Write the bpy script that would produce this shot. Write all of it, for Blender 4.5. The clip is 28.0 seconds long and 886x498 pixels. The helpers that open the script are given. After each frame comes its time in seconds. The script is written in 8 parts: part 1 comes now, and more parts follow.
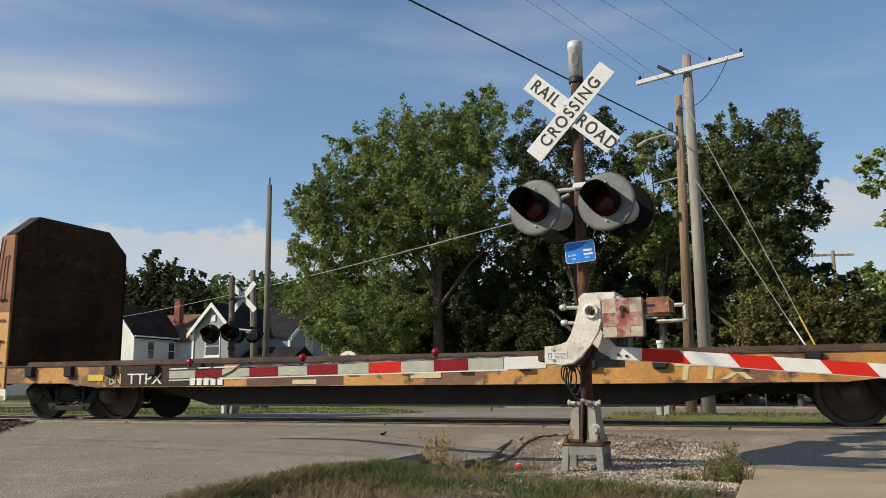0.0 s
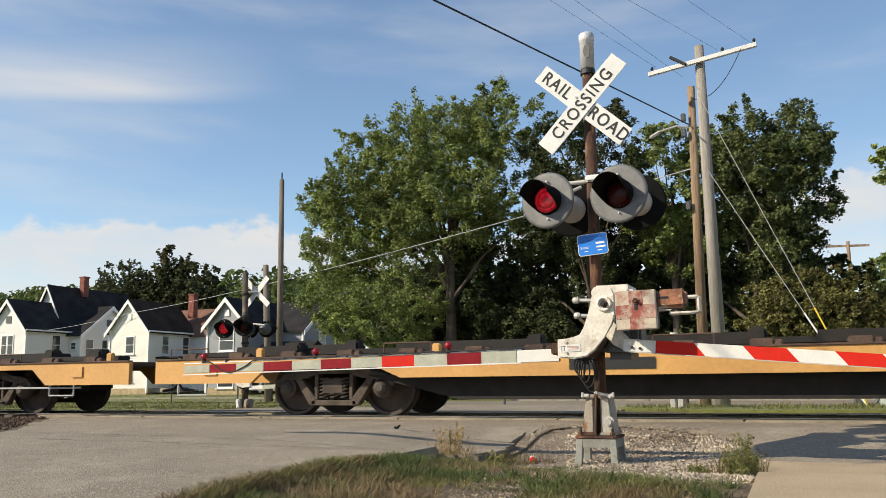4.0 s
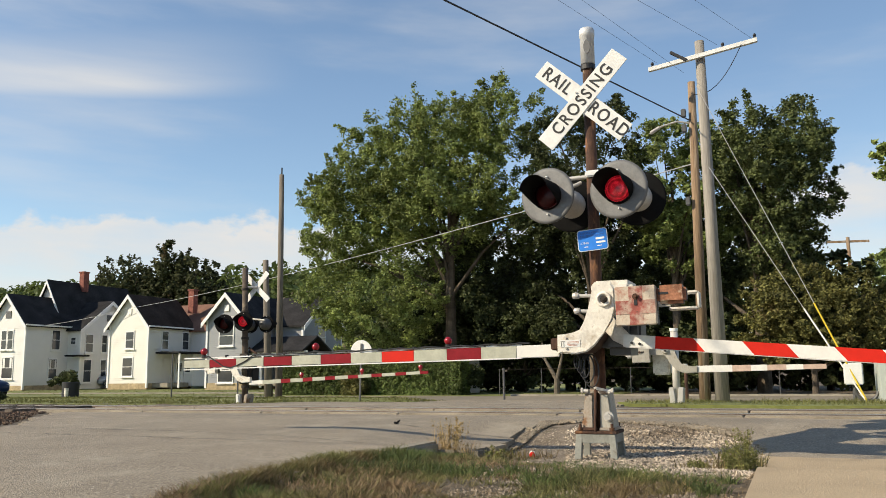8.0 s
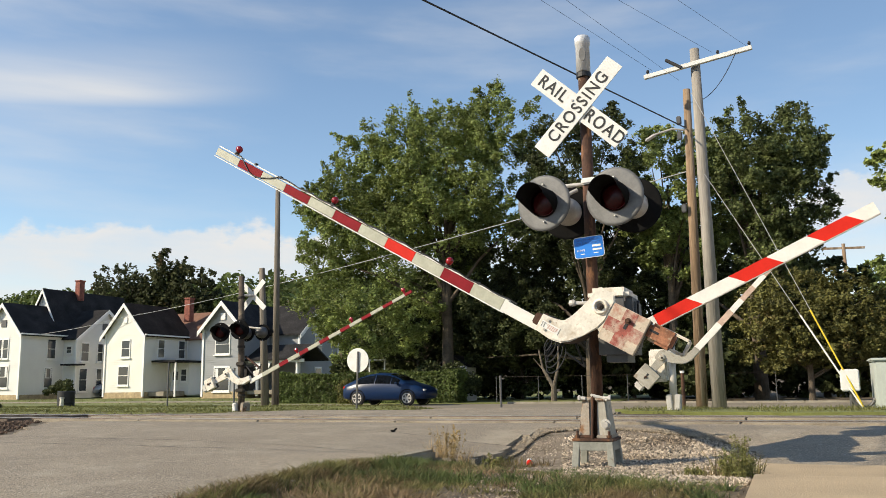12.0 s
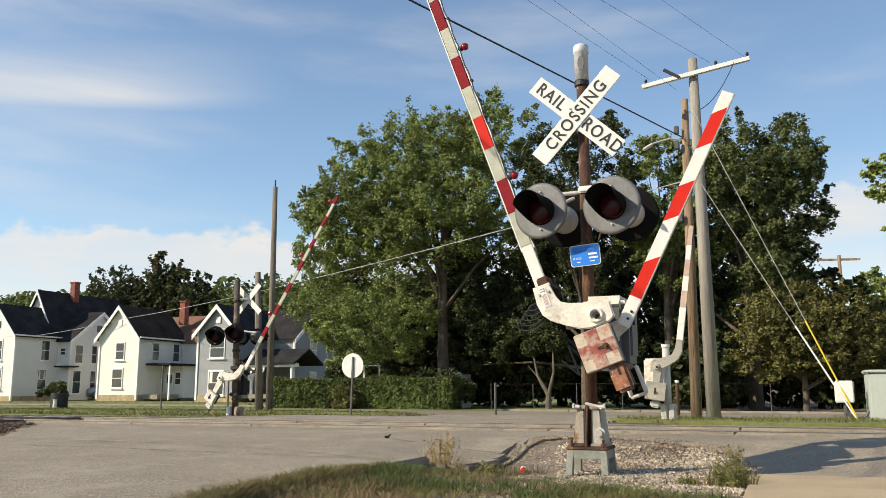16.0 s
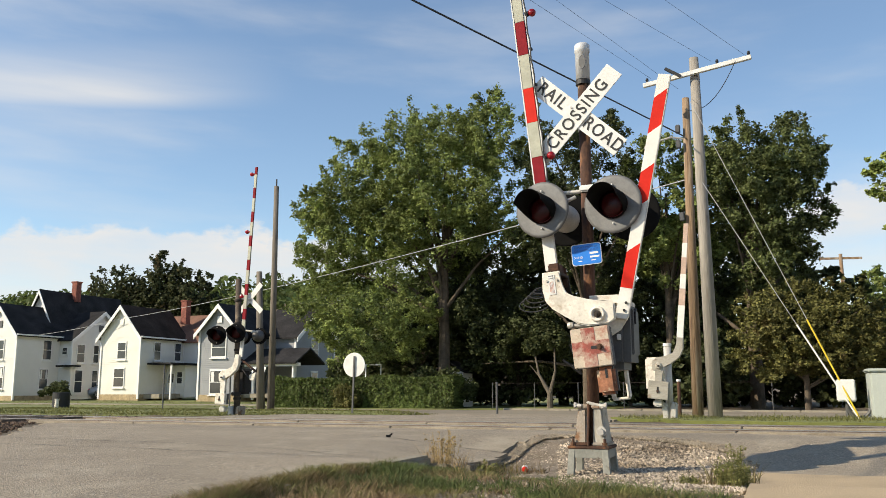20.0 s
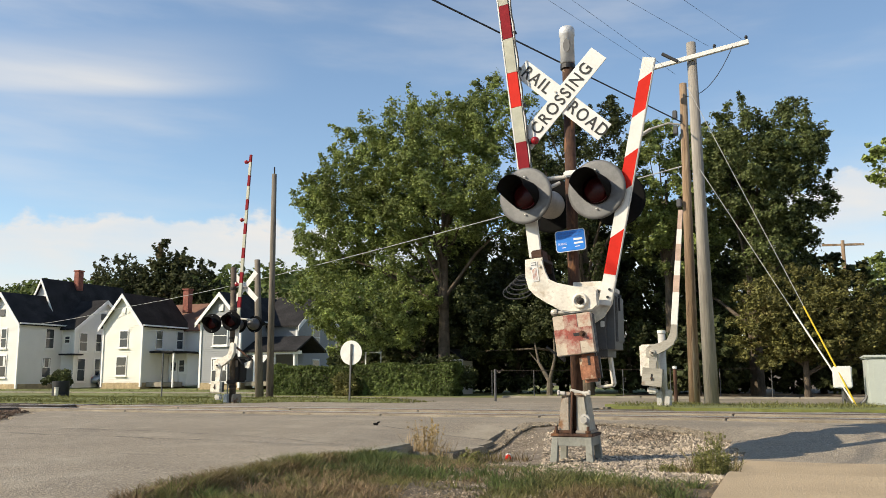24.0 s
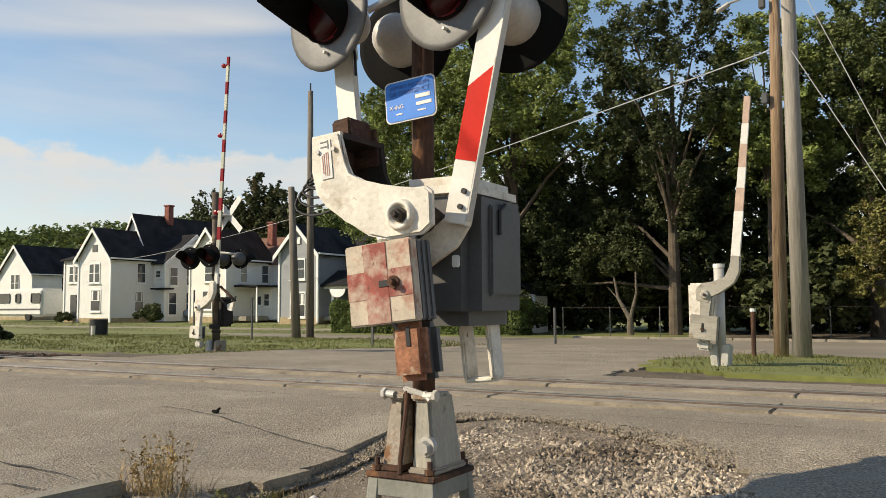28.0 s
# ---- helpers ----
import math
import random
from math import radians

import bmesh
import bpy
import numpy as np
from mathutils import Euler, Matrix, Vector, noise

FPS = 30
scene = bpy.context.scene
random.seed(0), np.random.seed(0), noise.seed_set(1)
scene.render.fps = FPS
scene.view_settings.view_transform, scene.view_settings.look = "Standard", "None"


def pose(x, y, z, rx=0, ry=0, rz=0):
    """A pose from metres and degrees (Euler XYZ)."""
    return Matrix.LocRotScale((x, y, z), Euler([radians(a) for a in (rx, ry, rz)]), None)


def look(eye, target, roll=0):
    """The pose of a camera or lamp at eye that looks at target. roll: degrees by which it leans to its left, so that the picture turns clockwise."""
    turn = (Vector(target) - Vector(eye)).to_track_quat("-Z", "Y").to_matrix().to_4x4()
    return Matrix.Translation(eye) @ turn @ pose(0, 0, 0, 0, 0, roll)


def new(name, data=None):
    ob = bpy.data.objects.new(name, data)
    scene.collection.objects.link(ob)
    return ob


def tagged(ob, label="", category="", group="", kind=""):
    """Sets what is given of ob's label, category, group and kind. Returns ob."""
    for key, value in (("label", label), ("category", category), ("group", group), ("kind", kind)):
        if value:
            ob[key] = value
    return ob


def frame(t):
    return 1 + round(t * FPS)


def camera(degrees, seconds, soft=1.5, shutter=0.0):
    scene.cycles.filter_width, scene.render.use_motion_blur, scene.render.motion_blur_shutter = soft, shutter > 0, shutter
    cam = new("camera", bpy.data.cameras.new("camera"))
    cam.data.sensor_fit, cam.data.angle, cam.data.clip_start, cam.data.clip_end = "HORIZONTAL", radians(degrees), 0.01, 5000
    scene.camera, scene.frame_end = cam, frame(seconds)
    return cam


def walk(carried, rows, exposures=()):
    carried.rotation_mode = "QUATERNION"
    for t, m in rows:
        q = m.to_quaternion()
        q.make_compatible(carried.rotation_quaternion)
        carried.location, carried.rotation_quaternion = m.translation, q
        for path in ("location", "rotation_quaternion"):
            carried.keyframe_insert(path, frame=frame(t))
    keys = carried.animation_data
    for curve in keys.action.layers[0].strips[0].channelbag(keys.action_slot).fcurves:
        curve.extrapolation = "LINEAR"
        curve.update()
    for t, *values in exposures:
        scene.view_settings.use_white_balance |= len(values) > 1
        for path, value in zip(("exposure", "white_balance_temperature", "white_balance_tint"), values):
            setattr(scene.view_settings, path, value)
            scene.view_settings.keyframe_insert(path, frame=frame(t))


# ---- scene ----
cam = camera(56.0, 28.0, soft=0.8, shutter=0.04)
PATH = [
    (0, (0.662, -0.075, 0.644), (-0.072, 1.756, 0.969), -0.40),
    (0.5, (0.662, -0.075, 0.644), (-0.078, 1.754, 0.969), -0.38),
    (1, (0.662, -0.075, 0.644), (-0.083, 1.752, 0.967), -0.36),
    (1.5, (0.662, -0.075, 0.644), (-0.085, 1.752, 0.966), -0.43),
    (2, (0.662, -0.075, 0.644), (-0.087, 1.751, 0.964), -0.55),
    (2.5, (0.662, -0.075, 0.644), (-0.089, 1.751, 0.963), -0.61),
    (3, (0.662, -0.075, 0.644), (-0.094, 1.749, 0.960), -0.56),
    (3.5, (0.662, -0.075, 0.644), (-0.099, 1.747, 0.957), -0.68),
    (5.5, (0.662, -0.075, 0.644), (-0.104, 1.746, 0.950), -0.52),
    (6, (0.662, -0.075, 0.644), (-0.102, 1.748, 0.950), -0.52),
    (6.5, (0.662, -0.075, 0.644), (-0.101, 1.748, 0.948), -0.56),
    (7, (0.662, -0.075, 0.644), (-0.101, 1.748, 0.946), -0.55),
    (7.5, (0.662, -0.075, 0.644), (-0.101, 1.749, 0.944), -0.57),
    (8, (0.662, -0.075, 0.644), (-0.101, 1.749, 0.943), -0.61),
    (8.5, (0.662, -0.075, 0.644), (-0.099, 1.750, 0.943), -0.57),
    (9, (0.662, -0.075, 0.644), (-0.096, 1.751, 0.942), -0.59),
    (9.5, (0.662, -0.075, 0.644), (-0.095, 1.752, 0.942), -0.55),
    (10, (0.662, -0.075, 0.644), (-0.093, 1.752, 0.944), -0.58),
    (10.5, (0.662, -0.075, 0.644), (-0.091, 1.752, 0.949), -0.59),
    (11, (0.662, -0.075, 0.644), (-0.090, 1.752, 0.953), -0.61),
    (11.5, (0.662, -0.075, 0.644), (-0.091, 1.751, 0.956), -0.64),
    (12, (0.662, -0.075, 0.644), (-0.092, 1.750, 0.961), -0.80),
    (12.5, (0.662, -0.075, 0.644), (-0.093, 1.749, 0.964), -0.70),
    (14.5, (0.662, -0.075, 0.644), (-0.088, 1.750, 0.970), -0.14),
    (15, (0.662, -0.075, 0.644), (-0.085, 1.751, 0.972), -0.08),
    (15.5, (0.662, -0.075, 0.644), (-0.083, 1.751, 0.973), -0.10),
    (16, (0.662, -0.075, 0.644), (-0.083, 1.751, 0.976), -0.10),
    (16.5, (0.662, -0.075, 0.644), (-0.083, 1.751, 0.976), -0.14),
    (17, (0.662, -0.075, 0.644), (-0.084, 1.750, 0.974), -0.15),
    (17.5, (0.662, -0.075, 0.644), (-0.083, 1.751, 0.972), -0.11),
    (18, (0.662, -0.075, 0.644), (-0.083, 1.751, 0.973), -0.23),
    (18.5, (0.662, -0.075, 0.644), (-0.084, 1.751, 0.973), -0.16),
    (19, (0.662, -0.075, 0.644), (-0.085, 1.750, 0.973), -0.21),
    (19.5, (0.662, -0.075, 0.644), (-0.086, 1.750, 0.974), -0.15),
    (20, (0.662, -0.075, 0.644), (-0.086, 1.750, 0.974), -0.15),
    (20.5, (0.662, -0.075, 0.644), (-0.088, 1.749, 0.974), -0.14),
    (21, (0.662, -0.075, 0.644), (-0.088, 1.749, 0.974), -0.15),
    (21.5, (0.662, -0.075, 0.644), (-0.089, 1.749, 0.972), -0.08),
    (23.5, (0.779, -0.045, 0.634), (0.027, 1.782, 0.948), -0.09),
    (24, (0.832, 0.093, 0.646), (0.074, 1.918, 0.947), -0.28),
    (24.5, (0.774, 0.468, 0.647), (0.028, 2.300, 0.937), -0.06),
    (25, (0.824, 1.027, 0.670), (-0.004, 2.829, 0.926), -0.07),
    (25.5, (0.967, 1.573, 0.697), (0.073, 3.353, 0.880), -1.34),
    (26, (1.041, 2.226, 0.775), (0.171, 4.024, 0.882), -1.85),
    (26.5, (1.201, 2.784, 0.801), (0.235, 4.533, 0.882), 0.83),
    (27, (1.172, 3.436, 0.856), (0.195, 5.179, 0.937), 0.39),
    (27.5, (1.206, 4.088, 0.899), (0.233, 5.830, 1.032), 0.18),
    (28, (1.142, 4.747, 0.920), (0.131, 6.467, 1.059), -0.30),
]
walk(cam, [(t, look(eye, target, roll)) for t, eye, target, roll in PATH],
     [(0, -0.33, 6380, 8.5), (0.8, -0.16, 6430, 8.5), (1.6, -0.03, 6520, 8.5), (3, 0.02, 6620, 8.5), (5.5, 0.03, 6700, 8.5), (8, 0.04, 6800, 8.5),
      (12, 0.11, 6750, 8.5), (20, 0.12, 6750, 8.5), (24, 0.12, 6800, 8.5), (26, 0.04, 6900, 8.5), (28, -0.03, 7050, 8.5)])

# ---- world and sun ----
SUN_DIR = Vector((0.66, 0.55, -0.51)).normalized()
SUN_EL = math.asin(-SUN_DIR.z)
SUN_AZ = math.atan2(-SUN_DIR.x, -SUN_DIR.y)


def make_world():
    w = bpy.data.worlds.new("sky")
    scene.world = w
    w.use_nodes = True
    nt = w.node_tree
    n, l = nt.nodes, nt.links
    n.clear()
    out = n.new("ShaderNodeOutputWorld")
    sky = n.new("ShaderNodeTexSky")
    sky.sky_type = "NISHITA"
    sky.sun_disc = False
    sky.sun_elevation = SUN_EL
    sky.sun_rotation = SUN_AZ
    sky.air_density, sky.dust_density, sky.ozone_density = 1.0, 0.1, 2.0
    co = n.new("ShaderNodeTexCoord")
    sp = n.new("ShaderNodeSeparateXYZ")
    l.new(co.outputs["Generated"], sp.inputs[0])

    def calc(op, a, b=0.0, c=0.0):
        m = n.new("ShaderNodeMath")
        m.operation = op
        for i, v in enumerate((a, b, c)):
            if isinstance(v, (int, float)):
                m.inputs[i].default_value = v
            else:
                l.new(v, m.inputs[i])
        return m.outputs[0]

    def ease(v, lo, hi, out=1.0):
        r = n.new("ShaderNodeMapRange")
        r.interpolation_type = "SMOOTHSTEP"
        r.inputs["From Min"].default_value, r.inputs["From Max"].default_value, r.inputs["To Max"].default_value = lo, hi, out
        l.new(v, r.inputs["Value"])
        return r.outputs[0]

    def noise_of(x, y, scale, detail, rough=0.55, seed=0.0):
        c = n.new("ShaderNodeCombineXYZ")
        for i, v in enumerate((x, y, seed)):
            if isinstance(v, (int, float)):
                c.inputs[i].default_value = v
            else:
                l.new(v, c.inputs[i])
        t = n.new("ShaderNodeTexNoise")
        t.inputs["Scale"].default_value, t.inputs["Detail"].default_value, t.inputs["Roughness"].default_value = scale, detail, rough
        l.new(c.outputs[0], t.inputs["Vector"])
        return calc("SUBTRACT", t.outputs[0], 0.5)

    az, el = calc("ARCTAN2", sp.outputs[0], sp.outputs[1]), sp.outputs[2]
    # a long cumulus bank over the horizon, with a higher head to the north
    tall = calc("MULTIPLY", el, 1.5)
    top = calc("MULTIPLY_ADD", noise_of(az, 0.0, 5.0, 2.0, 0.5, 3.0), 0.06, 0.176)
    top = calc("ADD", top, ease(az, -0.1, 0.08, 0.045))
    puff = noise_of(az, tall, 16.0, 6.0, 0.55, 1.0)
    over = calc("SUBTRACT", calc("MULTIPLY_ADD", puff, 0.085, top), el)
    crisp = ease(over, -0.003, 0.012)
    body = calc("MULTIPLY_ADD", noise_of(az, calc("MULTIPLY", el, 4.0), 7.0, 5.0, 0.5, 8.0), 1.0, 0.62)
    deep = ease(over, 0.0, 0.075)
    bank = calc("MULTIPLY", crisp, calc("SUBTRACT", calc("MULTIPLY_ADD", body, 1.25, 0.08), calc("MULTIPLY", deep, 0.3)))
    # one bright streak and thin veils higher up
    streak = noise_of(az, calc("MULTIPLY", el, 9.0), 3.2, 7.0, 0.5, 5.0)
    line = calc("SUBTRACT", el, calc("MULTIPLY_ADD", az, 0.1, 0.388))
    band = calc("MULTIPLY", ease(line, -0.014, 0.012), ease(line, 0.085, 0.0))
    band = calc("MULTIPLY", band, calc("MULTIPLY", ease(az, -1.35, -0.95), ease(az, -0.56, -0.8)))
    streaked = calc("MULTIPLY", band, calc("MULTIPLY_ADD", streak, 1.1, 0.62))
    veil = calc("MULTIPLY", ease(noise_of(calc("MULTIPLY_ADD", el, 0.8, az), calc("MULTIPLY", el, 5.0), 2.2, 8.0, 0.52, 11.0), -0.04, 0.3), 0.42)
    mx = n.new("ShaderNodeMath")
    mx.operation = "MAXIMUM"
    mx.use_clamp = True
    l.new(bank, mx.inputs[0])
    l.new(calc("MAXIMUM", streaked, veil), mx.inputs[1])
    mix = n.new("ShaderNodeMixRGB")
    mix.inputs[2].default_value = (5.75, 5.75, 5.85, 1)
    l.new(mx.outputs[0], mix.inputs[0])
    # the sky brightens with thin haze towards the sun
    dot = n.new("ShaderNodeVectorMath")
    dot.operation = "DOT_PRODUCT"
    dot.inputs[1].default_value = -SUN_DIR
    l.new(co.outputs["Generated"], dot.inputs[0])
    gain = n.new("ShaderNodeMapRange")
    gain.inputs["From Min"].default_value, gain.inputs["From Max"].default_value = -0.8, -0.2
    gain.inputs["To Min"].default_value, gain.inputs["To Max"].default_value = 0.95, 1.26
    l.new(dot.outputs["Value"], gain.inputs["Value"])
    haze = n.new("ShaderNodeMixRGB")
    haze.blend_type = "MULTIPLY"
    haze.inputs[0].default_value = 1.0
    l.new(sky.outputs[0], haze.inputs[1])
    l.new(gain.outputs[0], haze.inputs[2])
    l.new(haze.outputs[0], mix.inputs[1])
    bg = n.new("ShaderNodeBackground")
    bg.inputs["Strength"].default_value = 0.132
    l.new(mix.outputs[0], bg.inputs[0])
    l.new(bg.outputs[0], out.inputs[0])


make_world()
sun_data = bpy.data.lights.new("sun", "SUN")
sun_data.energy, sun_data.angle, sun_data.color = 5.75, radians(0.55), (1.0, 0.885, 0.715)
sun = new("sun", sun_data)
sun.matrix_world = look((0, 0, 60), Vector((0, 0, 60)) + SUN_DIR)

# ---- materials ----
MATS = {}


def mat(name, base, rough=0.7, metal=0.0, var=0.25, scale=3.0, fine=40.0, bump=0.0, tint=None, spots=None, rnd=0.0, trans=0.0, spec=0.5, grit=None, stretch=1.0):
    """A surface with variation at two scales; spots: (colour, scale, threshold, softness); rnd: per-piece brightness."""
    m = bpy.data.materials.new(name)
    m.use_nodes = True
    nt = m.node_tree
    n, l = nt.nodes, nt.links
    b = n["Principled BSDF"]
    co = n.new("ShaderNodeTexCoord")
    where = co.outputs["Object"]
    if stretch != 1.0:
        # grain or streaks drawn out along z
        squeeze = n.new("ShaderNodeMapping")
        squeeze.inputs["Scale"].default_value = (1.0, 1.0, stretch)
        l.new(where, squeeze.inputs[0])
        where = squeeze.outputs[0]

    def noise_at(s, d=5.0, r=0.55):
        t = n.new("ShaderNodeTexNoise")
        t.inputs["Scale"].default_value, t.inputs["Detail"].default_value, t.inputs["Roughness"].default_value = s, d, r
        l.new(where, t.inputs["Vector"])
        return t

    big, small = noise_at(scale), noise_at(fine, 3.0)
    dark = tuple(max(0.0, c * (1 - var * 1.3)) for c in base)
    light = tint or tuple(min(1.0, c * (1 + var)) for c in base)
    r = n.new("ShaderNodeValToRGB")
    r.color_ramp.elements[0].position, r.color_ramp.elements[1].position = 0.3, 0.7
    r.color_ramp.elements[0].color, r.color_ramp.elements[1].color = (*dark, 1), (*light, 1)
    l.new(big.outputs[0], r.inputs[0])
    fm = n.new("ShaderNodeMapRange")
    fm.inputs["From Min"].default_value, fm.inputs["From Max"].default_value = 0.3, 0.7
    fm.inputs["To Min"].default_value, fm.inputs["To Max"].default_value = 1 - (grit or var) * 0.7, 1 + (grit or var) * 0.5
    l.new(small.outputs[0], fm.inputs["Value"])
    mul = n.new("ShaderNodeMixRGB")
    mul.blend_type = "MULTIPLY"
    mul.inputs[0].default_value = 1.0
    l.new(r.outputs[0], mul.inputs[1])
    l.new(fm.outputs[0], mul.inputs[2])
    col = mul.outputs[0]
    if spots:
        for sc, s, th, soft in spots:
            t = noise_at(s, 6.0, 0.62)
            k = n.new("ShaderNodeValToRGB")
            k.color_ramp.elements[0].position, k.color_ramp.elements[1].position = th, min(1.0, th + soft)
            l.new(t.outputs[0], k.inputs[0])
            x = n.new("ShaderNodeMixRGB")
            x.inputs[2].default_value = (*sc, 1)
            l.new(k.outputs[0], x.inputs[0])
            l.new(col, x.inputs[1])
            col = x.outputs[0]
    if rnd:
        info = n.new("ShaderNodeNewGeometry")
        q = n.new("ShaderNodeMapRange")
        q.inputs["To Min"].default_value, q.inputs["To Max"].default_value = 1 - rnd, 1 + rnd
        l.new(info.outputs["Random Per Island"], q.inputs["Value"])
        y = n.new("ShaderNodeMixRGB")
        y.blend_type = "MULTIPLY"
        y.inputs[0].default_value = 1.0
        l.new(col, y.inputs[1])
        l.new(q.outputs[0], y.inputs[2])
        col = y.outputs[0]
    l.new(col, b.inputs["Base Color"])
    b.inputs["Roughness"].default_value, b.inputs["Metallic"].default_value = rough, metal
    b.inputs["Specular IOR Level"].default_value = spec
    if bump:
        bp = n.new("ShaderNodeBump")
        bp.inputs["Strength"].default_value, bp.inputs["Distance"].default_value = bump, 0.02
        l.new(small.outputs[0], bp.inputs["Height"])
        l.new(bp.outputs[0], b.inputs["Normal"])
    if trans:
        tr = n.new("ShaderNodeBsdfTranslucent")
        l.new(col, tr.inputs[0])
        ms = n.new("ShaderNodeMixShader")
        ms.inputs[0].default_value = trans
        l.new(b.outputs[0], ms.inputs[1])
        l.new(tr.outputs[0], ms.inputs[2])
        l.new(ms.outputs[0], n["Material Output"].inputs[0])
    MATS[name] = m
    return m


def glow(name, colour, strength, base=(0.3, 0.0, 0.0), dots=0.0):
    """A lit surface; dots: count of lens facets to the metre."""
    m = mat(name, base, 0.25)
    n, l = m.node_tree.nodes, m.node_tree.links
    b = n["Principled BSDF"]
    if dots:
        co, v, r = n.new("ShaderNodeTexCoord"), n.new("ShaderNodeTexVoronoi"), n.new("ShaderNodeMapRange")
        v.inputs["Scale"].default_value, v.inputs["Randomness"].default_value = dots, 0.15
        l.new(co.outputs["Object"], v.inputs["Vector"])
        r.inputs["From Min"].default_value, r.inputs["From Max"].default_value = 0.15, 0.6
        r.inputs["To Min"].default_value, r.inputs["To Max"].default_value = strength * 1.5, strength * 0.15
        l.new(v.outputs["Distance"], r.inputs["Value"])
        l.new(r.outputs[0], b.inputs["Emission Strength"])
    b.inputs["Emission Color"].default_value, b.inputs["Emission Strength"].default_value = (*colour, 1), strength
    return m


M_GRASS = mat("grass_ground", (0.125, 0.098, 0.065), 0.95, var=0.4, scale=0.9, fine=28, bump=0.9, grit=0.7, spots=[((0.15, 0.11, 0.065), 1.4, 0.53, 0.14), ((0.05, 0.035, 0.02), 5, 0.57, 0.1), ((0.22, 0.17, 0.11), 24, 0.61, 0.08)])
M_LAWN = mat("lawn", (0.17, 0.185, 0.05), 0.95, var=0.3, scale=0.15, fine=6, bump=0.3)
M_ASPHALT = mat("asphalt", (0.3, 0.25, 0.185), 0.95, var=0.16, scale=0.5, fine=60, bump=0.8, grit=0.75, spots=[((0.35, 0.3, 0.225), 1.3, 0.52, 0.2), ((0.15, 0.13, 0.1), 0.35, 0.66, 0.12), ((0.22, 0.185, 0.14), 7, 0.58, 0.1), ((0.44, 0.39, 0.31), 30, 0.6, 0.06)])
M_STREET = mat("street_asphalt", (0.24, 0.205, 0.155), 0.92, var=0.16, scale=0.3, fine=30, bump=0.4)
M_CONC = mat("sand_concrete", (0.42, 0.32, 0.2), 0.93, var=0.14, scale=0.8, fine=60, bump=0.4, spots=[((0.3, 0.24, 0.16), 1.2, 0.58, 0.2)])
M_KERB = mat("kerb_concrete", (0.3, 0.265, 0.205), 0.93, var=0.2, scale=2, fine=60, bump=0.5, spots=[((0.17, 0.15, 0.11), 3, 0.6, 0.2)])
M_PANEL = mat("weathered_crossing_panel", (0.3, 0.255, 0.19), 0.93, var=0.25, scale=1.5, fine=40, bump=0.5, spots=[((0.14, 0.11, 0.08), 2.2, 0.56, 0.15)])
M_BED = mat("ballast_ground", (0.11, 0.08, 0.058), 0.95, var=0.35, scale=2, fine=45, bump=1.0)
M_GRIT = mat("packed_grit", (0.23, 0.185, 0.135), 0.95, var=0.3, scale=2.5, fine=70, bump=0.9, grit=0.75, spots=[((0.12, 0.09, 0.06), 1.8, 0.55, 0.15)])
M_STONE2 = mat("fine_gravel", (0.29, 0.235, 0.17), 0.9, var=0.3, scale=2.2, fine=80, rnd=0.5)
M_STONE = mat("gravel", (0.36, 0.3, 0.23), 0.9, var=0.35, scale=2.2, fine=80, rnd=0.7, spots=[((0.17, 0.13, 0.09), 1.3, 0.5, 0.16)])
M_BALLAST = mat("track_ballast", (0.11, 0.07, 0.045), 0.92, var=0.35, scale=3, fine=60, rnd=0.5)
M_BLADE = mat("grass_blades", (0.17, 0.165, 0.056), 0.85, var=0.35, scale=1.2, fine=9, rnd=0.5, trans=0.25, spots=[((0.19, 0.135, 0.065), 1.3, 0.45, 0.14)])
M_LEAF3 = mat("deep_green_leaves", (0.12, 0.145, 0.05), 0.6, var=0.42, scale=0.5, fine=3, rnd=0.45, trans=0.25, spec=0.25)
M_LEAF = mat("leaves", (0.115, 0.15, 0.042), 0.6, var=0.42, scale=0.5, fine=3, rnd=0.45, trans=0.3, spec=0.25)
M_LEAF2 = mat("olive_leaves", (0.215, 0.262, 0.078), 0.6, var=0.42, scale=0.45, fine=3, rnd=0.45, trans=0.3, spec=0.25, spots=[((0.27, 0.265, 0.075), 0.7, 0.64, 0.1)])
M_FARLEAF = mat("dull_far_leaves", (0.07, 0.078, 0.034), 0.7, var=0.4, scale=0.35, fine=2, rnd=0.45, trans=0.2, spec=0.15, spots=[((0.16, 0.105, 0.05), 0.3, 0.6, 0.08)])
# leaf green darkened so that the grove's shade is put into the colour
M_LEAF5 = mat("shade_toned_leaves", (0.066, 0.08, 0.029), 0.6, var=0.42, scale=0.5, fine=3, rnd=0.45, trans=0.25, spec=0.25)
M_LEAFB = mat("olive_brown_leaves", (0.155, 0.15, 0.048), 0.6, var=0.4, scale=0.8, fine=5, rnd=0.5, trans=0.25, spec=0.2, spots=[((0.17, 0.12, 0.05), 1.1, 0.58, 0.12)])
M_DARKLEAF = mat("dark_and_shade_leaves", (0.072, 0.085, 0.032), 0.65, var=0.3, scale=0.4, fine=3, rnd=0.45, trans=0.2, spec=0.2)
M_BARK = mat("bark", (0.11, 0.085, 0.06), 0.95, var=0.35, scale=3, fine=25, bump=0.8)
M_POLE = mat("weathered_pole_wood", (0.24, 0.16, 0.095), 0.9, var=0.4, scale=6.0, fine=40, bump=0.6, stretch=0.07, spots=[((0.36, 0.3, 0.23), 5.0, 0.52, 0.14), ((0.09, 0.055, 0.035), 12.0, 0.6, 0.06)])
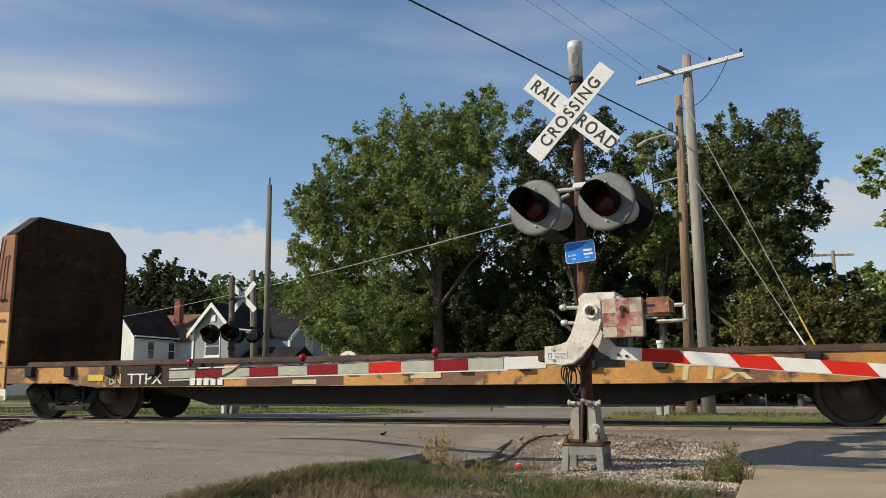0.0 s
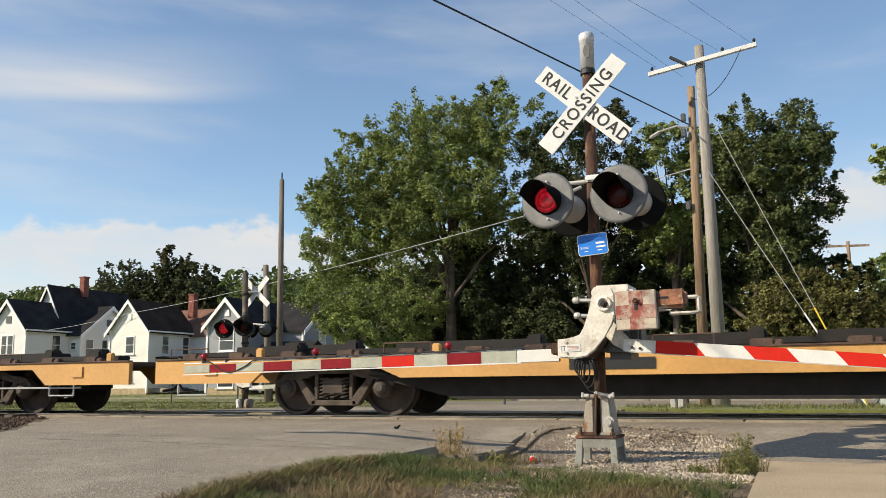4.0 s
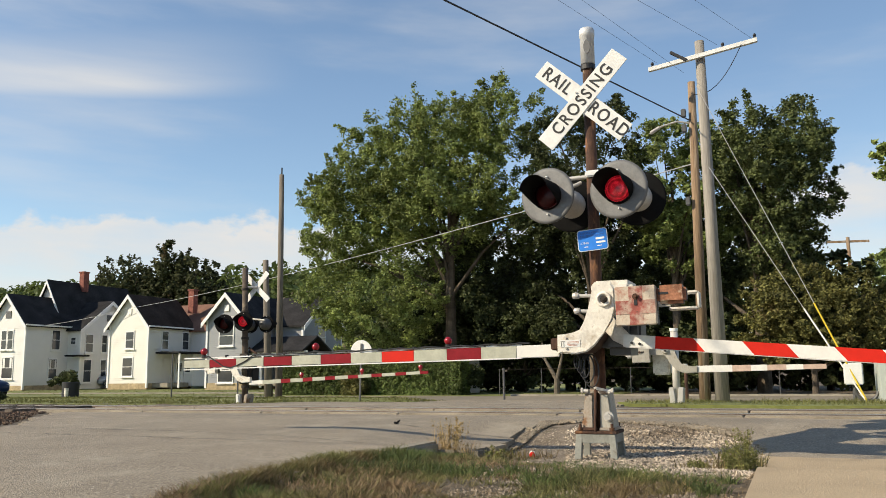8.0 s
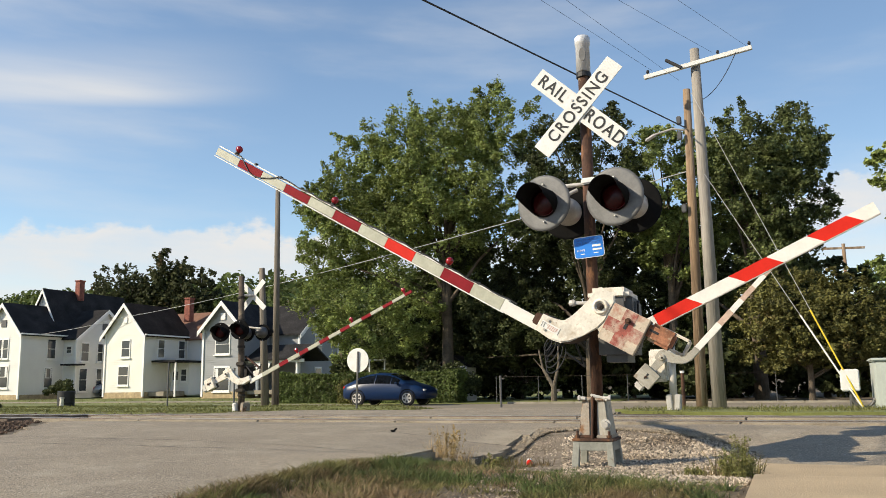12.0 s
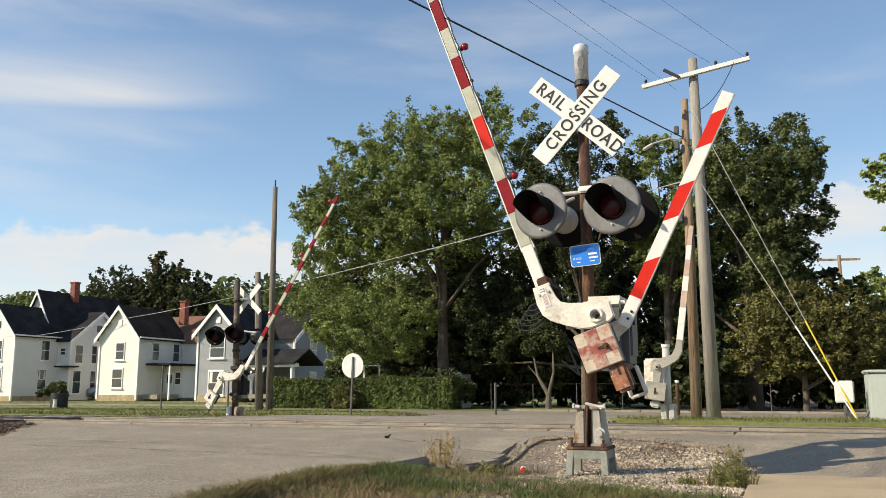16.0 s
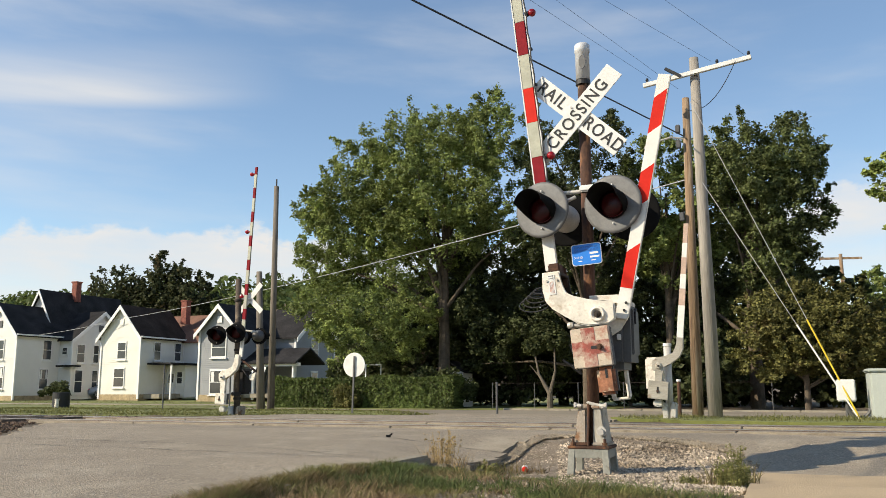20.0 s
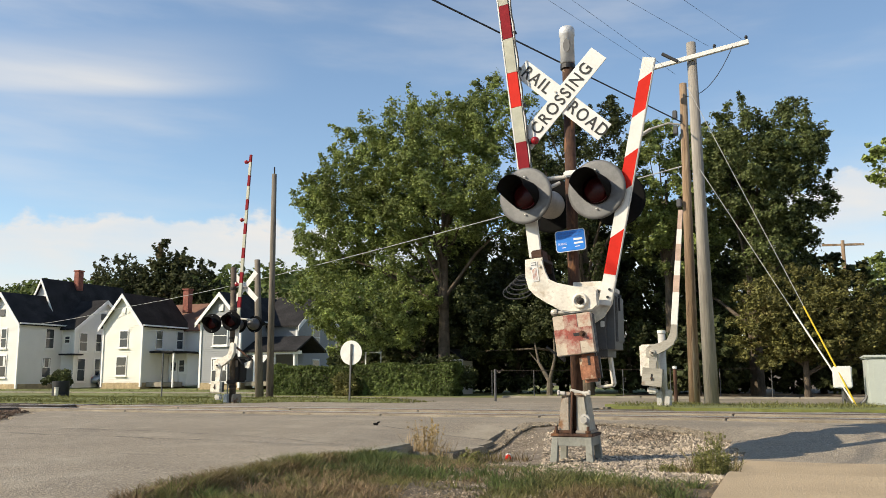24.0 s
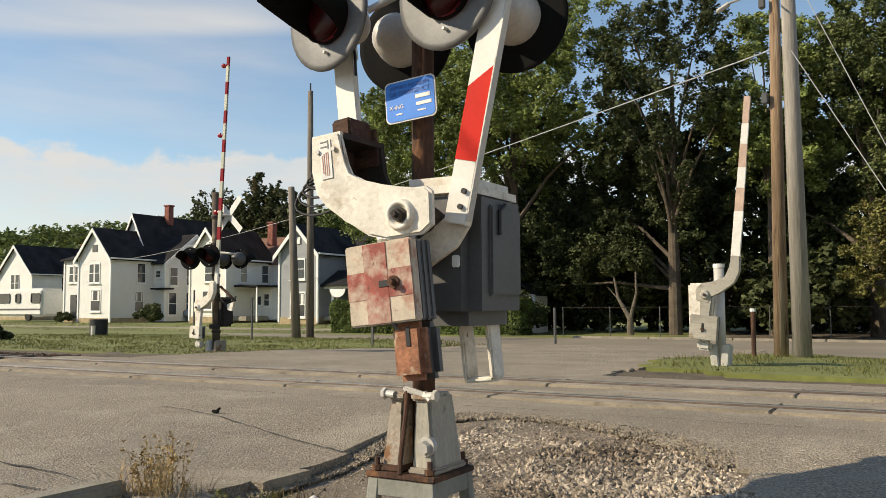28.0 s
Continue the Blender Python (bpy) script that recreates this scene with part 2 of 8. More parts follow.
M_POLE3 = mat("dull_pole_wood", (0.17, 0.145, 0.115), 0.9, var=0.35, scale=6.0, fine=40, bump=0.5, stretch=0.07, spots=[((0.08, 0.065, 0.05), 10.0, 0.6, 0.08)])
M_POLE2 = mat("grey_pole_wood", (0.27, 0.245, 0.21), 0.9, var=0.28, scale=6.0, fine=40, bump=0.5, stretch=0.07, spots=[((0.16, 0.13, 0.1), 9.0, 0.6, 0.08)])
M_STEEL = mat("rail_steel", (0.2, 0.15, 0.12), 0.55, 0.6, var=0.3, scale=4, fine=40)
M_RAILTOP = mat("rail_top", (0.5, 0.48, 0.46), 0.3, 0.9, var=0.1)
M_TIE = mat("timber_tie", (0.13, 0.1, 0.075), 0.95, var=0.35, scale=5, fine=40, bump=0.6)
M_RUSTPIPE = mat("rusty_pipe", (0.08, 0.037, 0.021), 0.85, 0.1, var=0.45, scale=8, fine=50, bump=0.4, stretch=0.35, spots=[((0.2, 0.092, 0.04), 7, 0.56, 0.08), ((0.035, 0.022, 0.018), 6, 0.55, 0.1), ((0.38, 0.29, 0.19), 11, 0.68, 0.05)])
M_DARKMAST = mat("dark_weathered_mast", (0.1, 0.075, 0.055), 0.85, 0.0, var=0.4, scale=4, fine=40, bump=0.4, spots=[((0.19, 0.15, 0.1), 6, 0.56, 0.1)])
M_SILVER = mat("aluminium_paint", (0.52, 0.495, 0.45), 0.5, 0.2, var=0.14, scale=3, fine=40, spots=[((0.24, 0.17, 0.11), 7, 0.66, 0.12)])
M_WHITE = mat("dirty_white_paint", (0.71, 0.665, 0.575), 0.6, var=0.14, scale=6, fine=45, bump=0.15, spots=[((0.42, 0.35, 0.26), 9, 0.52, 0.2), ((0.27, 0.14, 0.07), 13, 0.64, 0.08)])
M_CLEANWHITE = mat("white_paint", (0.69, 0.685, 0.65), 0.55, var=0.07, scale=5)
M_REDWHITE = mat("chipped_white_plate", (0.52, 0.44, 0.34), 0.7, var=0.16, scale=9, fine=60, bump=0.15, spots=[((0.36, 0.15, 0.1), 7, 0.52, 0.16), ((0.16, 0.08, 0.045), 16, 0.64, 0.08)])
M_REDPATCH = mat("worn_red_paint", (0.3, 0.075, 0.055), 0.75, var=0.25, scale=12, fine=70, spots=[((0.5, 0.41, 0.32), 9, 0.47, 0.22), ((0.14, 0.06, 0.04), 20, 0.64, 0.06)])
M_RUSTBOX = mat("rust_streaked_iron", (0.3, 0.13, 0.07), 0.85, var=0.4, scale=8, fine=50, bump=0.3, spots=[((0.5, 0.4, 0.28), 7, 0.55, 0.1)])
M_GREYBOX = mat("grey_and_shade_paint", (0.085, 0.085, 0.085), 0.5, 0.1, var=0.15, scale=3, fine=40, spots=[((0.2, 0.18, 0.15), 6, 0.72, 0.1)])
M_BLACK = mat("black_paint", (0.012, 0.012, 0.013), 0.55, var=0.2)
M_DISC = mat("grey_disc_paint", (0.14, 0.14, 0.137), 0.55, 0.1, var=0.16, scale=7, fine=50)
M_REDREF = mat("red_reflective", (0.58, 0.022, 0.012), 0.6, var=0.06, scale=8, spec=0.15)
M_PALERED = mat("faded_red_print", (0.5, 0.28, 0.22), 0.7, var=0.1)
M_REDOLD = mat("faded_red_reflective", (0.23, 0.015, 0.022), 0.7, var=0.12, scale=8, spec=0.12)
M_WREF = mat("white_reflective", (0.72, 0.7, 0.64), 0.45, var=0.06, scale=8)
M_WOLD = mat("grey_green_reflective", (0.4, 0.4, 0.31), 0.5, var=0.12, scale=8)
M_DIMBLUE = mat("faded_blue_lettering", (0.02, 0.09, 0.32), 0.5, var=0.1)
M_TABLE = mat("grey_green_paint", (0.25, 0.25, 0.215), 0.65, 0.1, var=0.2, scale=4, fine=40, spots=[((0.13, 0.1, 0.07), 6, 0.6, 0.1)])
M_PEDESTAL2 = mat("stained_silver_casting", (0.36, 0.335, 0.28), 0.65, 0.1, var=0.2, scale=4, fine=50, bump=0.25, stretch=0.4, spots=[((0.2, 0.12, 0.06), 7, 0.6, 0.1), ((0.1, 0.08, 0.06), 11, 0.63, 0.08)])
M_PEDESTAL = mat("rust_stained_casting", (0.36, 0.31, 0.25), 0.75, 0.1, var=0.25, scale=5, fine=50, bump=0.3, spots=[((0.22, 0.11, 0.05), 5, 0.5, 0.12), ((0.07, 0.045, 0.03), 9, 0.58, 0.08)])
M_CAP = mat("bare_aluminium", (0.6, 0.61, 0.62), 0.55, 0.15, var=0.14, scale=5, fine=50)
M_BLUE = mat("blue_sign", (0.008, 0.19, 0.68), 0.45, var=0.06)
M_LENS = mat("dark_red_lens", (0.045, 0.004, 0.005), 0.3, var=0.3, scale=60, spec=0.2)
M_LIT = glow("lit_red_lens", (1.0, 0.025, 0.05), 0.42, (0.16, 0.003, 0.006), 85)
M_ARMLAMP = glow("red_arm_lamp", (1.0, 0.02, 0.04), 0.02, (0.26, 0.006, 0.012))
M_YEL = mat("rail_yellow", (0.5, 0.245, 0.06), 0.65, var=0.22, scale=1.2, fine=20, spots=[((0.17, 0.085, 0.045), 0.9, 0.52, 0.06), ((0.07, 0.04, 0.028), 2.6, 0.58, 0.06)])
M_YEL2 = mat("clean_rail_yellow", (0.56, 0.3, 0.09), 0.6, var=0.12, scale=0.8, fine=20, spots=[((0.27, 0.14, 0.06), 1.8, 0.66, 0.08)])
M_OXIDE = mat("brown_oxide_steel", (0.085, 0.05, 0.036), 0.8, var=0.4, scale=1.5, fine=25, spots=[((0.16, 0.09, 0.05), 2, 0.56, 0.1)])
M_GREENSTEEL = mat("worn_green_steel", (0.12, 0.15, 0.09), 0.75, var=0.3, scale=1.2, fine=25, spots=[((0.13, 0.07, 0.045), 1.6, 0.47, 0.1)])
M_UNDER = mat("grimy_underframe", (0.018, 0.015, 0.013), 0.85, var=0.3, scale=4)
M_SCRAWL = mat("teal_spray_paint", (0.02, 0.09, 0.07), 0.7, var=0.2)
M_AMBER = mat("amber_reflective", (0.72, 0.33, 0.012), 0.45, var=0.08, scale=6)
M_TRUCK = mat("truck_casting", (0.035, 0.028, 0.022), 0.85, var=0.3, scale=5, fine=40)
M_TRUCKB = mat("dusty_truck_casting", (0.085, 0.066, 0.05), 0.9, var=0.35, scale=5, fine=40)
M_WHEEL = mat("wheel_steel", (0.075, 0.06, 0.05), 0.8, 0.1, var=0.25, scale=6)
M_LETTER = mat("white_lettering", (0.78, 0.76, 0.7), 0.6, var=0.05)
M_LETTERB = mat("black_lettering", (0.015, 0.015, 0.015), 0.6, var=0.05)
M_SIDING = mat("white_siding", (0.72, 0.71, 0.68), 0.7, var=0.05, scale=0.5)
M_SIDING2 = mat("cream_siding", (0.76, 0.74, 0.67), 0.7, var=0.05, scale=0.5)
M_SIDING3 = mat("grey_siding", (0.29, 0.3, 0.31), 0.7, var=0.05, scale=0.5)
M_SHINGLE4 = mat("dark_brown_shingle", (0.045, 0.032, 0.025), 0.95, var=0.3, scale=0.8, fine=8, spec=0.12)
M_SHINGLE = mat("black_shingle", (0.03, 0.029, 0.03), 0.95, var=0.35, scale=0.8, fine=8, spec=0.12)
M_SHINGLE2 = mat("brown_shingle", (0.17, 0.085, 0.055), 0.9, var=0.2, scale=0.8, fine=8)
M_BRICK = mat("brick_red", (0.25, 0.085, 0.06), 0.9, var=0.3, scale=3, fine=12)
M_TRIM = mat("white_trim", (0.78, 0.77, 0.74), 0.6, var=0.03)
M_PANE = mat("window_glass", (0.035, 0.04, 0.045), 0.08, var=0.2, scale=1.0, spec=0.8)
M_STONEF = mat("yellow_stone_foundation", (0.4, 0.31, 0.18), 0.9, var=0.25, scale=2, fine=10)
M_BOX = mat("utility_green_grey", (0.42, 0.45, 0.41), 0.6, var=0.06)
M_GUY = mat("yellow_plastic", (0.65, 0.47, 0.03), 0.5, var=0.08)
M_CARGLASS = mat("tinted_car_glass", (0.008, 0.009, 0.01), 0.12, var=0.1, spec=0.3)
M_WIRE = mat("wire", (0.02, 0.022, 0.03), 0.6, var=0.1)
M_WIREG = mat("grey_wire", (0.4, 0.4, 0.4), 0.6, var=0.1)
M_CARBLUE = mat("blue_car_paint", (0.004, 0.018, 0.06), 0.3, 0.0, var=0.05, spec=0.3)
M_TYRE = mat("tyre_rubber", (0.02, 0.02, 0.02), 0.9, var=0.2)
M_BLACKBACK = mat("dull_black", (0.009, 0.009, 0.009), 0.9, var=0.2, spec=0.12)
M_ORANGE = mat("orange_brown_steel", (0.3, 0.13, 0.06), 0.75, var=0.2, scale=1.2, fine=25, spots=[((0.15, 0.065, 0.04), 2.0, 0.58, 0.1)])
M_LINING = mat("grimy_black_lining", (0.011, 0.012, 0.009), 0.9, var=0.4, scale=1.2, fine=20, spec=0.15, spots=[((0.026, 0.017, 0.011), 1.3, 0.56, 0.12)])
M_LINING2 = mat("rusty_dark_lining", (0.05, 0.027, 0.014), 0.9, var=0.45, scale=0.9, fine=20, spec=0.15, spots=[((0.1, 0.055, 0.024), 1.1, 0.55, 0.15), ((0.015, 0.01, 0.008), 1.7, 0.56, 0.12)])
M_CREAM = mat("cream_lettering", (0.6, 0.5, 0.27), 0.6, var=0.08)
M_DARKSTEEL = mat("rust_and_shade_plate", (0.028, 0.019, 0.015), 0.85, var=0.35, scale=1.6, fine=25, spots=[((0.06, 0.032, 0.02), 1.4, 0.55, 0.12)])
M_BROWNST = mat("brown_steel", (0.13, 0.068, 0.045), 0.8, var=0.25, scale=1.4, fine=25)
M_CRACK = mat("tar_crack", (0.07, 0.062, 0.052), 0.95, var=0.3, scale=8)

# ---- mesh helpers ----
def from_np(name, verts, faces, material, smooth=False):
    me = bpy.data.meshes.new(name)
    me.from_pydata([tuple(v) for v in verts], [], [tuple(f) for f in faces])
    me.materials.append(material)
    if smooth:
        for p in me.polygons:
            p.use_smooth = True
    me.update()
    return me


def part(name, bm, material, parent=None, label="", at=None, smooth=False):
    """Links a bmesh as one mesh object under a thing or a part."""
    if isinstance(bm, bpy.types.Mesh):
        me = bm
    else:
        bmesh.ops.recalc_face_normals(bm, faces=bm.faces)
        me = bpy.data.meshes.new(name)
        bm.to_mesh(me)
        bm.free()
        me.materials.append(material)
        if smooth:
            for p in me.polygons:
                p.use_smooth = True
    ob = new(name, me)
    if parent is not None:
        ob.parent = parent
    if at is not None:
        ob.matrix_basis = at
    if label:
        ob["label"] = label
    return ob


def thing(name, label, category, at=None, group="", kind=""):
    ob = new(name)
    if at is not None:
        ob.matrix_basis = at
    return tagged(ob, label, category, group, kind)


def box(bm, c, s, rot=None, bev=0.0):
    """Adds a box of size s round c, with bevelled edges."""
    r = bmesh.ops.create_cube(bm, size=1.0)
    vs = r["verts"]
    bmesh.ops.scale(bm, vec=s, verts=vs)
    if bev:
        es = list({e for v in vs for e in v.link_edges})
        q = bmesh.ops.bevel(bm, geom=es, offset=bev, segments=2, affect="EDGES")
        vs = list({v for f in q["faces"] for v in f.verts} | {v for v in vs if v.is_valid})
        vs = list({v for v in vs} | {w for v in vs for e in v.link_edges for w in e.verts})
    m = Matrix.Translation(c) @ (rot if rot is not None else Matrix())
    bmesh.ops.transform(bm, matrix=m, verts=vs)
    return bm


def cyl(bm, a, b, r1, r2=None, n=14):
    """Adds a cylinder or cone from a to b."""
    a, b = Vector(a), Vector(b)
    d = b - a
    r = bmesh.ops.create_cone(bm, cap_ends=True, segments=n, radius1=r1, radius2=r1 if r2 is None else r2, depth=d.length)
    m = Matrix.Translation((a + b) / 2) @ d.to_track_quat("Z", "Y").to_matrix().to_4x4()
    bmesh.ops.transform(bm, matrix=m, verts=r["verts"])
    return bm


def plate(bm, pts, y0, y1):
    """Adds a polygon of (x, z) points, extruded along y from y0 to y1."""
    a = [bm.verts.new((x, y0, z)) for x, z in pts]
    b = [bm.verts.new((x, y1, z)) for x, z in pts]
    bm.faces.new(a)
    bm.faces.new(b[::-1])
    k = len(pts)
    for i in range(k):
        bm.faces.new((a[i], b[i], b[(i + 1) % k], a[(i + 1) % k]))
    return bm


def tube(bm, pts, r, n=6):
    """One bent round bar through a row of points."""
    pts = [Vector(p) for p in pts]
    rings = []
    for i, p in enumerate(pts):
        d = (pts[min(i + 1, len(pts) - 1)] - pts[max(i - 1, 0)]).normalized()
        u = d.orthogonal() if abs(d.y) > 0.9 else d.cross(Vector((0, 1, 0)))
        u.normalize()
        w = d.cross(u)
        rings.append([bm.verts.new(p + (u * math.cos(k * math.tau / n) + w * math.sin(k * math.tau / n)) * r) for k in range(n)])
    for a, b in zip(rings, rings[1:]):
        for k in range(n):
            bm.faces.new((a[k], a[(k + 1) % n], b[(k + 1) % n], b[k]))
    return bm


def lathe(bm, prof, n=24, m=None):
    """Adds a surface of revolution round y; prof: (radius, y)."""
    rings = []
    for r, y in prof:
        if r < 1e-6:
            rings.append([bm.verts.new((0, y, 0))])
        else:
            rings.append([bm.verts.new((r * math.cos(2 * math.pi * i / n), y, r * math.sin(2 * math.pi * i / n))) for i in range(n)])
    for a, b in zip(rings, rings[1:]):
        for i in range(n):
            j = (i + 1) % n
            if len(a) == 1 and len(b) == 1:
                continue
            if len(a) == 1:
                bm.faces.new((a[0], b[i], b[j]))
            elif len(b) == 1:
                bm.faces.new((a[i], b[0], a[j]))
            else:
                bm.faces.new((a[i], b[i], b[j], a[j]))
    if m is not None:
        bmesh.ops.transform(bm, matrix=m, verts=[v for q in rings for v in q])
    return bm


def B():
    return bmesh.new()


def wire(name, a, b, sag, r, material, label, n=24, category="cable"):
    """A hanging wire from a to b."""
    cu = bpy.data.curves.new(name, "CURVE")
    cu.dimensions, cu.bevel_depth, cu.bevel_resolution = "3D", r, 1
    s = cu.splines.new("POLY")
    s.points.add(n)
    a, b = Vector(a), Vector(b)
    for i in range(n + 1):
        u = i / n
        p = a.lerp(b, u) - Vector((0, 0, sag * 4 * u * (1 - u)))
        s.points[i].co = (*p, 1)
    cu.materials.append(material)
    ob = new(name, cu)
    return tagged(ob, label, category)


def text_mesh(body, size, material, parent, at, name="lettering", spacing=1.0, extrude=0.002, align="CENTER", sx=1.0, shear=0.0, bold=0.0):
    cu = bpy.data.curves.new(name, "FONT")
    cu.body, cu.size, cu.extrude, cu.align_x, cu.align_y, cu.space_character = body, size, extrude, align, "CENTER", spacing
    cu.shear, cu.offset = shear, bold
    tmp = bpy.data.objects.new("tmp", cu)
    scene.collection.objects.link(tmp)
    me = bpy.data.meshes.new_from_object(tmp.evaluated_get(bpy.context.evaluated_depsgraph_get()))
    bpy.data.objects.remove(tmp)
    me.transform(Matrix.Diagonal((sx, 1, 1, 1)))
    me.materials.clear()
    me.materials.append(material)
    ob = new(name, me)
    ob.parent = parent
    ob.matrix_basis = at
    return ob


# ---- the lie of the land ----
def smooth(a, b, v):
    u = min(1.0, max(0.0, (v - a) / (b - a)))
    return u * u * (3 - 2 * u)


def land(x, y, lip=1.0):
    """Height of the bare ground; lip 0 leaves out the small drop at the road's broken edge."""
    z = -0.32 * smooth(15.5, 29, y)
    if y < 11.2:
        ease = 0.66 * smooth(7.2, 8.2, y)
        side = ease * smooth(-4.6, -2.6, x) + (1 - ease) * smooth(-2.9, -2.6, x) * lip
        z += -(11.2 - max(y, 2)) * 0.016 * (1 - side)
        z += -(0.12 + 0.1 * smooth(6.6, 7.8, y)) * smooth(11.0, 9.2, y) * side
    z -= 0.55 * smooth(4.5, 0.5, y)
    if y > 75:
        z += 31 * smooth(80, 260, y) * smooth(-20, -120, x)
    return z


def inside(x, y, poly):
    c = False
    for (x1, y1), (x2, y2) in zip(poly, poly[1:] + poly[:1]):
        if (y1 > y) != (y2 > y) and x < (x2 - x1) * (y - y1) / (y2 - y1) + x1:
            c = not c
    return c


def sheet(name, poly, step, lift, material, rough_edge=0.0, drop=0.12, ground=None):
    """A paved sheet over the land inside an outline, with a thickness at its edges."""
    xs = [p[0] for p in poly]
    ys = [p[1] for p in poly]
    x0, y0 = min(xs), min(ys)
    nx, ny = int((max(xs) - x0) / step) + 1, int((max(ys) - y0) / step) + 1
    cell = set()
    for i in range(nx):
        for j in range(ny):
            x, y = x0 + (i + 0.5) * step, y0 + (j + 0.5) * step
            q = rough_edge * noise.noise((x * 2.3, y * 2.3, 4)) * 2
            if inside(x + q, y + q * 0.7, poly):
                cell.add((i, j))
    index, verts, faces = {}, [], []

    def v(i, j, low=0):
        k = (i, j, low)
        if k not in index:
            x, y = x0 + i * step, y0 + j * step
            z = (ground or land)(x, y) + lift + 0.012 * noise.noise((x * 0.7, y * 0.7, 1)) - low * drop
            if rough_edge:
                x += rough_edge * 0.35 * noise.noise((x * 5, y * 5, 9))
                y += rough_edge * 0.35 * noise.noise((x * 5, y * 5, 17))
            index[k] = len(verts)
            verts.append((x, y, z))
        return index[k]

    for i, j in cell:
        faces.append((v(i, j), v(i + 1, j), v(i + 1, j + 1), v(i, j + 1)))
        for di, dj, a, b in ((-1, 0, (0, 1), (0, 0)), (1, 0, (1, 0), (1, 1)), (0, -1, (0, 0), (1, 0)), (0, 1, (1, 1), (0, 1))):
            if (i + di, j + dj) not in cell:
                p, q = (i + a[0], j + a[1]), (i + b[0], j + b[1])
                faces.append((v(*p), v(*q), v(*q, 1), v(*p, 1)))
    me = from_np(name, verts, faces, material, smooth=False)
    return tagged(new(name, me), kind="structure")


def make_ground():
    def lines(lo, hi, a, b, fine, n):
        mid = np.arange(a, b, fine)
        left = a - np.geomspace(0.5, a - lo, n)[::-1]
        right = b + np.geomspace(0.5, hi - b, n)
        return np.concatenate([left, mid, right])

    gx, gy = lines(-1500, 900, -16, 6, 0.25, 34), lines(-400, 2500, 2, 32, 0.25, 34)
    verts = [(x, y, land(x, y) + (0.03 * noise.noise((x * 0.9, y * 0.9, 0)) if abs(x) < 90 else 0)) for y in gy for x in gx]
    n = len(gx)
    faces = [(j * n + i, j * n + i + 1, (j + 1) * n + i + 1, (j + 1) * n + i) for j in range(len(gy) - 1) for i in range(n - 1)]
    tagged(new("ground", from_np("ground", verts, faces, M_GRASS, True)), kind="structure")


def bank(x, y):
    """The far verge swells a little before it falls to the street."""
    return land(x, y) + 0.15 * smooth(18.5, 25.0, y) * smooth(-10.6, -13.0, x)


make_ground()
ROAD = [(-9.5, -6), (-2.9, -6), (-2.9, 7.75), (-2.48, 7.95), (-2.42, 8.6), (-2.5, 9.5), (-2.52, 10.3), (-2.4, 10.75), (-2.0, 11.0), (-1.4, 10.95), (-0.6, 10.65), (0.0, 10.25), (0.26, 9.8), (0.32, 8.75), (9, 8.9), (9, 14.9), (-2.6, 15.0), (-2.8, 29.2), (-11.6, 29.2), (-11.5, 15.0), (-13.0, 14.8), (-12.9, 13.3), (-12.6, 12.5), (-11.8, 11.3), (-10.76, 10.0), (-9.97, 9.1), (-9.6, 8.4), (-9.5, 6.0)]


def road_bed(x, y):
    """The carriageway keeps its level right up to the broken edge over the gravel."""
    if y > 11.3 or x > 0.2:
        return land(x, y)
    k = smooth(-1.6, 0.2, x)
    return land(x, y, k)


def road_z(x, y):
    return road_bed(x, y) + 0.035 + 0.012 * noise.noise((x * 0.7, y * 0.7, 1))


sheet("road", ROAD, 0.09, 0.035, M_ASPHALT, 0.07, 0.3, road_bed)
sheet("street", [(-120, 33.2), (-40, 32.9), (-30, 32.0), (-20, 28.6), (-12.6, 27.4), (-2.0, 26.2), (0.3, 22.7), (9, 20.3), (40, 18), (40, 35.2), (-14, 35.2), (-25, 34.5), (-120, 34.7)], 0.8, 0.03, M_STREET)
sheet("pavement", [(0.34, -2), (4.5, -2), (4.5, 8.85), (0.34, 8.75)], 0.16, 0.06, M_CONC, 0.0)
sheet("lawn", [(-110, 34.9), (-25, 34.7), (-14, 35.6), (-7, 35.6), (-7, 75), (-110, 75)], 0.8, 0.03, M_LAWN, 0.0, 0.05)
sheet("lawn", [(-60, 16.2), (-11.9, 16.2), (-11.0, 26.0), (-12.6, 27.2), (-20.0, 28.4), (-30, 31.8), (-40, 32.7), (-60, 33.0)], 0.6, 0.012, M_LAWN, 0.0, 0.3, bank)

ISLAND = [(-2.4, 16.6), (-0.8, 15.8), (9, 15.5), (9, 20.2), (0.4, 22.6), (-1.5, 26.0), (-2.6, 24.0), (-3.0, 19.4)]
sheet("lawn", ISLAND, 0.3, 0.06, M_LAWN, 0.1, 0.08)


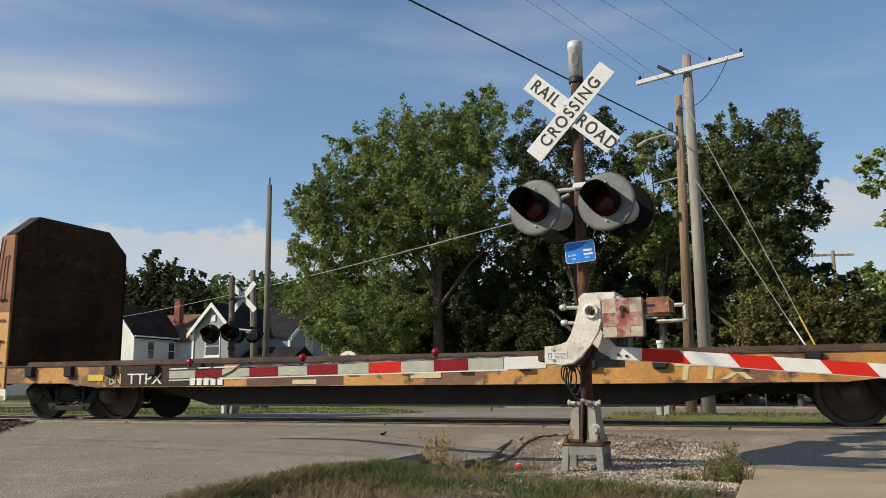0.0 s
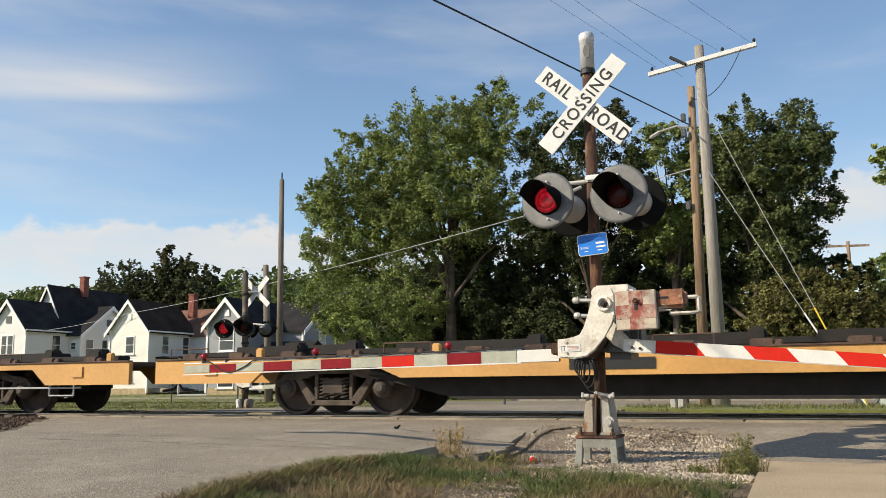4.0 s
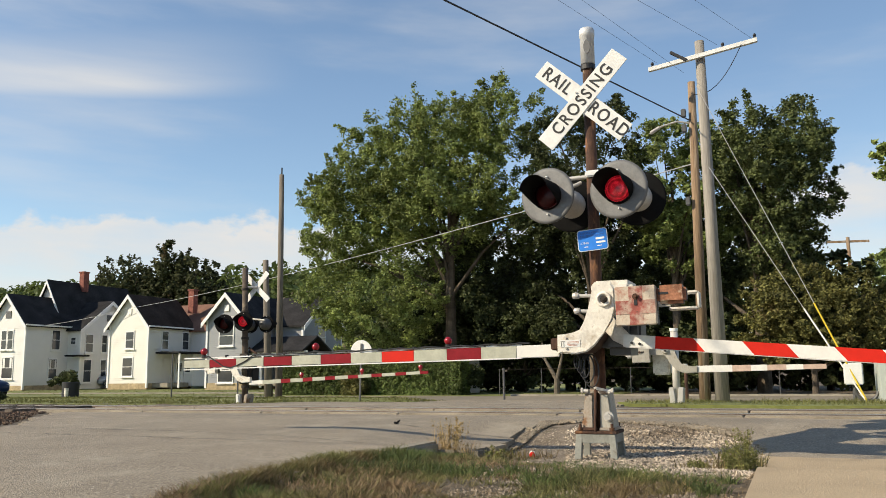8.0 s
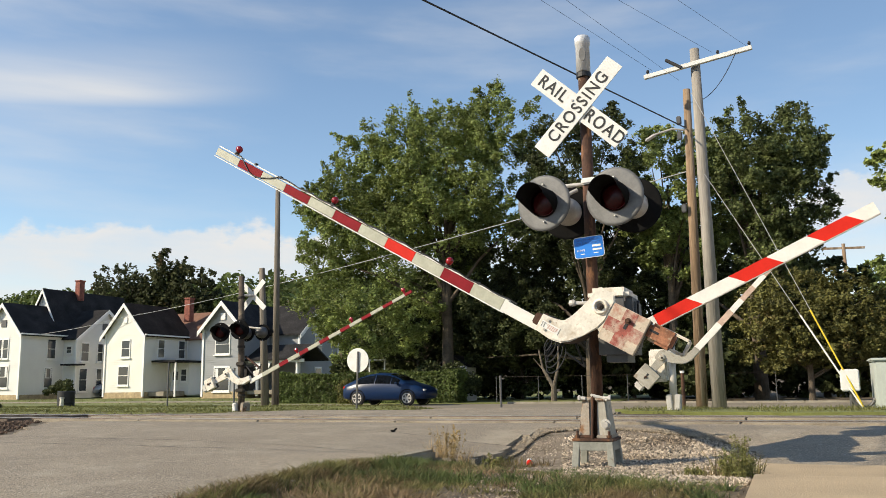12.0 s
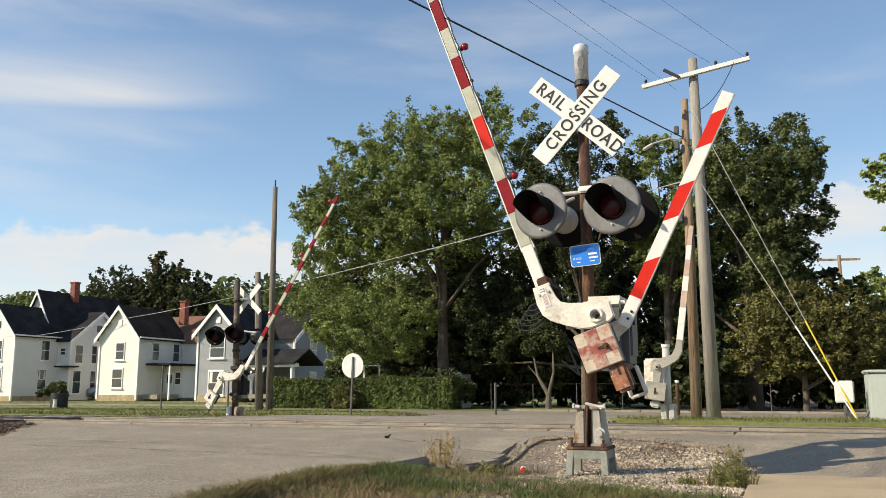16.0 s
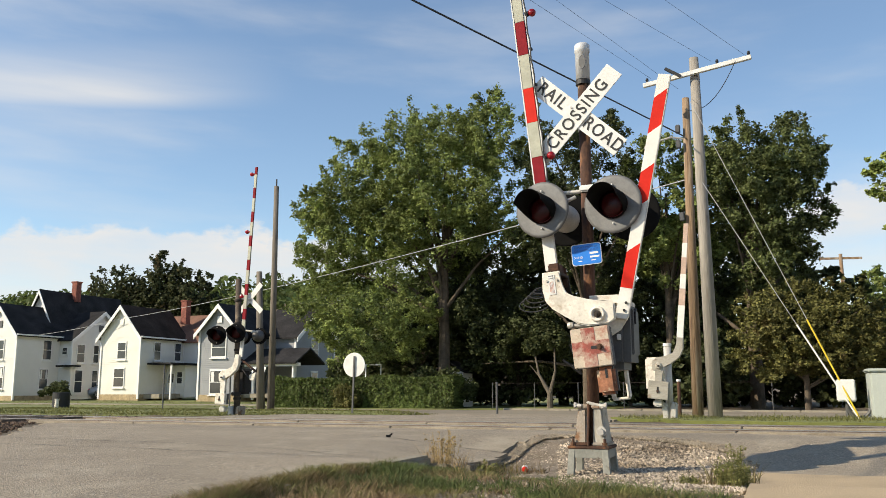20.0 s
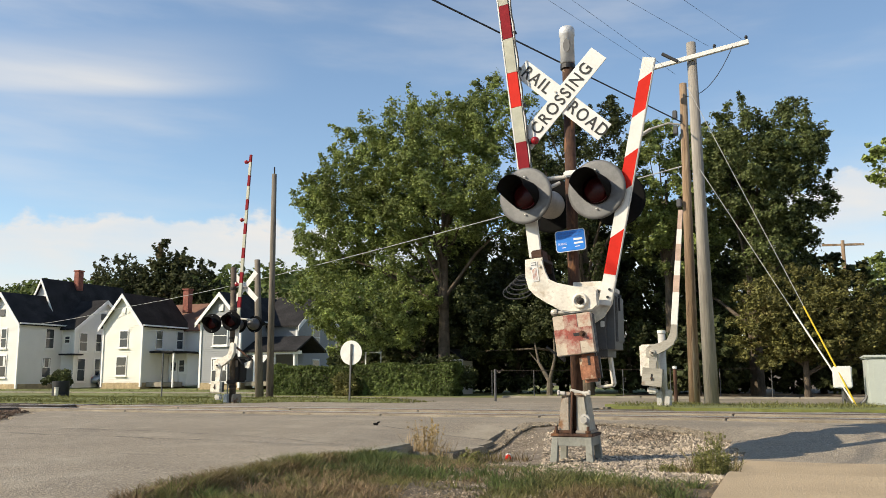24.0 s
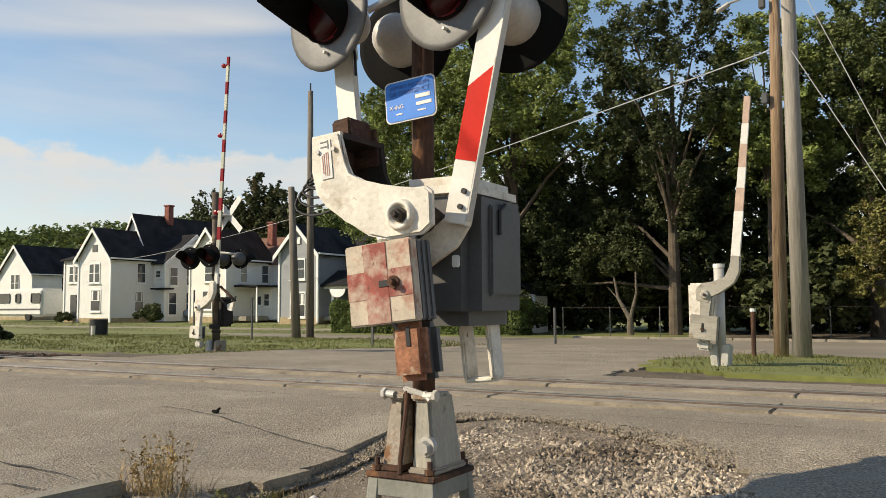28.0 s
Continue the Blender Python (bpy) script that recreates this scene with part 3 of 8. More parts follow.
def crack(points, w, seed):
    """A wandering tarred crack lying on the road."""
    rng = random.Random(seed)
    verts, faces = [], []
    for (x0, y0), (x1, y1) in zip(points, points[1:]):
        n = max(2, int(math.hypot(x1 - x0, y1 - y0) / 0.07))
        for i in range(n):
            u = i / n
            x, y = x0 + (x1 - x0) * u, y0 + (y1 - y0) * u
            y += 0.05 * noise.noise((x * 2.2, y, seed)) + rng.uniform(-0.012, 0.012)
            h = w * rng.uniform(0.25, 1.0) * (0.55 + 0.6 * noise.noise((x * 1.1, 0, seed)))
            h = max(0.002, h)
            verts += [(x, y - h, road_z(x, y - h) + 0.008), (x, y + h, road_z(x, y + h) + 0.008)]
    for i in range(len(verts) // 2 - 1):
        faces.append((2 * i, 2 * i + 2, 2 * i + 3, 2 * i + 1))
    tagged(new("road_crack", from_np("road_crack", verts, faces, M_CRACK)), kind="structure")


crack([(-9.3, 7.9), (-8.4, 7.65), (-6.6, 7.62), (-4.9, 7.5), (-3.5, 7.52), (-2.9, 7.62)], 0.028, 1)
crack([(-9.3, 8.5), (-6.4, 8.32), (-5.4, 8.2), (-4.3, 7.95), (-3.3, 7.98), (-2.8, 7.9)], 0.022, 2)
crack([(-5.0, 10.1), (-4.1, 9.93), (-3.1, 9.66), (-2.4, 9.55)], 0.018, 3)
crack([(-10.8, 11.35), (-6, 11.45), (-1, 11.3), (4, 11.4)], 0.016, 4)
crack([(-4.7, 7.2), (-4.5, 7.5)], 0.015, 5)
crack([(-5.1, 6.9), (-4.95, 7.2)], 0.015, 6)


# ---- track ----
RAIL_Y = (12.32, 13.76)
RAIL_Z = 0.075


def make_track():
    for y in RAIL_Y:
        t = thing("rail", "worn steel rail with a bright top set in the crossing", "rail", pose(-10, y, 0), "rails of the track", "structure")
        b = B()
        prof = [(-0.07, -0.1), (0.07, -0.1), (0.07, -0.085), (0.012, -0.06), (0.012, 0.025), (0.035, 0.035), (0.035, RAIL_Z - 0.004), (-0.035, RAIL_Z - 0.004), (-0.035, 0.035), (-0.012, 0.025), (-0.012, -0.06), (-0.07, -0.085)]
        a = [b.verts.new((-150, p, q)) for p, q in prof]
        c = [b.verts.new((150, p, q)) for p, q in prof]
        for i in range(len(prof)):
            j = (i + 1) % len(prof)
            b.faces.new((a[i], a[j], c[j], c[i]))
        part("rail_web", b, M_STEEL, t)
        part("rail_head", box(B(), (0, 0, RAIL_Z), (300, 0.06, 0.008)), M_RAILTOP, t)
    # timber flangeway strips in the crossing
    for y, wd in ((RAIL_Y[0] - 0.22, 0.26), (RAIL_Y[0] + 0.25, 0.24), (RAIL_Y[1] - 0.25, 0.24), (RAIL_Y[1] + 0.22, 0.26)):
        for k in range(6):
            tagged(part("crossing_panel", box(B(), (-11.6 + k * 2.57, y, 0.032), (2.55, wd, 0.06), bev=0.01), M_PANEL), "pale weathered panel beside the rail", "panel", "crossing panels", "structure")
    for y in (RAIL_Y[0] - 0.066, RAIL_Y[0] + 0.083, RAIL_Y[1] - 0.083, RAIL_Y[1] + 0.066):
        tagged(part("flange_groove", box(B(), (-1.9, y, 0.02), (21.8, 0.06 if abs(y - 13.04) > 0.72 else 0.095, 0.07)), M_DARKSTEEL), "dark grimy groove beside the rail", "groove", "grooves of the crossing", "structure")
    # bed and ties on both sides of the crossing
    for x0, x1 in ((-60, -13.1), (9.1, 30)):
        verts, faces = [], []
        ys = [10.6, 11.4, 12.0, 13.0, 14.1, 14.7, 15.6]
        zs = [-0.05, 0.02, 0.03, 0.03, 0.03, 0.02, -0.05]
        n = int((x1 - x0) / 0.4)
        for i in range(n + 1):
            for y, z in zip(ys, zs):
                x = x0 + (x1 - x0) * i / n
                verts.append((x, y, z + 0.02 * noise.noise((x * 3, y * 3, 2))))
        for i in range(n):
            for j in range(6):
                faces.append((i * 7 + j, (i + 1) * 7 + j, (i + 1) * 7 + j + 1, i * 7 + j + 1))
        tagged(new("ballast_bed", from_np("ballast_bed", verts, faces, M_BED)), kind="structure")
    me = from_np("tie", *tie_mesh(), M_TIE)
    for i in range(26):
        tagged(part("tie", me, None, None, at=pose(-13.4 - i * 0.55, 13.04, 0.03)), "weathered timber railway tie", "tie", "ties", "structure")


def tie_mesh():
    b = B()
    box(b, (0, 0, 0), (0.22, 2.6, 0.09), bev=0.012)
    v = [tuple(q.co) for q in b.verts]
    f = [[w.index for w in g.verts] for g in b.faces] if b.verts.ensure_lookup_table() is None and b.verts.index_update() is None else []
    b.free()
    return v, f


make_track()


# ---- train ----
TRAIN_Y = 13.04
V = 14.75


def make_truck(parent, x, name="truck", steel=None):
    """A two-axle truck under a car; the near side frame shows springs, windows and bearing boxes."""
    steel = steel or M_TRUCK
    t = part(name, box(B(), (0, 0, 0.48), (0.42, 2.2, 0.26), bev=0.03), steel, parent, "cast steel truck with coil springs", pose(x, 0, 0))
    for s in (-1, 1):
        y = s * 1.0
        # an open frame: top chord, two sloping struts, spring seat and jaw ends
        for prof in ([(-1.1, 0.56), (-0.95, 0.7), (-0.55, 0.74), (-0.32, 0.84), (0.32, 0.84), (0.55, 0.74), (0.95, 0.7), (1.1, 0.56), (1.1, 0.46), (0.9, 0.58), (0.5, 0.62), (0.3, 0.7), (-0.3, 0.7), (-0.5, 0.62), (-0.9, 0.58), (-1.1, 0.46)],
                     [(-0.74, 0.6), (-0.62, 0.62), (-0.34, 0.3), (-0.34, 0.18), (-0.46, 0.18)],
                     [(0.74, 0.6), (0.62, 0.62), (0.34, 0.3), (0.34, 0.18), (0.46, 0.18)],
                     [(-0.42, 0.17), (0.42, 0.17), (0.42, 0.26), (-0.42, 0.26)],
                     [(-0.36, 0.26), (-0.29, 0.26), (-0.29, 0.72), (-0.36, 0.72)],
                     [(0.29, 0.26), (0.36, 0.26), (0.36, 0.72), (0.29, 0.72)]):
            b = plate(B(), prof, y - 0.07, y + 0.07)
            bmesh.ops.bevel(b, geom=b.edges[:], offset=0.012, segments=1, affect="EDGES")
            part("side_frame", b, steel, t)
        for ax in (-0.88, 0.88):
            b = B()
            lathe(b, [(0, -0.11), (0.06, -0.11), (0.11, -0.07), (0.13, -0.03), (0.16, 0.0), (0.16, 0.1), (0, 0.1)], 16, Matrix.Translation((ax, y + s * 0.06, 0.46)) @ Matrix.Diagonal((1, -s, 1, 1)))
            part("bearing_box", b, M_WHEEL, t)
            b = B()
            prof = [(0.0, -0.03), (0.12, -0.05), (0.16, 0.0), (0.38, 0.02), (0.4, -0.05), (0.455, -0.05), (0.455, 0.06), (0.48, 0.075), (0.48, 0.1), (0.2, 0.1), (0, 0.1)]
            lathe(b, [(r, q * s * -1) for r, q in prof], 32, Matrix.Translation((ax, s * 0.72, 0.46)))
            part("wheel", b, M_WHEEL, t)
        for sx in (-0.2, 0.0, 0.2):
            b = B()
            tube(b, [(sx + 0.068 * math.cos(k * math.tau / 10), y + s * 0.02 + 0.068 * math.sin(k * math.tau / 10), 0.27 + k * 0.0058) for k in range(61)], 0.016, 5)
            part("coil_spring", b, M_WHEEL if steel is M_TRUCKB else M_TRUCK, t)
    return t


def side_sill(length, deck, depth, taper, x0):
    """Outline of a fishbellied side sill from x0."""
    return [(x0, deck), (x0 + length, deck), (x0 + length, deck - depth * 0.75), (x0 + length - taper, deck - depth * 0.8), (x0 + length - taper - 0.7, deck - depth), (x0 + taper + 0.7, deck - depth), (x0 + taper, deck - depth * 0.8), (x0, deck - depth * 0.75)]


def bulkhead(parent, x, flip, upper, lower, label, height=3.2, chamfer=0.42, lining=None):
    """An end bulkhead: a tall chamfered plate with tapering side webs, posts and ladder rungs. The flat face looks to the load."""
    s = -1 if flip else 1
    deck = 0.97
    prof = [(-1.45, deck), (1.45, deck), (1.45, deck + height - chamfer), (1.43 - chamfer * 1.15, deck + height), (chamfer * 1.15 - 1.43, deck + height), (-1.45, deck + height - chamfer)]
    b = B()
    plate(b, prof, 0.0, 0.1)
    bmesh.ops.transform(b, matrix=Matrix.Rotation(radians(90), 4, "Z"), verts=b.verts)
    if s > 0:
        bmesh.ops.translate(b, vec=(0.1, 0, 0), verts=b.verts)
    p = part("bulkhead", b, lining or M_LINING, parent, label, pose(x, 0, 0))
    for i in range(9):
        # the load side is lined with boards
        pitch = (height - 0.08) / 9
        wide = 2.78 - 2.3 * max(0.0, (i + 1) * pitch + 0.04 - height + chamfer)
        part("lining_board", box(B(), (-0.012 * s, 0, deck + 0.04 + (i + 0.5) * pitch), (0.03, wide, pitch - 0.005), bev=0.003), lining or M_LINING, p)
    b = B()
    a = [(-1.47, height - chamfer), (chamfer * 1.15 - 1.43, height), (1.43 - chamfer * 1.15, height), (1.47, height - chamfer)]
    for (q0, z0), (q1, z1) in zip(a, a[1:]):
        v = [b.verts.new(c) for c in ((0, q0, deck + z0), (0.26 * s, q0, deck + z0), (0.26 * s, q1, deck + z1), (0, q1, deck + z1), (0, q0, deck + z0 + 0.05), (0.26 * s, q0, deck + z0 + 0.05), (0.26 * s, q1, deck + z1 + 0.05), (0, q1, deck + z1 + 0.05))]
        for f in ((0, 1, 2, 3), (7, 6, 5, 4), (0, 4, 5, 1), (1, 5, 6, 2), (2, 6, 7, 3), (3, 7, 4, 0)):
            b.faces.new([v[i] for i in f])
    part("cap", b, M_DARKSTEEL, p)
    split = deck + 1.05
    for q in (-1.46, 1.46):
        def edge(z):
            return 0.64 - 0.38 * max(0.0, z - deck) / height
        top = deck + height - chamfer + 0.02
        b = B()
        plate(b, [(0.0, deck - 0.4), (edge(deck) * s, deck - 0.4), (edge(split) * s, split), (0.0, split)], q - 0.03, q + 0.03)
        part("side_web", b, lower if q < 0 else M_LINING, p)
        b = B()
        plate(b, [(0.0, split), (edge(split) * s, split), (edge(top) * s, top), (0.0, top)], q - 0.03, q + 0.03)
        part("side_web", b, upper if q < 0 else M_LINING, p)
        for k in range(5):
            z = deck - 0.3 + k * 0.4
            w = edge(z)
            b = B()
            cyl(b, (0.1 * s, q * 1.045, z), ((w - 0.08) * s, q * 1.045, z), 0.012, n=6)
            cyl(b, (0.1 * s, q * 1.045, z), (0.1 * s, q, z), 0.012, n=6)
            cyl(b, ((w - 0.08) * s, q * 1.045, z), ((w - 0.08) * s, q, z), 0.012, n=6)
            part("grab_iron", b, M_DARKSTEEL, p)
        b = B()
        cyl(b, (0.38 * s, q * 1.045, deck + 1.5), (0.28 * s, q * 1.045, deck + 2.5), 0.012, n=6)
        part("grab_iron", b, M_DARKSTEEL, p)
        b = B()
        tube(b, [(0.2 * s, q * 1.03, deck + 1.25), (0.2 * s, q * 1.045, deck + 1.32), (0.17 * s, q * 1.045, deck + 1.9), (0.16 * s, q * 1.045, deck + 2.1), (0.1 * s, q * 1.03, deck + 2.15)], 0.013, 6)
        part("brake_pipe", b, M_BROWNST, p)
        part("yellow_plate", box(B(), (0.33 * s, q * 1.028, deck + 0.42), (0.3, 0.01, 0.22)), M_AMBER, p)
    for q in (-0.95, -0.3, 0.3, 0.95):
        b = B()
        plate(b, [(0.1 * s, deck), (0.56 * s, deck), (0.22 * s, deck + height - 0.25), (0.1 * s, deck + height - 0.25)], q - 0.04, q + 0.04)
        part("post", b, M_LINING, p)
    # step irons below the corner
    b = B()
    for z in (0.72, 0.35):
        cyl(b, (0.15 * s, -1.5, z), (0.6 * s, -1.5, z), 0.014, n=6)
    for q in (0.15, 0.6):
        cyl(b, (q * s, -1.5, 0.35), (q * s, -1.5, 0.72), 0.014, n=6)
    part("step", b, M_DARKSTEEL, p)
    return p


def flat_sill(length, deck):
    """Outline of a long flatcar's side sill, cut out over the trucks."""
    d = deck
    return [(0, d), (length, d), (length, d - 0.4), (length - 2.0, d - 0.4), (length - 2.35, d - 0.11), (19.75, d - 0.11), (19.2, d - 0.34), (4.75, d - 0.34), (4.2, d - 0.11), (2.35, d - 0.11), (2.0, d - 0.4), (0, d - 0.4)]


def flatcar_base(car, length, material, deck=0.97, depth=0.38, taper=2.6, floor=M_OXIDE, outline=None):
    part("deck", box(B(), (length / 2, 0, deck - 0.03), (length, 2.75, 0.06), bev=0.01), floor, car)
    for y in (-1.42, 1.42):
        part("side_sill", plate(B(), outline or side_sill(length, deck, depth, taper, 0), y - 0.045, y + 0.045), material, car)
    part("sill_lip", box(B(), (length / 2, -1.43, deck + 0.012), (length, 0.12, 0.03), bev=0.006), M_OXIDE, car)
    part("centre_sill", box(B(), (length / 2, 0, 0.68), (length - 4.2, 0.6, 0.5), bev=0.03), M_UNDER, car)
    plate(b := B(), [(4.0, 0.66), (length - 4.0, 0.66), (length - 5.6, 0.27), (5.6, 0.27)], -1.15, 1.15)
    part("underframe", b, M_UNDER, car, "deep black underframe")
    for x in (-0.35, length + 0.35):
        b = box(B(), (x, 0, 0.8), (0.75, 0.2, 0.24), bev=0.04)
        box(b, (x + (0.3 if x > 1 else -0.3), 0.02, 0.8), (0.28, 0.34, 0.3), bev=0.05)
        part("coupler", b, M_TRUCK, car)
        b = B()
        s = 1 if x > 1 else -1
        pts = [Vector((x - s * 0.2, -0.5, 0.72)), Vector((x + s * 0.05, -0.5, 0.45)), Vector((x + s * 0.35, -0.45, 0.42))]
        for p, q in zip(pts, pts[1:]):
            cyl(b, p, q, 0.025, n=8)
        part("brake_hose", b, M_BLACK, car)


def car_bulk(name, s0, length, steel, upper, lower, label, trucks=(2.3, 2.3), letters=(), chamfer=0.42, ends=(1.1, 1.2)):
    car = thing(name, label, "flatcar", pose(s0, TRAIN_Y, RAIL_Z), "cars of the train")
    flatcar_base(car, length, steel)
    bulkhead(car, ends[0], True, upper, lower, "tall end bulkhead with ladder rungs", 2.95, chamfer, M_LINING2 if chamfer > 0.1 else M_LINING)
    bulkhead(car, length - ends[1], False, upper, lower, "tall end bulkhead with ladder rungs", 2.95, chamfer, M_LINING2 if chamfer > 0.1 else M_LINING)
    make_truck(car, trucks[0], steel=M_UNDER)
    make_truck(car, length - trucks[1], steel=M_UNDER)
    # stake pockets and tie-down boxes along the sill
    n = int(length / 0.95)
    for k in range(n):
        part("stake_pocket", box(B(), (0.8 + k * 0.95, -1.5, 0.88), (0.2, 0.1, 0.2), bev=0.02), M_UNDER, car)
    part("deck_rail", box(B(), (length / 2, -1.4, 1.02), (length - 3.2, 0.1, 0.08), bev=0.02), M_OXIDE, car)
    b = B()
    cyl(b, (length * 0.62, -0.9, 0.42), (length * 0.62 + 0.9, -0.9, 0.42), 0.16, n=14)
    part("brake_cylinder", b, M_UNDER, car)
    for body, size, x, z, m, sx in letters:
        text_mesh(body, size, m, car, pose(x, -1.475, z, 90, 0, 0), extrude=0.003, sx=sx)
    return car


def car_flat(name, s0, length, label, letters=(), back=3.9):
    """A long low yellow flatcar with tie-down hardware on deck."""
    car = thing(name, label, "flatcar", pose(s0, TRAIN_Y, RAIL_Z), "cars of the train")
    flatcar_base(car, length, M_YEL2, deck=0.95, outline=flat_sill(length, 0.95))
    make_truck(car, 3.35, steel=M_TRUCKB)
    make_truck(car, length - back, steel=M_TRUCKB)
    rng = random.Random(len(name) + int(s0))
    for k in range(int(length / 1.05)):
        x = 0.6 + k * 1.05 + rng.uniform(-0.1, 0.1)
        b = box(B(), (x, -1.38, 1.0), (0.3, 0.1, 0.12), bev=0.02)
        box(b, (x + 0.2, -1.34, 0.99), (0.12, 0.14, 0.1), bev=0.02)
        part("tie_down", b, M_OXIDE, car)
        if k % 3 == 1:
            part("post_bracket", box(B(), (x + 0.5, -1.42, 1.03), (0.14, 0.1, 0.18), bev=0.02), M_YEL2, car)
        if k % 5 == 2:
            part("hitch_box", box(B(), (x, -1.2, 1.08), (0.34, 0.3, 0.24), bev=0.04), M_UNDER, car)
        if k % 4 == 0:
            b = B()
            cyl(b, (x - 0.4, -1.42, 1.14), (x + 0.4, -1.42, 1.14), 0.012, n=6)
            cyl(b, (x - 0.4, -1.42, 1.0), (x - 0.4, -1.42, 1.14), 0.012, n=6)
            cyl(b, (x + 0.4, -1.42, 1.0), (x + 0.4, -1.42, 1.14), 0.012, n=6)
            part("handrail", b, M_OXIDE, car)
    part("deck_rail", box(B(), (length / 2, -1.05, 1.03), (length - 1.0, 0.3, 0.1), bev=0.02), M_UNDER, car)
    for x in (1.2, length - 1.2):
        part("valve_box", box(B(), (x, -1.47, 0.78), (0.26, 0.04, 0.2), bev=0.01), M_YEL2, car)
        b = B()
        for p, q in (((x - 0.7, -1.45, 0.62), (x - 0.7, -1.45, 0.36)), ((x - 0.7, -1.45, 0.36), (x - 0.1, -1.45, 0.36)), ((x - 0.1, -1.45, 0.36), (x - 0.1, -1.45, 0.62))):
            cyl(b, p, q, 0.014, n=6)
        part("step_iron", b, M_WIREG, car)
    b = B()
    cyl(b, (length * 0.57, -1.38, 0.5), (length - 1.2, -1.38, 0.5), 0.018, n=6)
    part("brake_rod", b, M_WIREG, car)
    for k in range(4):
        part("rod_hanger", box(B(), (length * (0.59 + 0.09 * k), -1.38, 0.57), (0.05, 0.03, 0.2)), M_YEL2, car)
    b = B()
    cyl(b, (length * 0.515, -1.38, 0.5), (length * 0.515 + 0.5, -1.38, 0.5), 0.11, n=14)
    part("air_tank", b, M_YEL2, car)
    for x in (length * 0.2, length * 0.33, length * 0.6, length * 0.71):
        part("reflector_strip", box(B(), (x, -1.468, 0.8), (0.34, 0.006, 0.09)), M_GUY, car)
    # dark loading racks along the deck
    for x in [1.2 + 3.1 * k for k in range(int(length / 3.1))]:
        part("deck_rack", box(B(), (x + 1.3, -0.75, 1.09), (2.3, 0.5, 0.16), bev=0.02), M_UNDER, car)
        part("rack_end", box(B(), (x + 2.5, -1.0, 1.13), (0.24, 0.24, 0.2), bev=0.03), M_UNDER, car)
    for body, size, x, z, m, sx in letters:
        text_mesh(body, size, m, car, pose(x, -1.47, z, 90, 0, 0), extrude=0.003, sx=sx, shear=0.15)
    return car


def bars(parent, x, z, w, h, n, material, y=-1.475):
    """Unreadable writing as rows of plain bars."""
    for k in range(n):
        part("writing_bar", box(B(), (x, y, z - k * h * 1.8), (w * (1 - 0.13 * (k % 3)), 0.004, h)), material, parent)


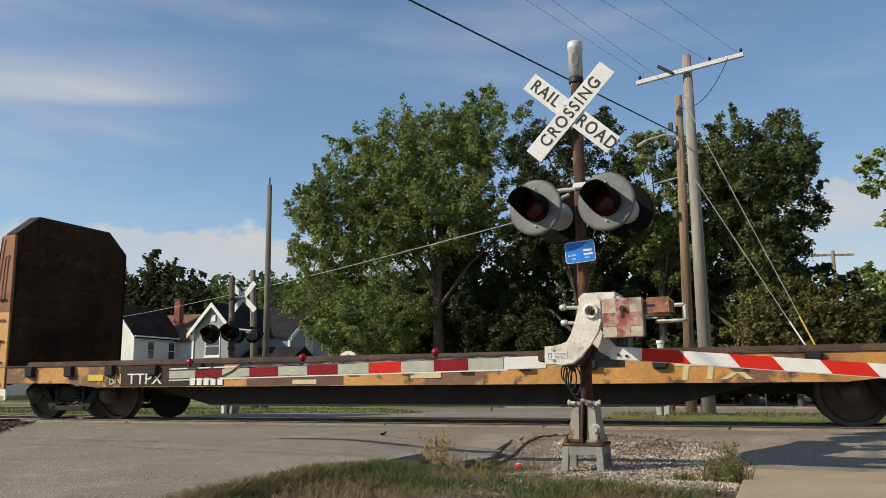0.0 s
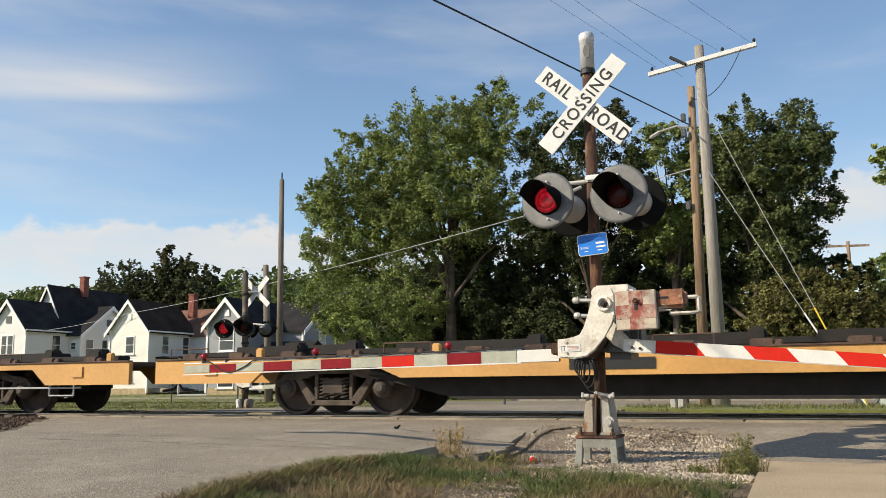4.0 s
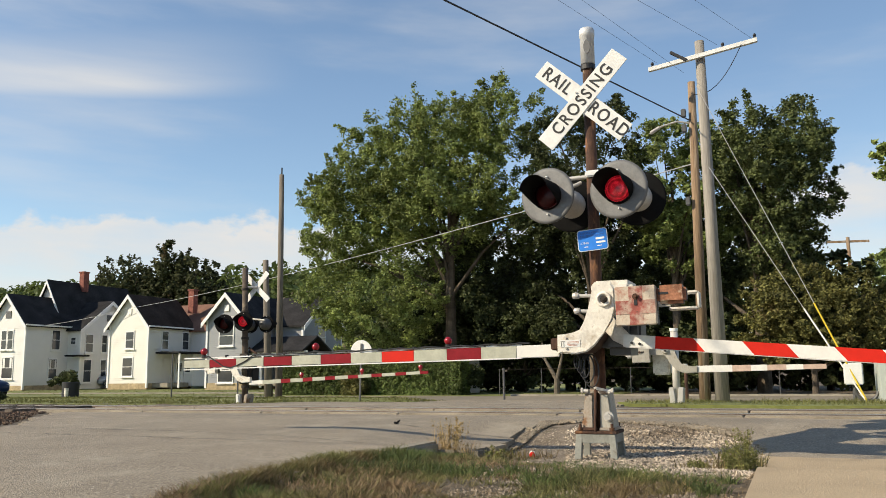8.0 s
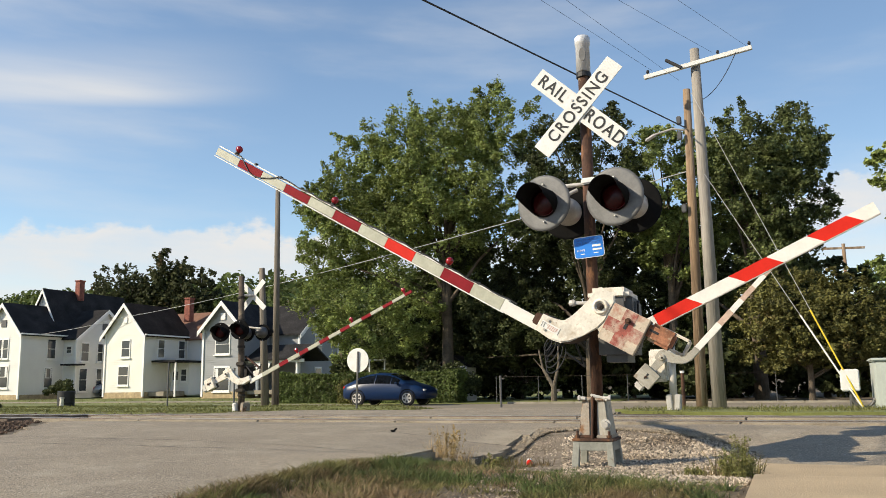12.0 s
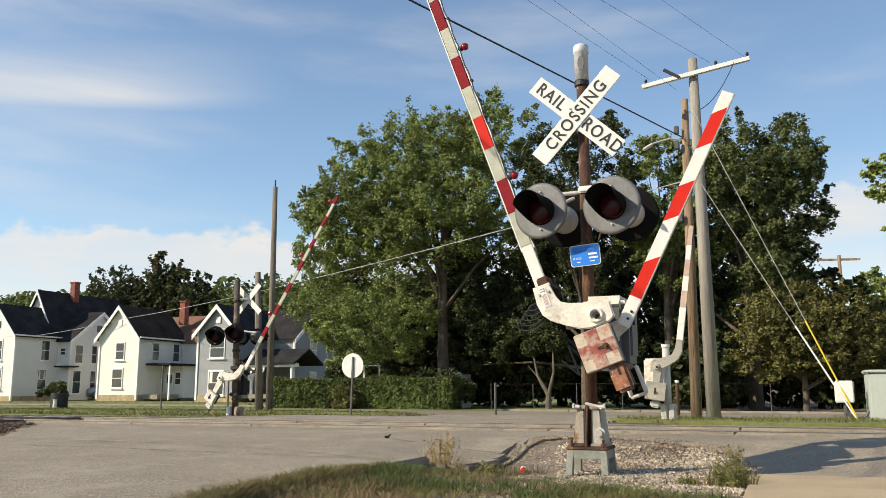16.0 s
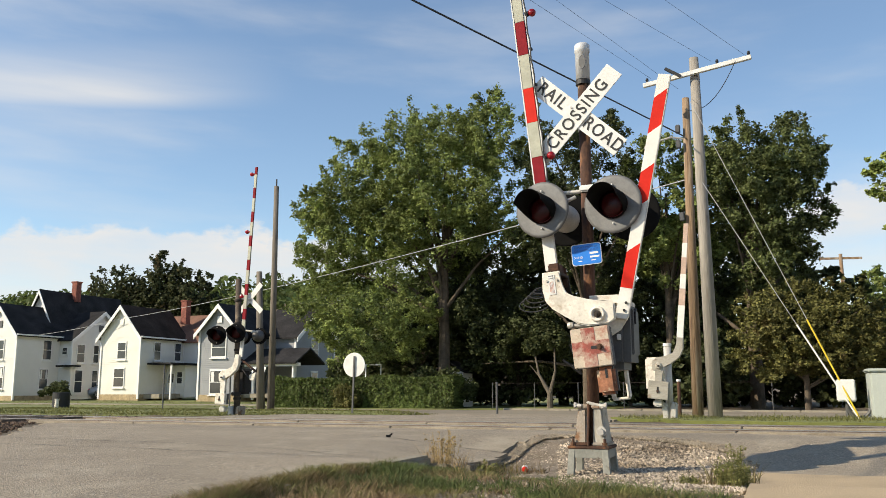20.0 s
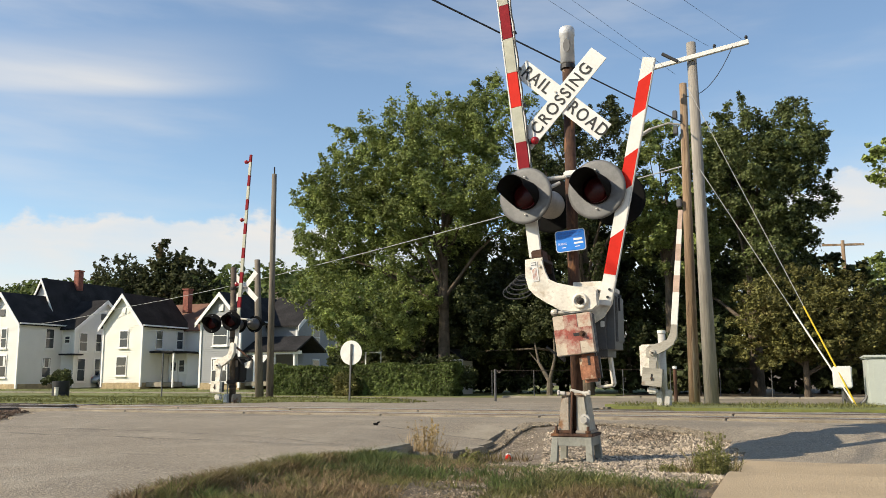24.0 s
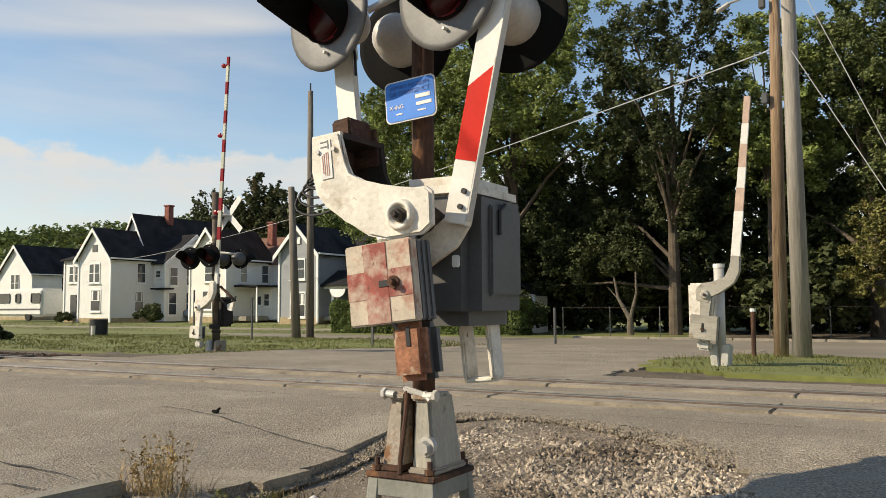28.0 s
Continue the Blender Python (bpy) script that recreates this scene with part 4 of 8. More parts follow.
def make_train():
    cars = []
    a = car_bulk("flatcar", -14.0, 18.7, M_YEL, M_ORANGE, M_YEL2, "rusty yellow bulkhead flatcar of a moving freight train", letters=[("TTPX", 0.27, 4.4, 0.72, M_LETTER, 1.15), ("BN", 0.27, 3.75, 0.72, M_CREAM, 0.8)], ends=(1.1, 1.5))
    text_mesh("TTX", 0.3, M_CREAM, a, pose(13.8, -1.47, 0.73, 90, 0, 0), extrude=0.003, sx=1.75, shear=0.1, bold=0.006)
    for k in range(5):
        bars(a, 5.42 + k * 0.14, 0.72, 0.1, 0.21, 1, M_LETTER)
    bars(a, 7.6, 0.78, 0.5, 0.07, 2, M_CREAM)
    bars(a, 9.7, 0.74, 0.5, 0.1, 1, M_CREAM)
    part("grey_patch", box(B(), (4.95, -1.467, 0.78), (2.2, 0.004, 0.36)), M_DARKSTEEL, a)
    part("rust_patch", box(B(), (7.4, -1.467, 0.78), (1.8, 0.004, 0.36)), M_BROWNST, a)
    for x in (3.3, 6.2):
        part("reflector", box(B(), (x, -1.475, 0.76), (0.35, 0.006, 0.11)), M_GUY, a)
    cars.append(a)
    b = car_bulk("flatcar", 5.35, 17.95, M_OXIDE, M_BROWNST, M_GREENSTEEL, "brown and green bulkhead flatcar of a moving freight train", letters=[("NOKL", 0.25, 2.85, 0.72, M_CREAM, 0.85), ("LD LMT", 0.12, 5.0, 0.79, M_CREAM, 1.1), ("LT WT 75300", 0.12, 5.25, 0.65, M_CREAM, 1.1)], chamfer=0.06, trucks=(2.6, 2.4), ends=(0.6, 1.45))
    for k in range(6):
        bars(b, 3.27 + k * 0.115, 0.72, 0.085, 0.2, 1, M_CREAM)
    part("green_panel", box(B(), (5.4, -1.467, 0.77), (1.9, 0.004, 0.36)), M_GREENSTEEL, b)
    bars(b, 9.8, 0.82, 0.5, 0.07, 2, M_LETTER)
    part("reflector", box(B(), (12.2, -1.475, 0.78), (0.2, 0.006, 0.09)), M_AMBER, b)
    part("reflector", box(B(), (14.3, -1.475, 0.74), (0.3, 0.006, 0.11)), M_AMBER, b)
    part("reflector", box(B(), (6.5, -1.475, 0.86), (0.26, 0.006, 0.09)), M_AMBER, b)
    part("green_panel", box(B(), (15.75, -1.467, 0.76), (0.5, 0.004, 0.34)), M_GREENSTEEL, b)
    part("green_panel", box(B(), (16.85, -1.467, 0.76), (0.62, 0.004, 0.34)), M_GREENSTEEL, b)
    tube(g := B(), [(5.95 + 0.055 * k, -1.472, 0.71 + (0.13 if k % 2 else 0.0) * (0.6 + 0.4 * math.cos(k * 1.7))) for k in range(14)], 0.012, 5)
    part("paint_scrawl", g, M_SCRAWL, b, "faded scrawl of teal paint")
    cars.append(b)
    c = car_flat("flatcar", 24.05, 24.65, "long yellow flatcar of a moving freight train", [("PTTX", 0.24, 5.95, 0.77, M_LETTER, 1.2), ("JSH90C", 0.17, 17.35, 0.77, M_LETTERB, 1.05), ("LT WT 86700", 0.12, 9.45, 0.74, M_LETTERB, 1.1)])
    text_mesh("TTX", 0.26, M_BROWNST, c, pose(16.63, -1.47, 0.77, 90, 0, 0), extrude=0.003, sx=1.5, bold=0.006)
    part("number_panel", box(B(), (6.4, -1.466, 0.77), (1.95, 0.004, 0.27)), M_BLACK, c)
    bars(c, 6.85, 0.77, 0.8, 0.19, 1, M_LETTER, -1.472)
    bars(c, 13.9, 0.76, 0.2, 0.1, 1, M_LETTER)
    bars(c, 15.6, 0.77, 0.3, 0.22, 1, M_LETTERB)
    bars(c, 15.57, 0.82, 0.12, 0.06, 2, M_LETTER, -1.48)
    bars(c, 18.4, 0.8, 0.5, 0.06, 2, M_LETTERB)
    for z, w in ((0.83, 0.26), (0.79, 0.46), (0.74, 0.44)):
        part("writing_bar", box(B(), (0.13 + w / 2, -1.468, z), (w, 0.004, 0.02)), M_BROWNST, c)
    for z in (0.775, 0.72, 0.665):
        part("writing_bar", box(B(), (1.74, -1.468, z), (0.25, 0.004, 0.03)), M_BROWNST, c)
    for c0, sz in (((0.86, -1.475, 0.75), (0.24, 0.016, 0.02)), ((0.86, -1.475, 0.61), (0.24, 0.016, 0.02)), ((0.75, -1.475, 0.68), (0.02, 0.016, 0.14)), ((0.97, -1.475, 0.68), (0.02, 0.016, 0.14)), ((0.86, -1.475, 0.69), (0.2, 0.016, 0.014))):
        part("card_frame", box(B(), c0, sz), M_BROWNST, c)
    part("reflector", box(B(), (1.33, -1.47, 0.7), (0.42, 0.008, 0.18), bev=0.003), M_AMBER, c)
    part("end_post", box(B(), (0.0, -1.45, 0.76), (0.06, 0.07, 0.4), bev=0.01), M_YEL2, c)
    part("brake_box", box(B(), (3.16, -1.36, 0.8), (0.36, 0.2, 0.18), bev=0.012), M_YEL2, c)
    cars.append(c)
    d = car_flat("flatcar", 49.3, 22.9, "long yellow flatcar at the tail of the train", [("TTX", 0.26, 16.5, 0.77, M_OXIDE, 1.4)], back=2.8)
    bars(d, 8.0, 0.77, 1.2, 0.16, 1, M_LETTERB)
    e = 22.9
    b = B()
    for x in (e - 0.66, e - 0.1):
        box(b, (x, -1.52, 0.98), (0.05, 0.05, 0.85))
    for z in (0.75, 1.05, 1.4):
        cyl(b, (e - 0.66, -1.52, z), (e - 0.1, -1.52, z), 0.014, n=6)
    part("end_ladder", b, M_YEL2, d, "yellow corner ladder")
    part("end_panel", box(B(), (e - 0.32, -1.48, 0.76), (0.62, 0.04, 0.46), bev=0.01), M_YEL, d)
    part("orange_plate", box(B(), (e - 0.9, -1.475, 0.86), (0.4, 0.01, 0.3), Matrix.Rotation(radians(-8), 4, "Y")), M_ORANGE, d)
    part("drawbar", box(B(), (e + 0.7, 0.0, 0.62), (1.3, 0.45, 0.3), bev=0.06), M_UNDER, d, "grimy black draft gear at the tail")
    b = B()
    q = None
    for i in range(9):
        u = i / 8
        p = Vector((e + 0.9 + u * 1.0, -0.5, 0.55 - 0.34 * math.sin(u * 2.2)))
        if q:
            cyl(b, q, p, 0.03, n=6)
        q = p
    part("brake_hose", b, M_BLACK, d)
    for k, (x, z, m) in enumerate(((e - 1.9, 0.82, M_YEL2), (e - 1.6, 0.78, M_UNDER), (e - 1.45, 0.92, M_YEL2), (e - 1.2, 0.84, M_YEL))):
        b = B()
        bmesh.ops.create_icosphere(b, subdivisions=3, radius=0.22)
        for v in b.verts:
            v.co = Vector((v.co.x * 1.1, v.co.y * 0.5, v.co.z * 1.1)) * (1 + 0.5 * noise.noise(v.co * 6 + Vector((k, 0, 0))))
        part("crumpled_cover", b, m, d, "crumpled yellow sheet hanging at the car's end", pose(x, -1.42, z))
    cars.append(d)
    return cars


CARS = make_train()


# ---- crossing signals ----
def stripes(parent, x0, pattern, h, slant, mats, thick=0.05, tip=1.0, z0=0.0):
    """A gate arm of slanted coloured panels, from x0 along +x; pattern: widths. tip: height at the end as a share."""
    total = sum(pattern)
    x = x0
    for i, w in enumerate(pattern):
        def hh(q):
            return h * (1 + (tip - 1) * (q - x0) / total) / 2
        a, b2 = x, x + w
        sa = 0 if i == 0 else slant
        sb = 0 if i == len(pattern) - 1 else slant
        bm = B()
        plate(bm, [(a + sa, z0 - hh(a)), (b2 + sb, z0 - hh(b2)), (b2 - sb, z0 + hh(b2)), (a - sa, z0 + hh(a))], -thick / 2, thick / 2)
        part("stripe", bm, mats[i % 2], parent)
        x += w


def flasher(parent, x, y, z, face, disc=0.3, tilt=0.0, yaw=0.0, name="flasher", lamp=True, dark=False):
    """A lamp unit: dished background, long visor hood, lens and a domed back. face -1 looks to -y."""
    f = part(name, lathe(B(), [(0.0, 0.0), (disc * 0.5, 0.004), (disc * 0.9, -0.02), (disc, -0.012), (disc, 0.0), (disc * 0.9, -0.006), (disc * 0.5, 0.02), (0.0, 0.02)], 40), M_DISC if face < 0 and not dark else M_BLACKBACK, parent, "round black background plate with a black hood" if dark else "round grey background plate with a black hood", pose(x, y, z, tilt, 0, yaw + (180 if face > 0 else 0)), smooth=True)
    part("lamp_housing", lathe(B(), [(0.0, 0.27), (0.04, 0.265), (0.09, 0.235), (0.13, 0.17), (0.15, 0.08), (0.155, 0.01)], 28), M_GREYBOX if dark else M_SILVER, f, "" if dark else "silver domed lamp housing", smooth=True)
    b = B()
    n = 36
    r0 = 0.152
    outer, inner = [], []
    for i in range(n + 1):
        a = radians(-58 + 296 * i / n)
        s = math.sin(a)
        depth = 0.36 if s > 0.1 else 0.36 - 0.32 * min(1.0, (0.1 - s) / 0.75) ** 0.8
        for rr, col in ((r0, outer), (r0 - 0.005, inner)):
            col.append((b.verts.new((rr * math.cos(a), 0.0, rr * s)), b.verts.new((rr * 1.02 * math.cos(a), -depth, rr * 1.02 * s))))
    for col in (outer, inner):
        for p, q in zip(col, col[1:]):
            b.faces.new((p[0], q[0], q[1], p[1]))
    for p, q, u, v in zip(outer, outer[1:], inner, inner[1:]):
        b.faces.new((p[1], q[1], v[1], u[1]))
    part("visor", b, M_BLACKBACK, f, "long black visor", smooth=True)
    part("lens_rim", lathe(B(), [(0.136, -0.012), (0.146, -0.02), (0.152, -0.004)], 32), M_BLACKBACK, f)
    lens = part("lens", lathe(B(), [(0.0, -0.03), (0.05, -0.027), (0.1, -0.016), (0.137, 0.0), (0.0, 0.0)], 28), M_LENS, f, "dark red glass lens", pose(0, -0.035, 0), smooth=True)
    if lamp and face < 0:
        # the lit side of the swivelling lamp, turned to the back while dark
        part("lit_face", lathe(B(), [(0.0, 0.03), (0.05, 0.027), (0.1, 0.016), (0.134, 0.002), (0.0, 0.002)], 28), M_LIT, lens, "glowing red lamp", smooth=True)
    for k in (-1, 1):
        b = B()
        cyl(b, (0.0, 0.0, 0.2 * k), (0.0, -0.035, 0.2 * k), 0.008, n=8)
        part("bolt", b, M_CLEANWHITE, f)
    return f


def crossbuck(parent, z, y, tilt, letters=True, wide=0.212):
    """Two white blades set crosswise with black lettering."""
    k = part("crossbuck", box(B(), (0, 0, 0), (1.22, 0.008, wide), bev=0.003), M_CLEANWHITE, parent, "white crossing blades with black letters", pose(0, y, z, 0, -(45 + tilt), 0))
    k2 = part("crossbuck_blade", box(B(), (0, 0.012, 0), (1.22, 0.008, wide), bev=0.003), M_CLEANWHITE, k, "", pose(0, 0, 0, 0, 90, 0))
    if letters:
        text_mesh("CROSSING", 0.19, M_LETTERB, k, pose(0, -0.006, -0.002, 90, 0, 0), spacing=1.2, sx=0.86, bold=0.0025)
        # the second blade is turned a quarter, letters on each half
        for body, x in (("RAIL", -0.365), ("ROAD", 0.37)):
            text_mesh(body, 0.19, M_LETTERB, k, pose(0, 0, 0, 0, 90, 0) @ pose(x, 0.006, -0.002, 90, 0, 0), spacing=1.2, sx=0.86, bold=0.0025)
        for q in (0.1, -0.1):
            b = B()
            cyl(b, (q * 0.2, -0.004, q), (q * 0.2, -0.016, q), 0.011, n=8)
            part("bolt", b, M_SILVER, k)
    return k


def rounded(w, h, r, y0, y1):
    """A plate with rounded corners, in the x-z plane."""
    pts = []
    for cx, cz, a0 in ((w / 2 - r, h / 2 - r, 0), (r - w / 2, h / 2 - r, 90), (r - w / 2, r - h / 2, 180), (w / 2 - r, r - h / 2, 270)):
        pts += [(cx + r * math.cos(radians(a0 + k * 22.5)), cz + r * math.sin(radians(a0 + k * 22.5))) for k in range(5)]
    b = B()
    plate(b, pts, y0, y1)
    return b


def near_signal():
    t = thing("crossing_signal", "rusty railroad crossing signal with gate, standing in gravel", "crossing signal", pose(-1.21, 8.54, -0.215))
    # footing: a steel table on four splayed legs
    part("footing_plate", box(B(), (-0.02, 0, 0.275), (0.42, 0.42, 0.03), bev=0.006), M_RUSTPIPE, t, "rusty steel plate")
    for x0, y0, sx, sy in ((-0.02, -0.185, 0.37, 0.03), (-0.02, 0.185, 0.37, 0.03), (-0.2, 0, 0.03, 0.34), (0.16, 0, 0.03, 0.34)):
        part("footing_frame", box(B(), (x0, y0, 0.215), (sx, sy, 0.09), bev=0.004), M_TABLE, t, "grey painted table frame")
    for x in (-0.19, 0.15):
        for y in (-0.18, 0.18):
            s = 1 if x > 0 else -1
            b = B()
            q = 1 if y > 0 else -1
            lo = [(x + s * 0.055, y + q * 0.05), (x + s * 0.055 - s * 0.075, y + q * 0.05), (x + s * 0.055 - s * 0.075, y + q * 0.05 - q * 0.06), (x + s * 0.055, y + q * 0.05 - q * 0.06)]
            hi = [(x + s * 0.028, y + q * 0.02), (x + s * 0.028 - s * 0.065, y + q * 0.02), (x + s * 0.028 - s * 0.065, y + q * 0.02 - q * 0.05), (x + s * 0.028, y + q * 0.02 - q * 0.05)]
            a = [b.verts.new((u, v, -0.06)) for u, v in lo]
            c = [b.verts.new((u, v, 0.262)) for u, v in hi]
            b.faces.new(a)
            b.faces.new(c[::-1])
            for i in range(4):
                b.faces.new((a[i], c[i], c[(i + 1) % 4], a[(i + 1) % 4]))
            bmesh.ops.bevel(b, geom=b.edges[:], offset=0.006, segments=1, affect="EDGES")
            part("footing_leg", b, M_TABLE, t)
    # tapered two-shell base casting clamped round the mast
    for s in (-1, 1):
        b = B()
        gap = 0.035 if s < 0 else 0.028
        lo = [(gap, -0.15), (0.165, -0.15), (0.165, 0.15), (gap, 0.15)]
        hi = [(gap, -0.12), (0.118, -0.12), (0.118, 0.12), (gap, 0.12)]
        a = [b.verts.new((s * u - 0.01, v, 0.3)) for u, v in lo]
        c = [b.verts.new((s * u - 0.01, v, 0.685)) for u, v in hi]
        b.faces.new(a)
        b.faces.new(c[::-1])
        for i in range(4):
            b.faces.new((a[i], c[i], c[(i + 1) % 4], a[(i + 1) % 4]))
        bmesh.ops.bevel(b, geom=b.edges[:], offset=0.016, segments=2, affect="EDGES")
        base = part("mast_base", b, M_PEDESTAL if s < 0 else M_PEDESTAL2, t, "rust-stained cast base shell" if s < 0 else "silver cast base shell")
        part("base_foot", box(B(), (s * 0.1 - 0.01, -0.01, 0.305), (0.16, 0.34, 0.035), bev=0.01), M_RUSTPIPE if s < 0 else M_PEDESTAL, base)
        part("clamp_ear", box(B(), (s * 0.07 - 0.01, -0.11, 0.675), (0.11, 0.07, 0.045), bev=0.012), M_PEDESTAL, base)
        b = B()
        cyl(b, (s * 0.09, -0.14, 0.68), (s * 0.145, -0.14, 0.685), 0.02, n=12)
        cyl(b, (s * 0.145, -0.14, 0.685), (s * 0.165, -0.14, 0.685), 0.03, n=6)
        part("clamp_bolt", b, M_SILVER, base)
        for y in (-0.17, 0.17):
            b = B()
            cyl(b, (s * 0.16 - 0.02, y, 0.285), (s * 0.16 - 0.02, y, 0.36), 0.014, n=8)
            cyl(b, (s * 0.16 - 0.02, y, 0.295), (s * 0.16 - 0.02, y, 0.32), 0.028, n=6)
            part("anchor_bolt", b, M_RUSTPIPE, t)
    b = B()
    cyl(b, (0.105, -0.14, 0.43), (0.105, -0.19, 0.425), 0.034, n=6)
    cyl(b, (0.105, -0.12, 0.43), (0.105, -0.155, 0.43), 0.05, n=18)
    part("base_bolt", b, M_SILVER, t)
    tube(b := B(), [(-0.02, -0.2, 0.29), (-0.025, -0.19, 0.36), (-0.022, -0.165, 0.48), (-0.02, -0.14, 0.6), (-0.02, -0.13, 0.72)], 0.013, 8)
    part("ground_strap", b, M_RUSTPIPE, t, "rusted strap up the split of the base")
    b = box(B(), (0.03, -0.135, 0.7), (0.14, 0.03, 0.03), Matrix.Rotation(radians(14), 4, "Y"), bev=0.008)
    cyl(b, (0.09, -0.14, 0.7), (0.13, -0.15, 0.66), 0.014, n=8)
    part("clamp_link", b, M_SILVER, t)
    part("mast", cyl(B(), (0, 0, 0.28), (0, 0, 4.26), 0.06, n=24), M_RUSTPIPE, t, "rusted round steel mast", smooth=True)
    b = lathe(B(), [(0.062, 0.0), (0.076, 0.0), (0.076, 0.31), (0.083, 0.315), (0.083, 0.39), (0.07, 0.41), (0.0, 0.415)], 24, pose(0, 0, 4.18, 90))
    part("mast_cap", b, M_CAP, t, "silver pipe cap", smooth=True)
    part("cap_ring", lathe(B(), [(0.06, -0.03), (0.08, -0.03), (0.08, 0.02), (0.06, 0.02)], 20, pose(0, 0, 4.15, 90)), M_BLACK, t)
    for z, x in ((1.66, -0.2), (1.5, -0.19)):
        b = B()
        cyl(b, (x + 0.2, -0.08, z - 0.01), (x, -0.09, z), 0.02, n=10)
        lathe(b, [(0, -0.04), (0.03, -0.03), (0.036, 0), (0.03, 0.03), (0, 0.04)], 12, Matrix.Translation((x, -0.09, z)) @ pose(0, 0, 0, 0, 0, 90))
        part("side_knob", b, M_SILVER, t)
    b = B()
    lathe(b, [(0.0, 0.0), (0.045, 0.0), (0.045, 0.02), (0.0, 0.02)], 20, Matrix.Translation((0.012, -0.083, 4.36)) @ Matrix.Diagonal((0.8, 1, 1.7, 1)))
    part("cap_opening", b, M_DISC, t)
    for z in (3.62, 3.8, 2.95):
        part("mast_band", lathe(B(), [(0.06, -0.02), (0.07, -0.02), (0.07, 0.02), (0.06, 0.02)], 20, pose(0, 0, z, 90)), M_SILVER, t)
    crossbuck(t, 3.75, -0.14, 2.0).location.x = -0.045
    # cross arm and lights
    b = B()
    cyl(b, (-0.42, -0.02, 2.93), (0.4, -0.02, 2.93), 0.022, n=12)
    part("cross_arm", b, M_SILVER, t)
    b = box(B(), (0.02, 0, 2.95), (0.16, 0.18, 0.07), bev=0.015)
    part("junction_clamp", b, M_CLEANWHITE, t)
    for x in (-0.3, 0.3):
        b = B()
        cyl(b, (x * 0.4, 0, 2.88), (x, -0.1, 2.78), 0.02, n=10)
        part("lamp_bracket", b, M_SILVER, t)
    fl = [flasher(t, -0.405, -0.31, 2.7, -1, 0.297, 0, -9), flasher(t, 0.335, -0.31, 2.7, -1, 0.302, 0, -8)]
    flasher(t, -0.3, 0.28, 2.7, 1, 0.3, 0, 8)
    flasher(t, 0.42, 0.3, 2.72, 1, 0.3, 0, 4)
    # blue notice
    s = part("notice", rounded(0.315, 0.225, 0.03, -0.003, 0.003), M_CLEANWHITE, t, "blue notice plate with white lines", pose(0.01, -0.14, 2.23, 0, -4, 0))
    part("notice_face", rounded(0.3, 0.21, 0.026, -0.006, -0.0025), M_BLUE, s)
    for k, (w, h, x, z) in enumerate([(0.09, 0.02, 0.08, 0.008), (0.095, 0.018, 0.085, -0.032), (0.04, 0.008, -0.07, -0.068), (0.05, 0.008, 0.07, -0.068)]):
        part("writing_bar", box(B(), (x, -0.007, z), (w, 0.002, h)), M_LETTER, s)
    text_mesh("X-ING", 0.032, M_LETTER, s, pose(-0.085, -0.0075, -0.03, 90, 0, 0), extrude=0.0008)
    text_mesh("REPORT PROBLEM", 0.03, M_DIMBLUE, s, pose(0, -0.0075, 0.075, 90, 0, 0), extrude=0.0008)
    text_mesh("OR EMERGENCY", 0.034, M_DIMBLUE, s, pose(0, -0.0075, 0.042, 90, 0, 0), extrude=0.0008)
    # mechanism cabinet behind the arm: pale paint, its shade put into dark grey
    b = box(B(), (0.435, 0.1, 1.42), (0.03, 0.34, 0.46), bev=0.01)
    part("cabinet_door", b, M_GREYBOX, t)
    b = B()
    for p, q in (((0.46, 0.0, 1.5), (0.46, 0.0, 1.62)), ((0.46, 0.0, 1.62), (0.46, 0.06, 1.66)), ((0.46, 0.06, 1.66), (0.44, 0.1, 1.66))):
        cyl(b, p, q, 0.01, n=6)
    part("door_handle", b, M_BLACK, t)
    b = box(B(), (0.25, 0.07, 1.4), (0.36, 0.58, 0.72), bev=0.075)
    part("mechanism_cabinet", b, M_GREYBOX, t, "gate mechanism cabinet, shade put into its grey colour")
    part("cabinet_lid", box(B(), (0.2, 0.05, 1.72), (0.42, 0.6, 0.14), bev=0.05), M_WHITE, t)
    part("cabinet_latch", box(B(), (0.33, -0.228, 1.36), (0.04, 0.02, 0.06), bev=0.005), M_CLEANWHITE, t)
    b = B()
    cyl(b, (0.175, -0.41, 1.575), (0.175, 0.1, 1.575), 0.07, n=16)
    part("main_shaft", b, M_TRUCK, t)
    b = B()
    for p, q in (((-0.1, -0.05, 1.0), (-0.28, -0.1, 1.15)), ((-0.1, -0.05, 1.0), (-0.2, -0.1, 1.3))):
        cyl(b, p, q, 0.012, n=6)
    part("cable", b, M_BLACK, t)
    return t, fl


